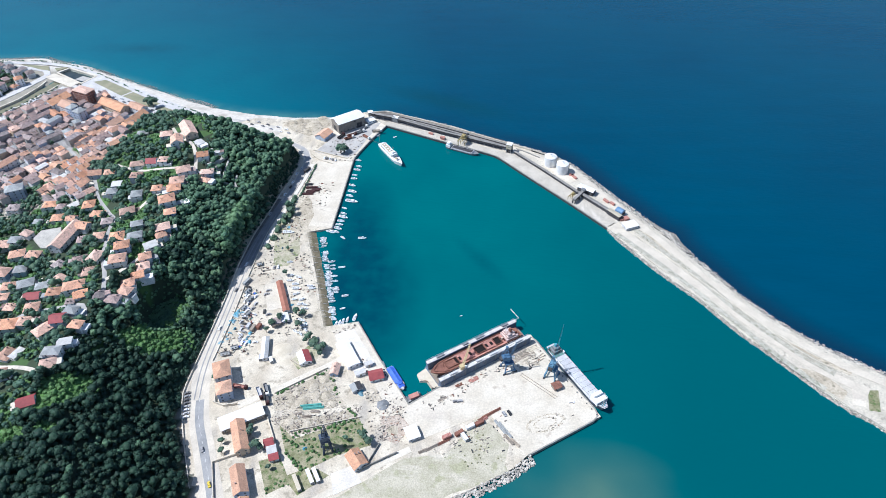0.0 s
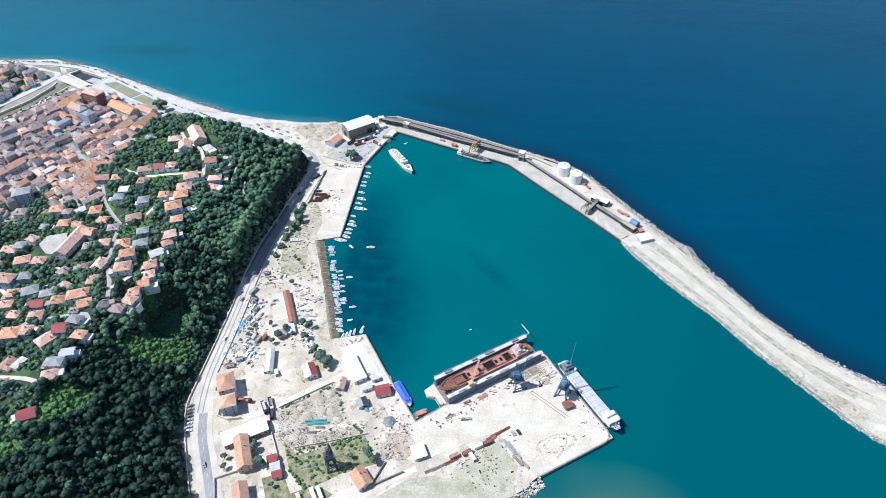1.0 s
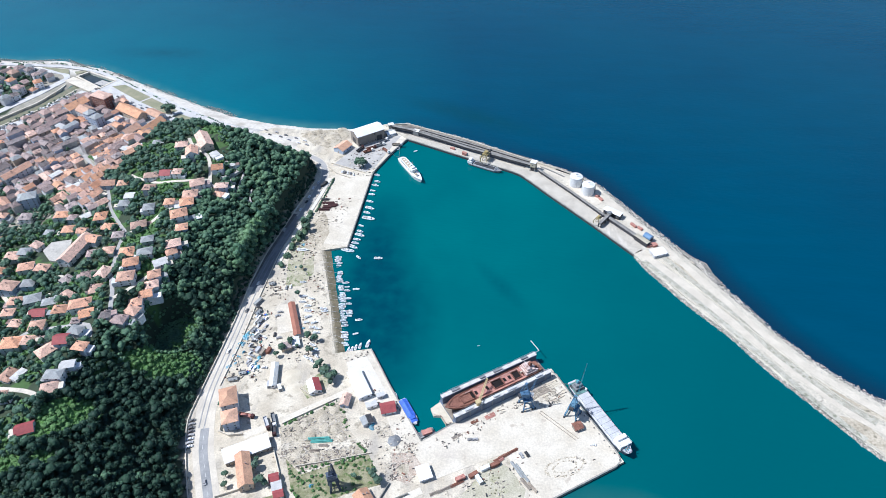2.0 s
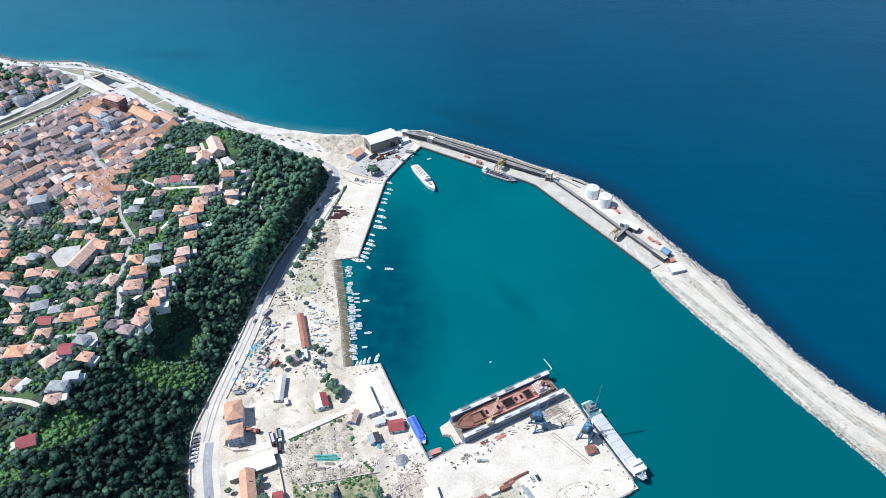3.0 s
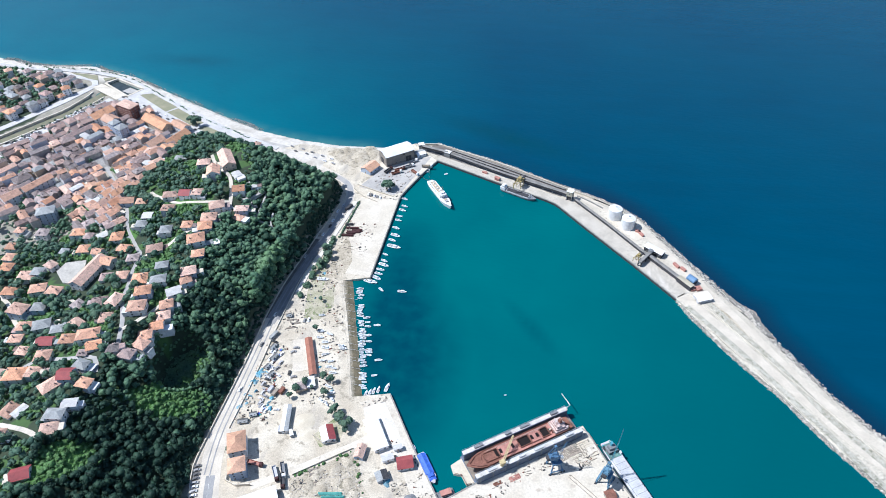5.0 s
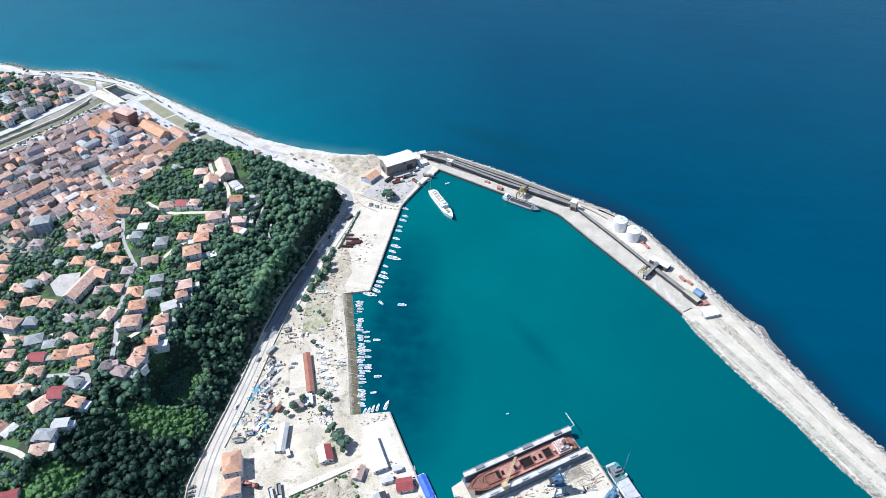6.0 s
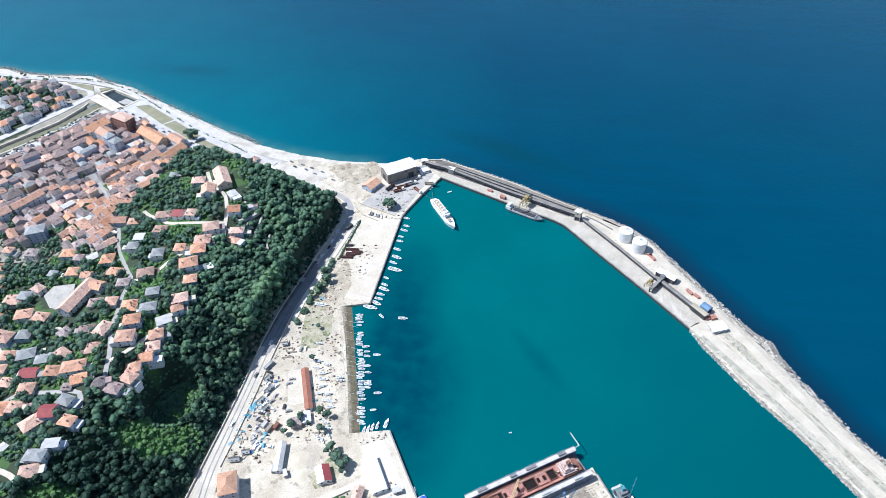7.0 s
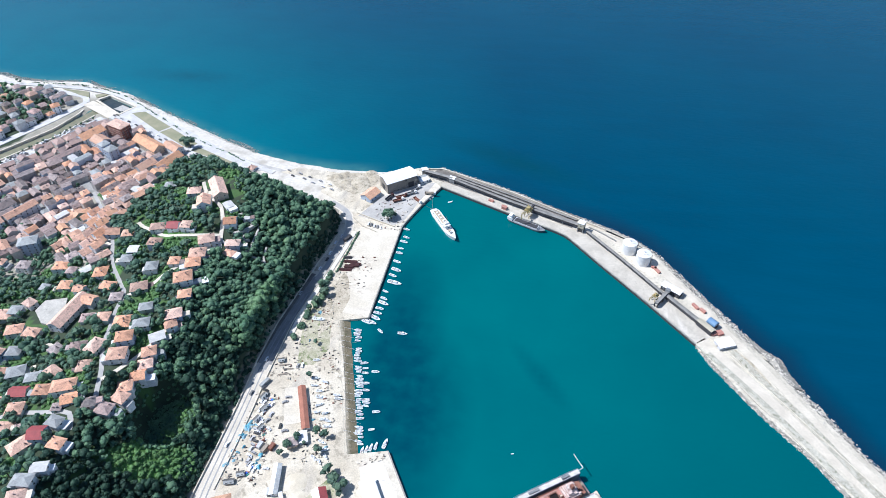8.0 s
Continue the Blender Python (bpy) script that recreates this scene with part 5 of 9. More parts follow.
setting("road_kerb_wall", ribbon([(-184.5, 300), (-182.8, 330), (-182, 360), (-182, 387), (-181, 416), (-179.8, 442), (-174.6, 470), (-168.9, 500), (-165.4, 522), (-162.2, 547)], 0.5, lambda x, y: 2.9, 1.2), CONCRETE, "pale concrete kerb wall", "wall")
setting("road_terrace", ribbon([(-177.5, 428), (-176, 452), (-171.5, 474), (-165.8, 507), (-161.8, 532), (-159.6, 551)], 3.8, lambda x, y: 2.5, 1.0), PEBBLE, "white concrete strip beside the road", "pavement")
setting("yard_road", ribbon([(-156, 262), (-133, 276), (-97, 300), (-90, 306)], 5.0, lambda x, y: 2.08, 0.3), CONCRETE, "pale concrete yard road", "road")
setting("pier_road", ribbon([(-135, 166), (-90, 197), (-45, 228), (-36, 233)], 4.5, lambda x, y: 2.09, 0.3), CONCRETE, "pale concrete pier road", "road")
setting("weed_field", slab([(-124, 248), (-112, 238), (-72, 255), (-61, 235), (-82, 227), (-103, 214), (-116, 229)], 1.5, 2.07), WEEDS, "overgrown green field", "field")
setting("garden_plot", slab([(-131, 221), (-119, 226), (-108, 207), (-121, 199)], 1.5, 2.09), WEEDS, "garden with grass and vegetable rows", "garden")
setting("wagon_plot", slab([(-113, 211), (-97, 219), (-85, 213), (-102, 199)], 1.5, 2.08), WEEDS, "weedy plot under the old wagons", "ground")
setting("pier_grass", slab([(6, 258), (17, 252), (27, 238), (24, 226), (-2, 211), (-30, 214), (-8, 236)], 1.5, 2.11), DRYGRASS, "dry patchy grass behind the pier", "grass")
setting("foreshore", slab([(-8, 204), (2, 207), (26, 219), (20, 236), (-40, 226), (-90, 190), (-80, 130), (-60, 171)], 1.2, 2.05), DRYGRASS, "sandy foreshore with dry grass", "ground")
setting("rubble_yard", slab([(-134, 270), (-97, 295), (-88, 272), (-72, 256), (-112, 240), (-126, 249)], 1.5, 2.05), DUGSOIL, "rubble-strewn storage yard", "yard")
setting("yard_track", ribbon([(-130, 256), (-112, 259), (-98, 257), (-84, 263), (-72, 266), (-52, 256), (-38, 256)], (4.5, 6.0), lambda x, y: 2.075, 0.2), DUST, "pale dusty track through the yard", "track")
setting("boat_yard_grass", slab([(-172, 470), (-160, 468), (-150, 440), (-145, 418), (-152, 402), (-164, 400), (-170, 430)], 1.5, 2.06), WEEDSOIL, "weedy ground by the boats", "ground")
setting("shed_pad", slab([(-166, 379), (-157, 382), (-146, 354), (-157, 350)], 1.5, 2.12), CONCRETE, "white concrete pad beside the long shed", "yard")
RUSTSOIL = surf("rust_stained_soil", (0.54, 0.465, 0.385), (0.44, 0.36, 0.29), fine=0.8, coarse=4, grain=0.3, spots=((0.30, 0.19, 0.14), 2.2, 0.58), bump=0.5)
setting("scrap_ground", slab([(-58, 257), (-44, 258), (-37, 249), (-45, 236), (-54, 240)], 1.5, 2.115), RUSTSOIL, "rust-stained ground of the scrap corner", "ground")
setting("house_garden", slab([(-128, 302), (-121, 294), (-110, 300), (-108, 312), (-118, 316)], 1.5, 2.10), WEEDSOIL, "weedy walled garden of the small house", "garden")
setting("quay_soil", slab([(-163, 467), (-155, 501), (-149, 490), (-143, 470), (-146, 450), (-157, 428)], 1.5, 2.095), DUGSOIL, "brown trampled soil behind the quay", "ground")
setting("fish_pad", slab([(-100, 327), (-87, 334), (-66, 300), (-76, 288), (-92, 305)], 1.5, 2.16), PEBBLE, "bright white painted pier deck", "quay")
setting("slab_yard", slab([(-84, 214), (-72, 220), (-64, 209), (-80, 200)], 1.5, 2.14), PEBBLE, "white concrete slab beside the orange-roofed house", "yard")


def low_wall(n, pts, h=1.4, w=0.35, mat=CONCRETE):
    setting("yard_wall_%d" % n, ribbon(pts, w, lambda x, y: 2.0 + h, h + 0.4, 20), mat, "weathered concrete yard wall", "wall")


low_wall(1, [(-133, 273), (-100, 296)], 1.2, 0.6)
low_wall(2, [(-135, 257), (-126, 240), (-119, 224)], 1.6, 0.4)
low_wall(3, [(-160, 219), (-138, 229)], 1.8, 0.5)
low_wall(4, [(-160, 219), (-154, 200), (-143, 170)], 1.8, 0.4)
low_wall(5, [(-128, 302), (-121, 294), (-111, 299)], 1.4, 0.4, RUBBLE)
low_wall(6, [(-65, 218), (-44, 230)], 1.8, 0.6, QUAYWALL)
low_wall(7, [(-116, 243), (-96, 248), (-70, 256)], 1.2, 0.5, RUBBLE)
low_wall(8, [(-173, 264), (-166, 259), (-156, 263)], 2.2, 0.4)
low_wall(9, [(-175, 277), (-172, 264)], 2.2, 0.4)
low_wall(11, [(-164, 577), (-141, 567), (-126, 562)], 1.4, 0.5)
low_wall(12, [(-166, 571), (-156, 557), (-140, 553)], 0.8, 0.5, RUBBLE)
low_wall(10, [(-56, 236), (-62, 222)], 1.6, 0.4, QUAYWALL)

# ---- port: buildings ----
def two_tone(x, y, w, d, turn, h, left, right, wall, name, label, category, group, rise=None, z=2.0):
    """A gabled hall whose two slopes are covered differently."""
    ob = thing(name, x, y, z, turn, label, category, group)
    rise = d * 0.18 if rise is None else rise
    b = Shape().box(-w / 2, w / 2, -d / 2, d / 2, -0.5, h)
    b.add([(-w / 2, -d / 2, h), (-w / 2, d / 2, h), (-w / 2, 0, h + rise - 0.2), (w / 2, -d / 2, h), (w / 2, d / 2, h), (w / 2, 0, h + rise - 0.2)], [(0, 2, 1), (3, 4, 5)])
    part("wall", b, wall, ob)
    o, e = 0.5, 0.5 * rise / (d / 2)
    for nm, sgn, mat in (("roof_slope", -1, left), ("roof_slope", 1, right)):
        s = Shape()
        y0, y1 = sgn * (d / 2 + o), 0.0
        v = [(-w / 2 - o, y0, h - e), (w / 2 + o, y0, h - e), (w / 2 + o, y1, h + rise), (-w / 2 - o, y1, h + rise)]
        s.add(v + [(p[0], p[1], p[2] - 0.2) for p in v], [(0, 1, 2, 3), (7, 6, 5, 4), (0, 4, 5, 1), (1, 5, 6, 2), (2, 6, 7, 3), (3, 7, 4, 0)])
        part(nm, s, mat, ob)
    n = max(2, int(w / 4))
    for i in range(n):
        part("window", WINDOW, FRAME, ob, "", pose((i + 0.5) / n * w - w / 2, -d / 2, 1.2))
    for i in range(max(1, int(d / 4))):
        part("window", WINDOW, FRAME, ob, "", pose(w / 2, (i + 0.5) / max(1, int(d / 4)) * d - d / 2, 1.2, 0, 0, 90))
    part("door", DOOR, WOOD, ob, "", pose(-w / 2, 0, 0, 0, 0, 270))
    return ob


two_tone(-149.5, 251.0, 28.5, 10.5, 29, 4.6, WHITESHEET, WHITESHEET, BROWNWALL, "workshop", "long low workshop with bright white roof", "workshop", "port buildings", 0.8)
house(-146, 235.5, 23, 8.6, -67, 6, 2, 2, "port houses", 2.0, "office_block", "office", "two-storey block with bright orange tiled roof", base=0.5)
house(-138, 205, 19, 8.6, -67, 6, 1, 2, "port houses", 2.0, "office_block", "office", "two-storey blue-walled block with worn orange roof", base=0.5)
house(-131, 187, 12, 8.6, -67, 6, 1, 2, "port houses", 2.0, "office_block", "office", "two-storey blue-walled block with worn orange roof", base=0.5)
house(-172, 286, 14, 10.8, -68, 7, 0, 3, "port apartments", 2.0, "apartment_house", "apartments", "three-storey white apartment house with patchy orange roof", base=0.5)
house(-166, 270.5, 9.8, 9.8, -68, 7, 1, 3, "port apartments", 2.0, "apartment_house", "apartments", "three-storey blue-white apartment house with orange roof", base=0.5)
house(-127, 233, 5.5, 5.5, 20, 3, 0, 1, "port sheds", 2.0, "hut", "hut", "small white hut with red sheet roof", base=0.5)
house(-124, 228, 5.5, 5.5, 20, 5, 0, 1, "port sheds", 2.0, "hut", "hut", "small white hut with white roof", base=0.5)
house(-121.5, 223, 5.5, 4.5, 20, 3, 0, 1, "port sheds", 2.0, "hut", "hut", "small hut with dark red sheet roof", base=0.5)
house(-69, 223, 12.2, 9.3, -53, 6, 0, 1, "port houses", 2.0, "house", "house", "single-storey house with pale orange tiled roof", base=0.5, rise=2.6)
house(-64.5, 289, 9.5, 8, 18, 3, 0, 1, "port sheds", 2.0, "pier_shed", "shed", "white pier shed with crimson sheet roof", base=0.5)
two_tone(-118, 303, 10.8, 8.2, -64, 3.6, WHITESHEET, REDSHEET, PLASTER, "house", "small house with half white and half red roof", "house", "port houses", 1.6)
two_tone(-87, 307, 24, 9, -60, 3.8, WHITESHEET, WHITESHEET, PLASTER, "fish_hall", "white fish hall on the pier", "hall", "port buildings", 0.6)
house(-76, 291, 7, 3.5, 25, 5, 0, 1, "port sheds", 2.0, "kiosk", "kiosk", "small white kiosk on the pier", base=0.4)
house(-71, 299, 5, 2.5, 25, 5, 0, 1, "port sheds", 2.0, "kiosk", "kiosk", "small white kiosk on the pier", base=0.4)
house(-94, 293, 5.5, 9, -5, 1, 1, 1, "port sheds", 2.0, "hut", "hut", "hut with orange roof and bluish wall", base=0.4)
two_tone(-35.5, 243.5, 7.8, 9.4, 24, 3.2, WHITESHEET, WHITESHEET, GREYPAINT, "pier_store", "square white-roofed store on the pier", "store", "port buildings", 0.4)
two_tone(-77, 278.5, 6, 7, -60, 3, GREYSHEET, DARK, GREYPAINT, "open_shed", "small dark grey shed", "shed", "port sheds", 0.8)
two_tone(-148.5, 311, 20, 4.4, -80, 3.2, WHITESHEET, GREYSHEET, PLASTER, "long_store", "long narrow white store", "store", "port buildings", 0.5)
REDLONG = surf("brick_red_roof", (0.37, 0.165, 0.115), (0.30, 0.135, 0.095), fine=0.5, coarse=4, grain=0.2)
two_tone(-150.8, 372.4, 17, 4.5, -68, 3.0, REDLONG, REDLONG, PLASTER, "boat_shed", "long narrow boat shed with brick-red roof", "shed", "boat sheds", 1.0)
two_tone(-144.3, 356.2, 17, 4.5, -68, 3.0, REDLONG, REDLONG, PLASTER, "boat_shed", "long narrow boat shed with brick-red roof", "shed", "boat sheds", 1.0)
two_tone(-141, 342, 8, 5, -68, 2.8, WHITESHEET, WHITESHEET, PLASTER, "hut", "white-roofed hut beside the boat sheds", "hut", "port sheds", 0.4)
house(-147, 337, 7, 6, 25, 2, 2, 1, "port sheds", 2.0, "hut", "hut", "brown-tiled hut among trees", base=0.4)
two_tone(61, 284, 5.5, 5, 25, 3.0, RUST, RUST, BROWNWALL, "pier_hut", "brown hut below the harbour crane", "hut", "port sheds", 0.8)

# ---- floating dock with a ship in it ----
dock = thing("floating_dock", 8, 309.5, 0.0, 33.3, "grey floating dock with white-topped wing walls", "floating dock")
dock.matrix_basis = pose(7.6, 311.4, 0, 0, 0, 33.3) @ Matrix.Diagonal((1, 1, 0.78, 1))
part("pontoon", Shape().box(-39, 39, -10.8, 10.8, -2.0, 2.6), DOCKHULL, dock)
part("deck", Shape().box(-38.5, 38.5, -6.6, 6.6, 2.6, 2.75), WOOD, dock, "rust-stained dock floor")
part("apron", Shape().prism([(-39, -9.5), (-39, 9.5), (-47, 8), (-48, 2), (-44, -1), (-44, -8)], -1.0, 2.7), SAND, dock, "tan landing apron")
part("apron_rail", Shape().tube((-39.5, -9, 3.7), (-44, -8, 3.7), 0.12).tube((-44, -8, 3.7), (-44, -1, 3.7), 0.12).tube((-44, -1, 3.7), (-47.5, 2, 3.7), 0.12).box(-44.2, -43.8, -8.2, -7.8, 2.7, 3.8).box(-44.2, -43.8, -1.2, -0.8, 2.7, 3.8), RUST, dock)
for sgn in (-1, 1):
    ya, yb = (-10.6, -7.2) if sgn < 0 else (7.2, 10.6)
    wing = part("wing_wall", Shape().box(-38, 38, ya, yb, 2.6, 10.6), DOCKHULL, dock)
    part("walkway", Shape().box(-38.3, 38.3, (ya + yb) / 2 - 1.45, (ya + yb) / 2 + 1.45, 10.6, 10.85), DOCKTOP, wing, "white painted walkway")
    rail = Shape()
    for yy in (ya, yb):
        rail.tube((-38, yy, 11.9), (38, yy, 11.9), 0.07, 4)
        for k in range(20):
            rail.tube((-38 + 4 * k, yy, 10.8), (-38 + 4 * k, yy, 11.9), 0.06, 4)
    part("railing", rail, GREYPAINT, wing)
    for k in range(9):
        rib = Shape().box(-36 + 8.6 * k, -35.4 + 8.6 * k, (ya - 0.3) if sgn < 0 else yb, ya if sgn < 0 else yb + 0.3, 2.6, 10.4)
        part("fender_rib", rib, STEEL, wing)
    for k, (bx, bl) in enumerate(((-30, 6), (-8, 4), (3, 7), (26, 5))):
        part("deck_house", Shape().box(bx, bx + bl, (ya + yb) / 2 - 0.8, (ya + yb) / 2 + 0.8, 10.85, 12.0 + 0.4 * (k % 2)), STEEL if sgn > 0 else GREYPAINT, wing)
    for k in range(9):
        part("bollard", Shape().cyl(-34 + 8.4 * k, (ya + yb) / 2 + 1.6 * sgn, 10.85, 11.7, 0.3), DARK, wing)
gang = Shape()
gang.lattice((37.5, 9, 11.2), (41.5, 9.4, 11.4), 0.35, 0.05, 3)
gang.lattice((41.5, 9.4, 11.4), (41.3, 19.6, 12.0), 0.35, 0.05, 8)
part("gangway", gang, WHITEPAINT, dock, "white lattice boom")
dc = part("dock_crane", Shape().cyl(-20, -8.8, 10.85, 13.5, 1.4, 1.1).box(-21.6, -18.2, -10.3, -7.3, 13.5, 15.8), CREAMPAINT, dock, "cream-yellow travelling dock crane")
part("jib", Shape().lattice((-18.6, -8, 14.2), (-5.5, 3.5, 17.5), 1.3, 0.2, 11, 0.6), CREAMPAINT, dc)
part("cab", Shape().box(-18.6, -17.2, -10.5, -9.3, 13.2, 15.0), WHITEPAINT, dc)

FADED = surf("faded_pinkish_paint", (0.66, 0.53, 0.49), (0.52, 0.40, 0.36), rough=0.7, fine=0.6, coarse=2, grain=0.25, spots=((0.25, 0.14, 0.11), 1.0, 0.58))
docked = thing("docked_ship", 7, 309, 4.0, 213.3, "coaster with red-oxide deck on blocks in the floating dock", "ship")
docked.matrix_basis = pose(5.4, 310.0, 3.4, 0, 0, 213.3) @ Matrix.Diagonal((1, 1, 0.82, 1))
part("hull", Shape().hull(75, 11.4, 0.0, 4.6, 0.16, 0.12, 1.6), RUST, docked, "rust-brown hull")
part("deck", Shape().prism([(-33, -5.1), (22, -5.3), (30, -3.6), (33.6, -0.8), (33.6, 0.8), (30, 3.6), (22, 5.3), (-33, 5.1)], 4.5, 4.72), OXIDE, docked, "red-oxide painted deck")
bul = Shape()
for sgn in (-1, 1):
    bul.box(-34, 22, sgn * 5.35 - 0.12, sgn * 5.35 + 0.12, 4.6, 5.6)
    bul.tube((22, sgn * 5.35, 5.3), (30, sgn * 3.8, 6.0), 0.25).tube((30, sgn * 3.8, 6.0), (35, sgn * 0.4, 6.6), 0.25)
part("bulwark", bul, RUST, docked)
for hx, hl in ((20, 9.5), (-3.5, 7.5), (-18.5, 5.0)):
    co = Shape()
    for a in ((hx - hl / 2 - 0.3, hx - hl / 2, -3.3, 3.3), (hx + hl / 2, hx + hl / 2 + 0.3, -3.3, 3.3), (hx - hl / 2, hx + hl / 2, -3.3, -3.0), (hx - hl / 2, hx + hl / 2, 3.0, 3.3)):
        co.box(*a, 4.7, 5.9)
    hatch = part("hatch", co, RUST, docked, "open cargo hatch")
    # Flat sheet on the closed deck, coloured as the hold's shade.
    part("hold", Shape().box(hx - hl / 2, hx + hl / 2, -3.0, 3.0, 4.72, 4.78), HOLDSHADE, hatch, "dark sheet standing for the shade in the open hold")
for hx, hl in ((9, 11), (-11, 6)):
    part("hatch_cover", Shape().box(hx - hl / 2, hx + hl / 2, -3.4, 3.4, 4.72, 6.0), OXIDE, docked)
sup = part("superstructure", Shape().box(-33.0, -24.0, -4.6, 4.6, 4.7, 7.0).box(-31.5, -25.0, -3.8, 3.8, 7.0, 9.0).box(-28.5, -25.6, -3.2, 3.2, 9.0, 11.0), FADED, docked)
part("funnel", Shape().box(-30.8, -28.8, -1.2, 1.2, 10.2, 13.6, 0.8), RUST, sup)
part("mast", Shape().tube((-26, 0, 12.4), (-26, 0, 17.5), 0.18).tube((-26, -2, 15.5), (-26, 2, 15.5), 0.1), WHITEPAINT, sup)
for k in range(14):
    bx, by = -34 + 0.9 * (k % 5) * 2, -4 + 2.6 * (k // 4)
    part("deck_fitting", Shape().box(bx, bx + 0.9, by, by + 0.8, 4.7, 5.6 + 0.2 * (k % 3)), WOOD if k % 2 else GREYPAINT, docked)
for k in range(12):
    part("deck_fitting", Shape().cyl(25 - 1.3 * k, (-1) ** k * (1.6 + 0.25 * (k % 4) * 2), 4.7, 5.5, 0.35, seg=8), RUST, docked)
part("foremast", Shape().tube((27, 0, 4.7), (27, 0, 12), 0.2), RUST, docked)
drng = random.Random(12)
for k in range(26):
    bx, by, s = drng.uniform(-34.5, -22), drng.uniform(-4.2, 4.2), drng.uniform(0.3, 0.8)
    part("stern_fitting", Shape().box(bx - s, bx + s, by - s * 0.6, by + s * 0.6, 4.6, drng.uniform(5.4, 8.2)), drng.choice((WHITEPAINT, FADED, FADED, CREAMPAINT, RUST, CREAM, DARK)), docked)
for k in range(5):
    part("deck_pipe", Shape().tube((-22, -4.3 + 0.2 * k, 4.95), (24 - 2 * k, -4.3 + 0.2 * k, 4.95), 0.09, 5), RUST if k % 2 else FADED, docked)
for hx in (13.5, 5.0, -9.0, -13.0):
    # Raised near-black plates stand for shaded openings.
    part("manhole", Shape().box(hx - 0.9, hx + 0.9, -1.6, 1.6, 5.95, 6.08), HOLDSHADE, docked, "dark sheet standing for a shaded opening in the cover")
for k in range(10):
    part("keel_block", Shape().box(-30 + 6 * k, -29 + 6 * k, -1.2, 1.2, -1.6, 0.05), WOOD, docked)

# ---- cargo ship along the pier ----
ship = thing("cargo_ship", 75.8, 292.6, 0.0, -59, "grey and white coaster moored along the pier", "ship")
part("hull", Shape().hull(63, 9.0, -1.0, 4.6, 0.13, 0.1, 1.2, nose=0.34), BLUEGREY, ship, "dark blue-grey hull")
part("bulwark", Shape().hull(63.3, 9.3, 4.3, 4.95, 0.13, 0.1, 1.1, flare=1.0, nose=0.34), GREYPAINT, ship, "pale grey bulwark")
cov = part("hatch_cover", Shape().box(-19, 20, -3.7, 3.7, 4.9, 6.3), GREYPAINT, ship, "long pale grey hatch cover")
for k in range(9):
    part("cover_joint", Shape().box(-19 + 4.3 * k + 0.0, -18.8 + 4.3 * k, -3.75, 3.75, 4.9, 6.36), STEEL, cov)
part("forecastle", Shape().hull(12.5, 9.0, 4.8, 6.3, 0.5, 0.05, 0.4, nose=0.34), GREYPAINT, ship, "pale blue-grey forecastle deck", pose(24.9, 0, 0))
part("fore_house", Shape().box(19.8, 27.2, -4.3, 4.3, 5.0, 8.6).box(20.2, 23.0, -3.4, 3.4, 8.6, 10.4), WHITEPAINT, ship, "white deckhouse")
for k in range(7):
    part("window", Shape().box(27.2, 27.26, -3.6 + 1.1 * k, -2.9 + 1.1 * k, 6.6, 7.5), GLASS, ship)
part("rail", Shape().tube((19.9, -4.2, 9.6), (27.1, -4.2, 9.6), 0.07, 4).tube((27.1, -4.2, 9.6), (27.1, 4.2, 9.6), 0.07, 4).tube((27.1, 4.2, 9.6), (19.9, 4.2, 9.6), 0.07, 4), WHITEPAINT, ship)
part("foremast", Shape().tube((28.2, 0, 6.3), (28.2, 0, 12.5), 0.16).tube((28.2, -1.6, 10.5), (28.2, 1.6, 10.5), 0.08), WHITEPAINT, ship)
part("poop_deck", Shape().box(-30, -19.5, -4.2, 4.2, 4.9, 5.4), POOPGREEN, ship, "green painted poop deck")
sup = part("superstructure", Shape().box(-27.5, -22.5, -3.4, 3.4, 5.4, 7.6).box(-26.8, -23.6, -2.4, 2.4, 7.6, 9.6), STEEL, ship, "weathered grey superstructure")
part("funnel", Shape().box(-26.6, -25.2, -0.8, 0.8, 9.6, 12.0, 0.85), CRANETEAL, sup)
for k in range(5):
    part("window", Shape().box(-22.49, -22.4, -2.4 + 1.0 * k, -1.8 + 1.0 * k, 6.2, 7.0), GLASS, sup)
srng = random.Random(44)
for k in range(16):
    bx, by, q = srng.uniform(-30.5, -20.5), srng.choice((-1, 1)) * srng.uniform(2.2, 4.0), srng.uniform(0.3, 0.8)
    part("deck_fitting", Shape().box(bx - q, bx + q, by - q * 0.5, by + q * 0.5, 5.3, srng.uniform(6.0, 7.6)), srng.choice((STEEL, TEAL, CRANETEAL, DARK, WHITEPAINT)), ship)
for k in range(8):
    part("winch", Shape().box(27.6 + 0.9 * (k % 3), 28.2 + 0.9 * (k % 3), -1.8 + 1.4 * (k // 3), -1.2 + 1.4 * (k // 3), 6.3, 7.1), CRANETEAL if k % 2 else STEEL, ship)
part("mooring_rope", Shape().tube((30.5, -0.5, 6.4), (23, -8.5, 2.4), 0.07, 4).tube((-30, -3.5, 5), (-36, -7.5, 2.4), 0.07, 4), WOOD, ship)

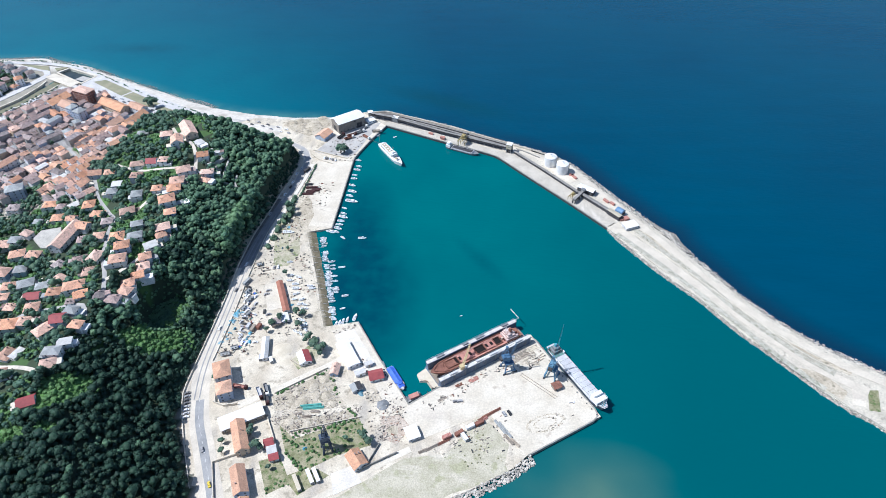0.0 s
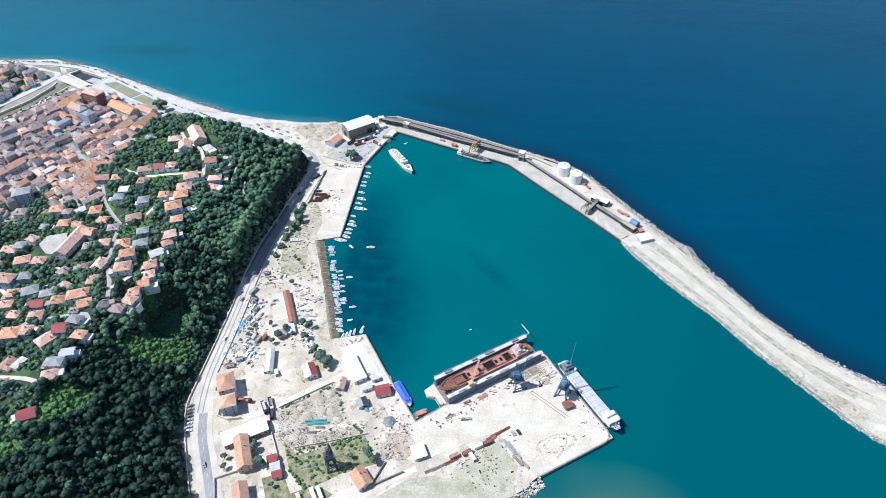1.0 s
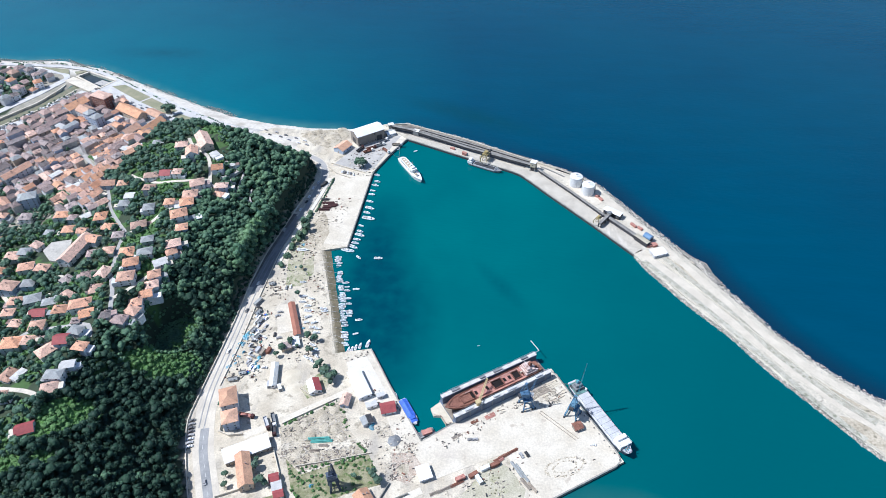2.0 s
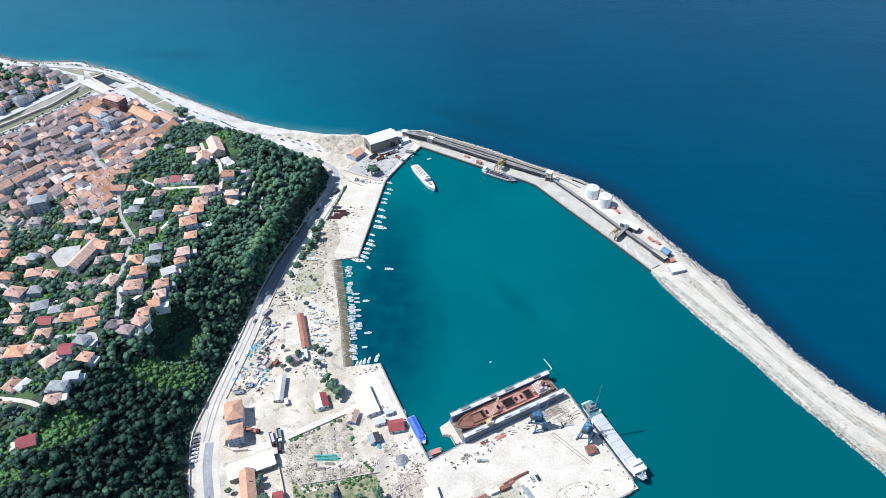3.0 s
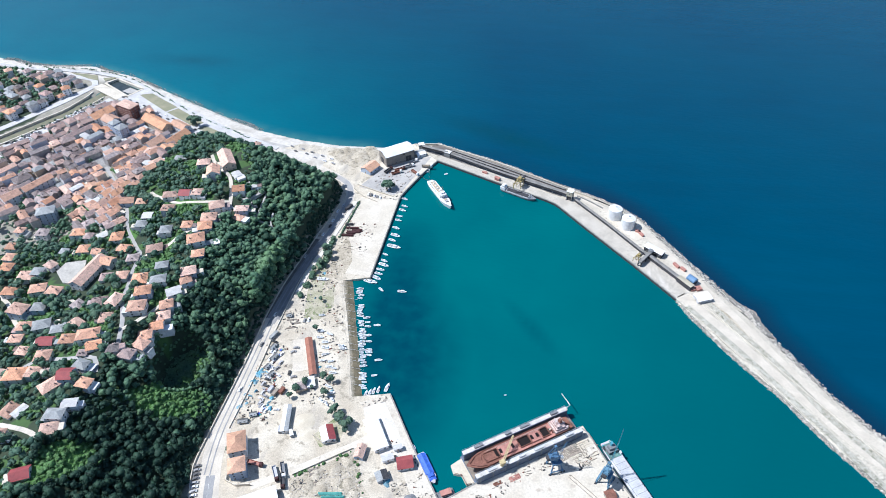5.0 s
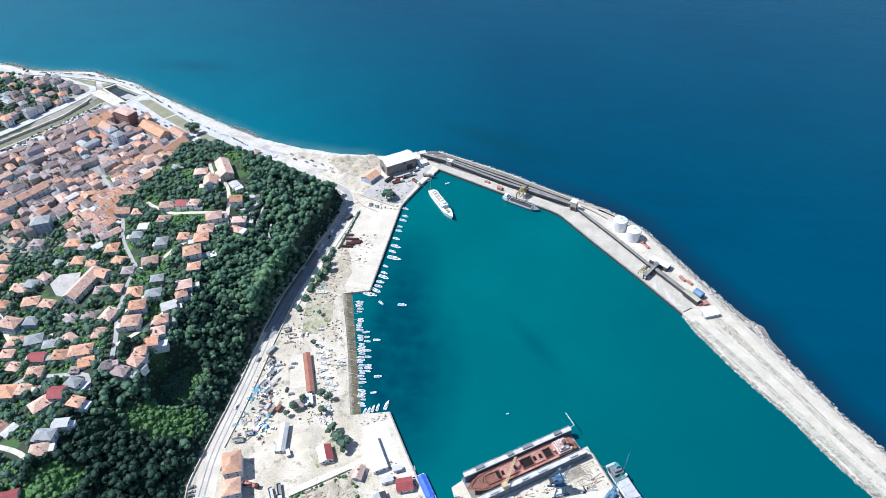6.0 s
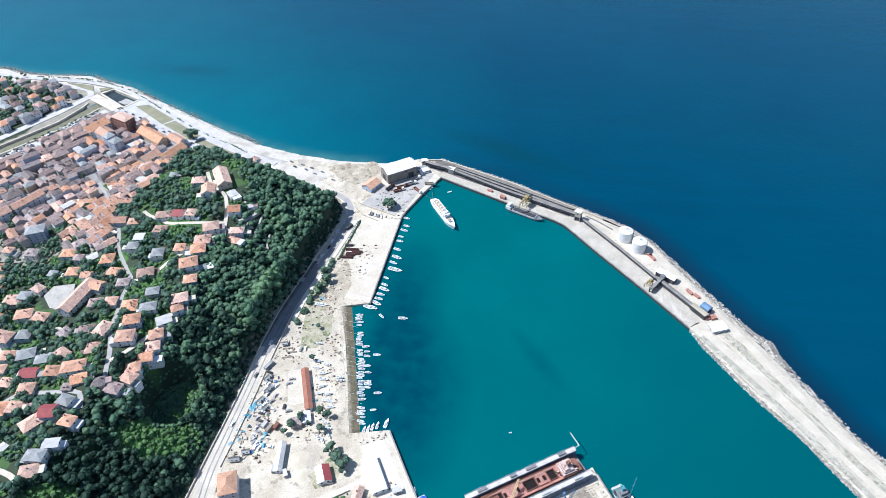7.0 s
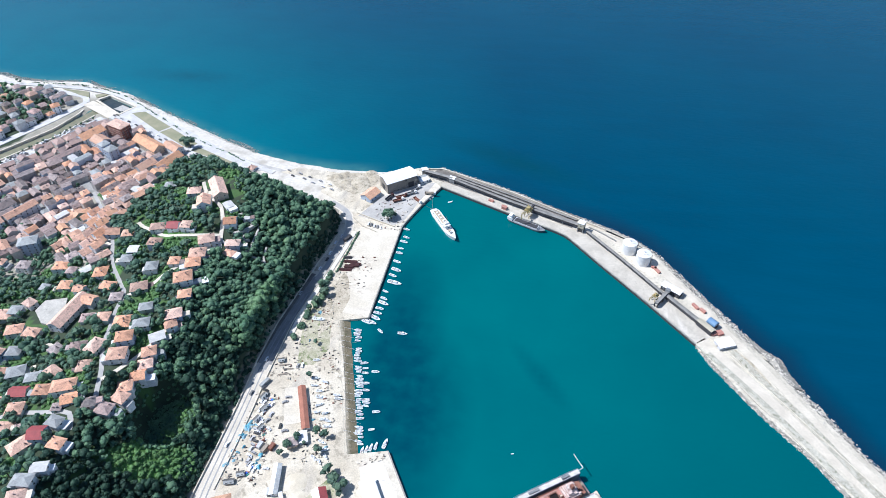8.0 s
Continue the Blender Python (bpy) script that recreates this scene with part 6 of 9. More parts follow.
# ---- harbour cranes ----
def portal_crane(x, y, turn, paint, jib, height, label, jib_to, jib_w=1.5):
    ob = thing("harbour_crane", x, y, 2.1, turn, label, "crane", "harbour cranes")
    for px, py in ((-4, -4), (4, -4), (4, 4), (-4, 4)):
        part("leg", Shape().tube((px, py, 0), (px * 0.55, py * 0.55, 8.5), 0.55, 6, 0.4), paint, ob)
        part("bogie", Shape().box(px - 1.3, px + 1.3, py - 0.45, py + 0.45, 0.0, 0.9), DARK, ob)
    part("portal", Shape().box(-3.2, 3.2, -3.2, 3.2, 8.2, 9.4), paint, ob)
    for py in (-4.0, 4.0):
        part("sill_beam", Shape().box(-4.2, 4.2, py - 0.3, py + 0.3, 2.2, 2.9), paint, ob)
    part("slewing_column", Shape().cyl(0, 0, 9.4, 12.2, 1.9, 1.6, 14), paint, ob)
    hs = part("machine_house", Shape().box(-4.8, 1.6, -1.8, 1.8, 12.2, 14.9).box(-4.6, -2.6, -1.6, 1.6, 14.9, 15.8), paint, ob)
    part("cab", Shape().box(1.9, 3.8, -1.9, -0.2, 11.6, 13.9), WHITEPAINT, hs)
    part("counterweight", Shape().box(-6.4, -4.8, -1.5, 1.5, 12.4, 14.4), DARK, hs)
    part("a_frame", Shape().tube((0.5, -1.6, 15.6), (-1.5, -0.5, height), 0.3).tube((0.5, 1.6, 15.6), (-1.5, 0.5, height), 0.3).tube((-4.8, -1.6, 15.6), (-1.5, -0.5, height), 0.25).tube((-4.8, 1.6, 15.6), (-1.5, 0.5, height), 0.25)
         .tube((-0.6, -1.0, (height + 15) / 2), (-0.6, 1.0, (height + 15) / 2), 0.2).box(-2.2, -0.8, -0.8, 0.8, height, height + 1.0), paint, ob)
    part("jib", Shape().lattice((1.6, 0, 13.6), jib_to, jib_w, 0.075, 12, 0.5), jib, ob)
    part("stay", Shape().tube((-1.5, 0, height + 0.5), jib_to, 0.09, 4), DARK, ob)
    part("ladder", Shape().lattice((2.6, 2.6, 0.5), (1.6, 1.6, 9.2), 0.6, 0.06, 8), paint, ob)
    return ob


portal_crane(28, 299, 22, CRANEBLUE, CRANEBLUE, 24, "dark blue portal crane with folded jib on the cargo pier", (5.5, 0, 27), 1.1)
portal_crane(58.5, 294, 62, CRANEPALE, CRANETEAL, 22, "teal portal crane with tall raised lattice jib", (8.3, -0.7, 46), 0.8)
old = thing("derelict_crane_tower", -89, 231, 2.0, 25, "derelict dark blue crane tower standing in weeds", "crane")
for px, py in ((-3.0, -3.0), (3.0, -3.0), (3.0, 3.0), (-3.0, 3.0)):
    part("leg", Shape().lattice((px, py, -0.2), (px * 0.5, py * 0.5, 11), 0.9, 0.24, 7), DARKBLUE, old)
part("brace", Shape().tube((-2.9, -2.9, 0.8), (2.0, -2.0, 7.5), 0.14, 4).tube((2.9, -2.9, 0.8), (-2.0, -2.0, 7.5), 0.14, 4).tube((-2.9, 2.9, 0.8), (2.0, 2.0, 7.5), 0.14, 4).tube((2.9, 2.9, 0.8), (-2.0, 2.0, 7.5), 0.14, 4)
     .tube((-2.9, -2.9, 0.8), (-2.0, 2.0, 7.5), 0.14, 4).tube((-2.9, 2.9, 0.8), (-2.0, -2.0, 7.5), 0.14, 4), DARKBLUE, old)
part("platform", Shape().box(-2.6, 2.6, -2.6, 2.6, 11, 11.6).box(-2.9, 2.9, -2.9, -2.6, 3.6, 4.0).box(-2.9, 2.9, 2.6, 2.9, 3.6, 4.0).box(-2.9, -2.6, -2.6, 2.6, 3.6, 4.0).box(2.6, 2.9, -2.6, 2.6, 3.6, 4.0), DARKBLUE, old)
part("machine_house", Shape().box(-3.4, 2.2, -2.1, 2.1, 11.6, 15.4).box(-2.8, 0.8, -1.7, 1.7, 15.4, 16.4), DARKBLUE, old)
part("tower_head", Shape().lattice((-0.6, 0, 15), (-0.2, 0.2, 22), 2.4, 0.24, 6, 0.5), DARKBLUE, old)
part("cab", Shape().box(1.6, 3.0, -1.4, 0.2, 11.4, 13.4), GREYPAINT, old, "pale grey driver's cab")
part("jib", Shape().lattice((1.6, 0.5, 14.4), (0.9, 1.6, 23.5), 1.3, 0.2, 8, 0.6), DARKBLUE, old)

# ---- moored craft by the piers ----
bb = thing("tarp_covered_barge", -50.5, 289, 0.0, -58, "work boat covered with bright blue tarpaulins", "boat")
part("hull", Shape().hull(23, 6.2, -0.8, 1.6, 0.25, 0.12, 0.6, nose=0.2), GREYPAINT, bb)
part("tarpaulin", Shape().gable(-10, 4.5, -2.6, 2.6, 2.2, 1.1, 0.3, 0.9).box(-10, 4.5, -2.8, 2.8, 1.5, 2.4), BLUETARP, bb)
part("tarpaulin", Shape().hip(4.7, 9.3, -2.2, 2.2, 2.1, 0.9, 0.2, 0.7), BLUETARP, bb)
part("wheelhouse", Shape().box(5.0, 7.4, -1.5, 1.5, 1.6, 3.4), BLUETARP, bb)
part("bow_deck", Shape().box(9.3, 10.8, -1.0, 1.0, 1.6, 2.3), GREYPAINT, bb)
lau = thing("work_pontoon", -37, 273.5, 0.0, 28, "small rusty work pontoon with deckhouse", "boat")
part("hull", Shape().box(-5.5, 5.5, -2.2, 2.2, -0.6, 1.0).box(-5.8, -5.3, -1.6, 1.6, 0.2, 1.4), STEEL, lau)
part("deckhouse", Shape().box(-2.6, 3.4, -1.5, 1.5, 1.0, 3.2).box(-3.2, 3.8, -1.8, 1.8, 3.2, 3.4), OXIDE, lau)
part("rail", Shape().tube((-5.2, -2, 1.9), (5.2, -2, 1.9), 0.07).tube((-5.2, 2, 1.9), (5.2, 2, 1.9), 0.07), WHITEPAINT, lau)
part("fender", Shape().tube((-5, -2.4, 0.4), (-5, -2.4, 1.2), 0.3, 8).tube((4.5, -2.4, 0.4), (4.5, -2.4, 1.2), 0.3, 8), TYRE, lau)
part("mast", Shape().tube((3.2, 0, 3.2), (3.2, 0, 5.8), 0.08), WHITEPAINT, lau)

# ---- north quay and breakwater ----
wh = two_tone(-134.5, 625.5, 31, 17, 36.5, 11.2, WHITESHEET, WHITESHEET, BROWNWALL, "warehouse", "tall warehouse with white gable roof and brown cladding", "warehouse", "", 2.6)
part("loading_door", Shape().box(-3, 3, -0.12, 0, 0, 6), DARK, wh, "", pose(9, -8.5, 0))
part("loading_door", Shape().box(-3, 3, -0.12, 0, 0, 6), DARK, wh, "", pose(-15.5, 1, 0, 0, 0, 270))
part("vent", Shape().box(-0.8, 0.8, -0.15, 0, 0, 1.6), DARK, wh, "", pose(4, -8.5, 8.2))
ribs = Shape()
for k in range(10):
    ribs.box(-15.4 + 3.4 * k, -15.1 + 3.4 * k, -8.62, -8.5, 0, 10.4)
part("wall_rib", ribs, BROWNWALL, wh)
two_tone(-112.5, 635, 9, 9, 36.5, 3.4, WHITESHEET, GREYSHEET, PLASTER, "annex", "low white-roofed annex beside the warehouse", "annex", "", 0.8)
two_tone(-157, 603, 15, 12, 62, 4.4, NEWTILE, TILE, BLUEPLASTER, "customs_house", "bluish house with patched orange tile roof", "house", "", 2.8)

outer = [(-96, 655), (-24, 624), (36, 592), (84, 566), (121, 526), (142, 490), (176, 443)]
setting("parapet_wall", ribbon([(-110, 653)] + outer[:3] + [(60, 580)], 0.8, lambda x, y: 4.4, 2.6), CONCRETE, "concrete sea parapet", "wall")
setting("belt_ground", ribbon([(-104, 649.5), (-26, 617.5), (34, 588.5)], 18.0, lambda x, y: 2.47, 0.3), BELTBED, "dark dusty ground under the conveyor belts", "ground")
setting("sea_road", ribbon([(36, 586.5), (80, 560), (108, 528), (125, 502), (149, 464), (172, 427), (187, 401), (204, 374), (225, 346.5), (245, 326), (261.5, 310.5), (290, 292)], (6.0, 6.0), lambda x, y: 2.5, 0.3), MOLEROAD, "pale track along the breakwater", "road")
setting("inner_road", ribbon([(124, 462), (153, 426), (175, 396), (191.5, 375), (212, 345.5), (230, 323), (242, 308), (254, 299), (272, 286)], (8.0, 7.0), lambda x, y: 2.52, 0.3), MOLEROAD, "pale inner track along the breakwater", "road")
STRIPSOIL = surf("rubbly_verge", (0.50, 0.475, 0.40), (0.35, 0.335, 0.275), fine=0.9, coarse=4, grain=0.3, spots=((0.235, 0.235, 0.175), 2.6, 0.56), bump=0.6)
MOLE_MID = [(140, 462), (147, 452), (154, 442), (162, 428), (179.7, 403.8), (195.9, 376.7), (204.5, 361.5), (221.6, 339), (239, 317.5), (256, 302)]
setting("mole_strip", ribbon(MOLE_MID, (4.5, 6.5), lambda x, y: 2.55, 0.3), STRIPSOIL, "rough weedy strip between the two tracks", "verge")
setting("harbour_verge", ribbon([(127.4, 450.5), (141, 433), (160.5, 407.5), (178.2, 382.3), (190, 363.5), (204.5, 342), (219.5, 319), (233, 300.5), (244, 288)], 4.2, lambda x, y: 2.54, 0.3), STRIPSOIL, "rubbly weedy verge above the harbour rocks", "verge")
setting("mole_quay", slab([(-94, 627.5), (-25.5, 594), (17.6, 574), (25.2, 570), (49.3, 541.2), (91.3, 493), (120, 458.2), (134, 468), (103, 503), (71, 540.5), (44, 572), (20, 583), (-24, 604), (-92, 636)], 1.8, 2.52), MOLEQUAY, "concrete loading quay on the breakwater", "quay")
setting("mole_quay_edge", ribbon([(-94, 627.5), (-25.5, 594), (17.6, 574), (25.2, 570), (49.3, 541.2), (91.3, 493), (120, 458.2)], 0.9, lambda x, y: 2.62, 5.0), QUAYWALL, "stained concrete quay edge", "quay wall")
setting("mole_kerb", ribbon([(130, 465), (158, 429.5), (196, 378), (217, 349), (234, 326.5), (247, 312), (268, 300)], 0.5, lambda x, y: 2.75, 0.8), CONCRETE, "concrete kerb between the tracks", "kerb")
setting("mole_scrub", ribbon([(140, 462), (156, 444), (168, 420), (181, 400), (202, 367), (214, 349), (229, 332), (247, 315), (267, 302)], 4.2, lambda x, y: 2.46, 0.3), DUGSOIL, "strip of dry weeds and stones", "ground")


setting("mole_shoulder", slab([(158, 472), (168, 460), (178, 451), (180.5, 441), (187, 426), (178, 428), (168, 444)], -3.0, 1.5), ROCKBED, "dark stone shoulder of the breakwater", "bank")
setting("mole_pad", slab([(263, 292), (273, 291), (265, 274), (257, 276)], 2.2, 2.5), CONCRETE, "bright concrete pad on the breakwater", "yard")
setting("mole_grass", slab([(272, 288), (279, 288), (273, 270.5), (266, 271.5)], 2.2, 2.5), WEEDS, "green fenced plot on the breakwater", "grass")
setting("mole_soil", slab([(233, 306), (246, 303), (258, 286), (252, 279), (241, 291)], 2.2, 2.46), DUGSOIL, "patch of brown soil and stones", "ground")
setting("harbour_apron", slab([(-162, 574), (-147, 604), (-120, 624), (-100, 634), (-110, 603), (-120, 570), (-128, 564)], 1.5, 2.12), APRON, "worn grey concrete apron before the warehouse", "yard")
setting("dug_ground", slab([(-209, 631), (-195, 639), (-167, 641), (-154, 630), (-160, 614), (-174, 605), (-194, 615)], 1.5, 2.06), DUGSOIL, "dug-over brownish ground by the beach", "ground")


def gallery(pts, name, label, w, z0, z1, roof, trestle=True, group="conveyor galleries"):
    (x0, y0), (x1, y1) = pts
    L, a = math.hypot(x1 - x0, y1 - y0), math.degrees(math.atan2(y1 - y0, x1 - x0))
    ob = thing(name, (x0 + x1) / 2, (y0 + y1) / 2, 2.4, a, label, "conveyor", group)
    part("casing", Shape().box(-L / 2, L / 2, -w / 2, w / 2, z0, z1), DARK, ob)
    part("roof", Shape().gable(-L / 2, L / 2, -w / 2, w / 2, z1, 0.35, 0.25, 0.1), roof, ob)
    n = max(2, int(L / 9))
    for k in range(n):
        x = -L / 2 + L * (k + 0.5) / n
        if trestle:
            part("trestle", Shape().tube((x, -w / 2, -0.05), (x, -w / 2 + 0.3, z0), 0.18, 4).tube((x, w / 2, -0.05), (x, w / 2 - 0.3, z0), 0.18, 4).box(x - 0.2, x + 0.2, -w / 2, w / 2, z0 - 0.4, z0), STEEL, ob)
    return ob


ROOFGREY = surf("dull_grey_roof", (0.10, 0.10, 0.10), (0.15, 0.145, 0.14), rough=0.8, fine=0.8, coarse=6, grain=0.2)
BELTROOF = surf("weathered_belt_cover", (0.27, 0.26, 0.245), (0.19, 0.185, 0.175), rough=0.8, fine=0.8, coarse=6, grain=0.2)
ROOFTAN = surf("dusty_tan_roof", (0.46, 0.42, 0.32), (0.38, 0.35, 0.28), rough=0.8, fine=0.8, coarse=5, grain=0.15)
gallery([(-111, 644), (-84, 635.5)], "conveyor_gallery", "grey inclined conveyor gallery", 3.0, 3.0, 5.6, BELTROOF)
gallery([(-84, 635.5), (-28, 607.5)], "conveyor_gallery", "long dark conveyor gallery on trestles", 2.4, 2.6, 4.8, BELTROOF)
gallery([(-28, 607.5), (36, 580)], "conveyor_gallery", "long dark conveyor gallery on trestles", 2.4, 2.6, 4.8, BELTROOF)
gallery([(-78, 640), (-24, 614.5)], "covered_belt", "low dark belt beside the gallery", 1.5, 0.6, 1.8, BELTROOF, False)
gallery([(-24, 614.5), (34, 586)], "covered_belt", "low dark belt beside the gallery", 1.5, 0.6, 1.8, BELTROOF, False)
gallery([(43, 574.5), (71, 542)], "conveyor_gallery", "narrow dark conveyor gallery along the quay", 2.0, 1.0, 3.2, BELTROOF)
gallery([(71, 542), (101, 505)], "conveyor_gallery", "narrow dark conveyor gallery along the quay", 2.0, 1.0, 3.2, BELTROOF)
gallery([(103, 503), (124, 479)], "conveyor_gallery", "grey conveyor gallery leading to the end house", 3.0, 1.0, 3.8, BELTROOF)
gallery([(124, 479), (133, 468.5)], "conveyor_house", "tan-roofed conveyor end house", 4.4, 0.2, 4.6, ROOFTAN, False)
gallery([(-80, 645), (-24, 619.5)], "covered_belt", "low grey return belt along the rocks", 1.3, 0.5, 1.5, BELTROOF, False)
gallery([(-24, 619.5), (34, 591)], "covered_belt", "low grey return belt along the rocks", 1.3, 0.5, 1.5, BELTROOF, False)
setting("mole_pipe", ribbon([(45, 583), (52, 579.5), (68, 567)], 1.2, lambda x, y: 3.0, 0.5), BELTROOF, "low pipe duct running to the tanks", "duct")

tw = thing("transfer_tower", 38, 577.5, 2.4, -22, "tan transfer tower with pale roof on the breakwater", "tower")
part("body", Shape().box(-2.7, 2.7, -2.7, 2.7, 4.6, 9.6), ROOFTAN, tw)
part("roof", Shape().box(-3.0, 3.0, -3.0, 3.0, 9.6, 10.0), WHITESHEET, tw)
for px, py in ((-2.4, -2.4), (2.4, -2.4), (2.4, 2.4), (-2.4, 2.4)):
    part("leg", Shape().box(px - 0.3, px + 0.3, py - 0.3, py + 0.3, 0, 4.6), STEEL, tw)
part("hopper", Shape().box(-2.0, 2.0, -2.0, 2.0, 0.2, 4.6), DARK, tw)
part("window", WINDOW, FRAME, tw, "", pose(0, -2.7, 6.6))
hut = thing("gallery_tower", -84, 636, 2.4, -20, "small white-roofed cabin on the conveyor", "cabin")
part("body", Shape().box(-3.0, 3.0, -2.2, 2.2, 0, 5.4), STEEL, hut)
part("roof", Shape().gable(-3.0, 3.0, -2.2, 2.2, 5.4, 0.5, 0.4), WHITESHEET, hut)
hut = thing("gallery_tower", -113, 647, 2.0, 20, "small white-roofed cabin on the conveyor", "cabin")
part("body", Shape().box(-2.6, 2.6, -2.2, 2.2, 0, 6.0), STEEL, hut)
part("roof", Shape().gable(-2.6, 2.6, -2.2, 2.2, 6.0, 0.5, 0.4), WHITESHEET, hut)

for tx, ty in ((77.5, 555), (88, 542.5)):
    tk = thing("storage_tank", tx, ty, 2.4, 0, "large white cylindrical storage tank", "tank", "storage tanks")
    part("shell", Shape().cyl(0, 0, -0.05, 10.2, 5.9, 5.9, 32), WHITEPAINT, tk)
    part("roof", Shape().cyl(0, 0, 10.2, 12.0, 5.95, 0.6, 32), WHITESHEET, tk)
    part("hatch", Shape().cyl(0, 0, 12.1, 12.7, 0.8, 0.8, 10), GREYPAINT, tk)
    part("ladder", Shape().lattice((6.3, -1.5, 0), (6.3, -1.5, 10.6), 0.5, 0.06, 8), STEEL, tk)
    part("rail", Shape().tube((-5.5, -2.6, 11.6), (5.5, -2.6, 11.6), 0.05, 4), STEEL, tk)
setting("tank_pad", slab([(70, 556), (80, 565), (92, 552), (104, 530), (94, 524), (76, 545)], 2.0, 2.56), CONCRETE, "pale concrete pad round the tanks", "pad")

two_tone(108, 510.5, 16, 6.0, -36, 4.6, WHITESHEET, WHITESHEET, DARK, "mole_store", "white-roofed store with dark walls on the breakwater", "store", "mole sheds", 0.6, 2.45)
two_tone(140, 459.5, 11.5, 8, 22, 3.2, WHITESHEET, WHITESHEET, GREYPAINT, "mole_store", "white-roofed store on the breakwater", "store", "mole sheds", 0.6, 2.45)
dome = thing("vaulted_store", 134.2, 478, 2.45, -46, "small blue-roofed barrel-vaulted store", "store", "mole sheds")
part("wall", Shape().box(-3.4, 3.4, -2.9, 2.9, 0, 3.2), DARK, dome)
vault = Shape()
ring = [(3.1 * math.cos(math.pi * k / 10), 3.2 + 2.6 * math.sin(math.pi * k / 10)) for k in range(11)]
vault.add([(-3.6, a, b) for a, b in ring] + [(3.6, a, b) for a, b in ring], [(i, i + 1, 12 + i, 11 + i) for i in range(10)] + [tuple(range(10, -1, -1)), tuple(range(11, 22))])
SKYSHEET = surf("sky_blue_sheet", (0.15, 0.26, 0.41), (0.12, 0.22, 0.36), rough=0.55, fine=0.8, coarse=3, grain=0.1)
part("vault", vault, SKYSHEET, dome)

OCHRE = surf("dusty_ochre_paint", (0.44, 0.35, 0.16), (0.34, 0.27, 0.13), rough=0.7, fine=0.8, coarse=2, grain=0.25, spots=((0.20, 0.15, 0.10), 1.5, 0.6))
for lx, ly, turn, size, lab in ((-9, 592, 62, 1.0, "ochre travelling ship loader over the moored barge"), (94.2, 500, 45, 0.62, "small ochre ship loader folded over the quay")):
    ld = thing("ship_loader", lx, ly, 2.5, turn, lab, "ship loader", "ship loaders")
    ld.scale = (size, size, size)
    for px, py in ((-3, -2.5), (3, -2.5), (3, 2.5), (-3, 2.5)):
        part("leg", Shape().tube((px, py, 0), (px * 0.7, py * 0.7, 7.5), 0.3, 6), OCHRE, ld)
    part("deck", Shape().box(-3.4, 3.4, -2.8, 2.8, 7.4, 8.2), OCHRE, ld)
    for yy in (-2.5, 2.5):
        part("sill_beam", Shape().box(-3.2, 3.2, yy - 0.2, yy + 0.2, 1.8, 2.3), OCHRE, ld)
    part("cabin", Shape().box(-1.8, 1.6, -1.6, 1.6, 8.2, 10.8), OCHRE, ld)
    part("boom", Shape().lattice((0, 0, 9), (-13, -0.5, 10.5), 1.3, 0.14, 9, 0.8), OCHRE, ld)
    part("mast", Shape().tube((0.5, -1, 10.8), (-0.8, 0, 14), 0.18).tube((0.5, 1, 10.8), (-0.8, 0, 14), 0.18).tube((-0.8, 0, 14), (-13, -0.5, 10.8), 0.06, 4), OCHRE, ld)
    part("chute", Shape().tube((-12.5, -0.5, 10), (-12.5, -0.5, 5), 0.5, 8), OCHRE, ld)
    part("feed_bridge", Shape().box(3, 10, -0.9, 0.9, 6.0, 7.6), DARK, ld)

br = thing("loader_bridge", 99.6, 499.6, 2.45, 54.8, "dark steel conveyor bridge across the quay", "bridge")
part("span", Shape().box(-9.5, 9.0, -1.3, 1.3, 3.4, 5.2), BELTROOF, br)
part("girder", Shape().box(-9.6, 9.1, -1.5, -1.3, 3.0, 4.6).box(-9.6, 9.1, 1.3, 1.5, 3.0, 4.6), DARK, br)
for px in (-9.0, -1.0, 8.0):
    part("portal_leg", Shape().box(px - 0.4, px + 0.4, -1.6, -0.9, -0.05, 3.4).box(px - 0.4, px + 0.4, 0.9, 1.6, -0.05, 3.4), DARK, br)
part("drive_house", Shape().box(6.2, 9.2, -2.0, 2.0, 5.2, 7.0, 0.9), STEEL, br)

for k, (px, py, pa, L) in enumerate(((96.8, 536.5, -30, 4.5), (99, 533.5, -58, 7), (124.5, 496, -55, 6), (129.5, 492, -50, 5), (134, 468.5, 20, 3.5), (138, 471.5, 24, 4.5), (139, 469.5, 24, 4.5), (-31.2, 602.6, -24, 5), (-44, 610, -24, 5))):
    box = thing("rusty_container", px, py, 2.46, pa, "small rust-red steel container on the breakwater", "container", "breakwater containers")
    part("body", Shape().box(-L / 2, L / 2, -1.0, 1.0, 0, 1.7, 0.98), OXIDE, box)
    part("lid", Shape().box(-L / 2 - 0.06, L / 2 + 0.06, -1.06, 1.06, 1.7, 1.85), OXIDE, box)
# Dark strip along the water side of the quay.
setting("quay_fender", ribbon(side_line(MOLE_IN[:7], 0.35), 0.5, lambda x, y: 1.9, 2.6), DARK, "dark strip along the breakwater quay face", "fender")

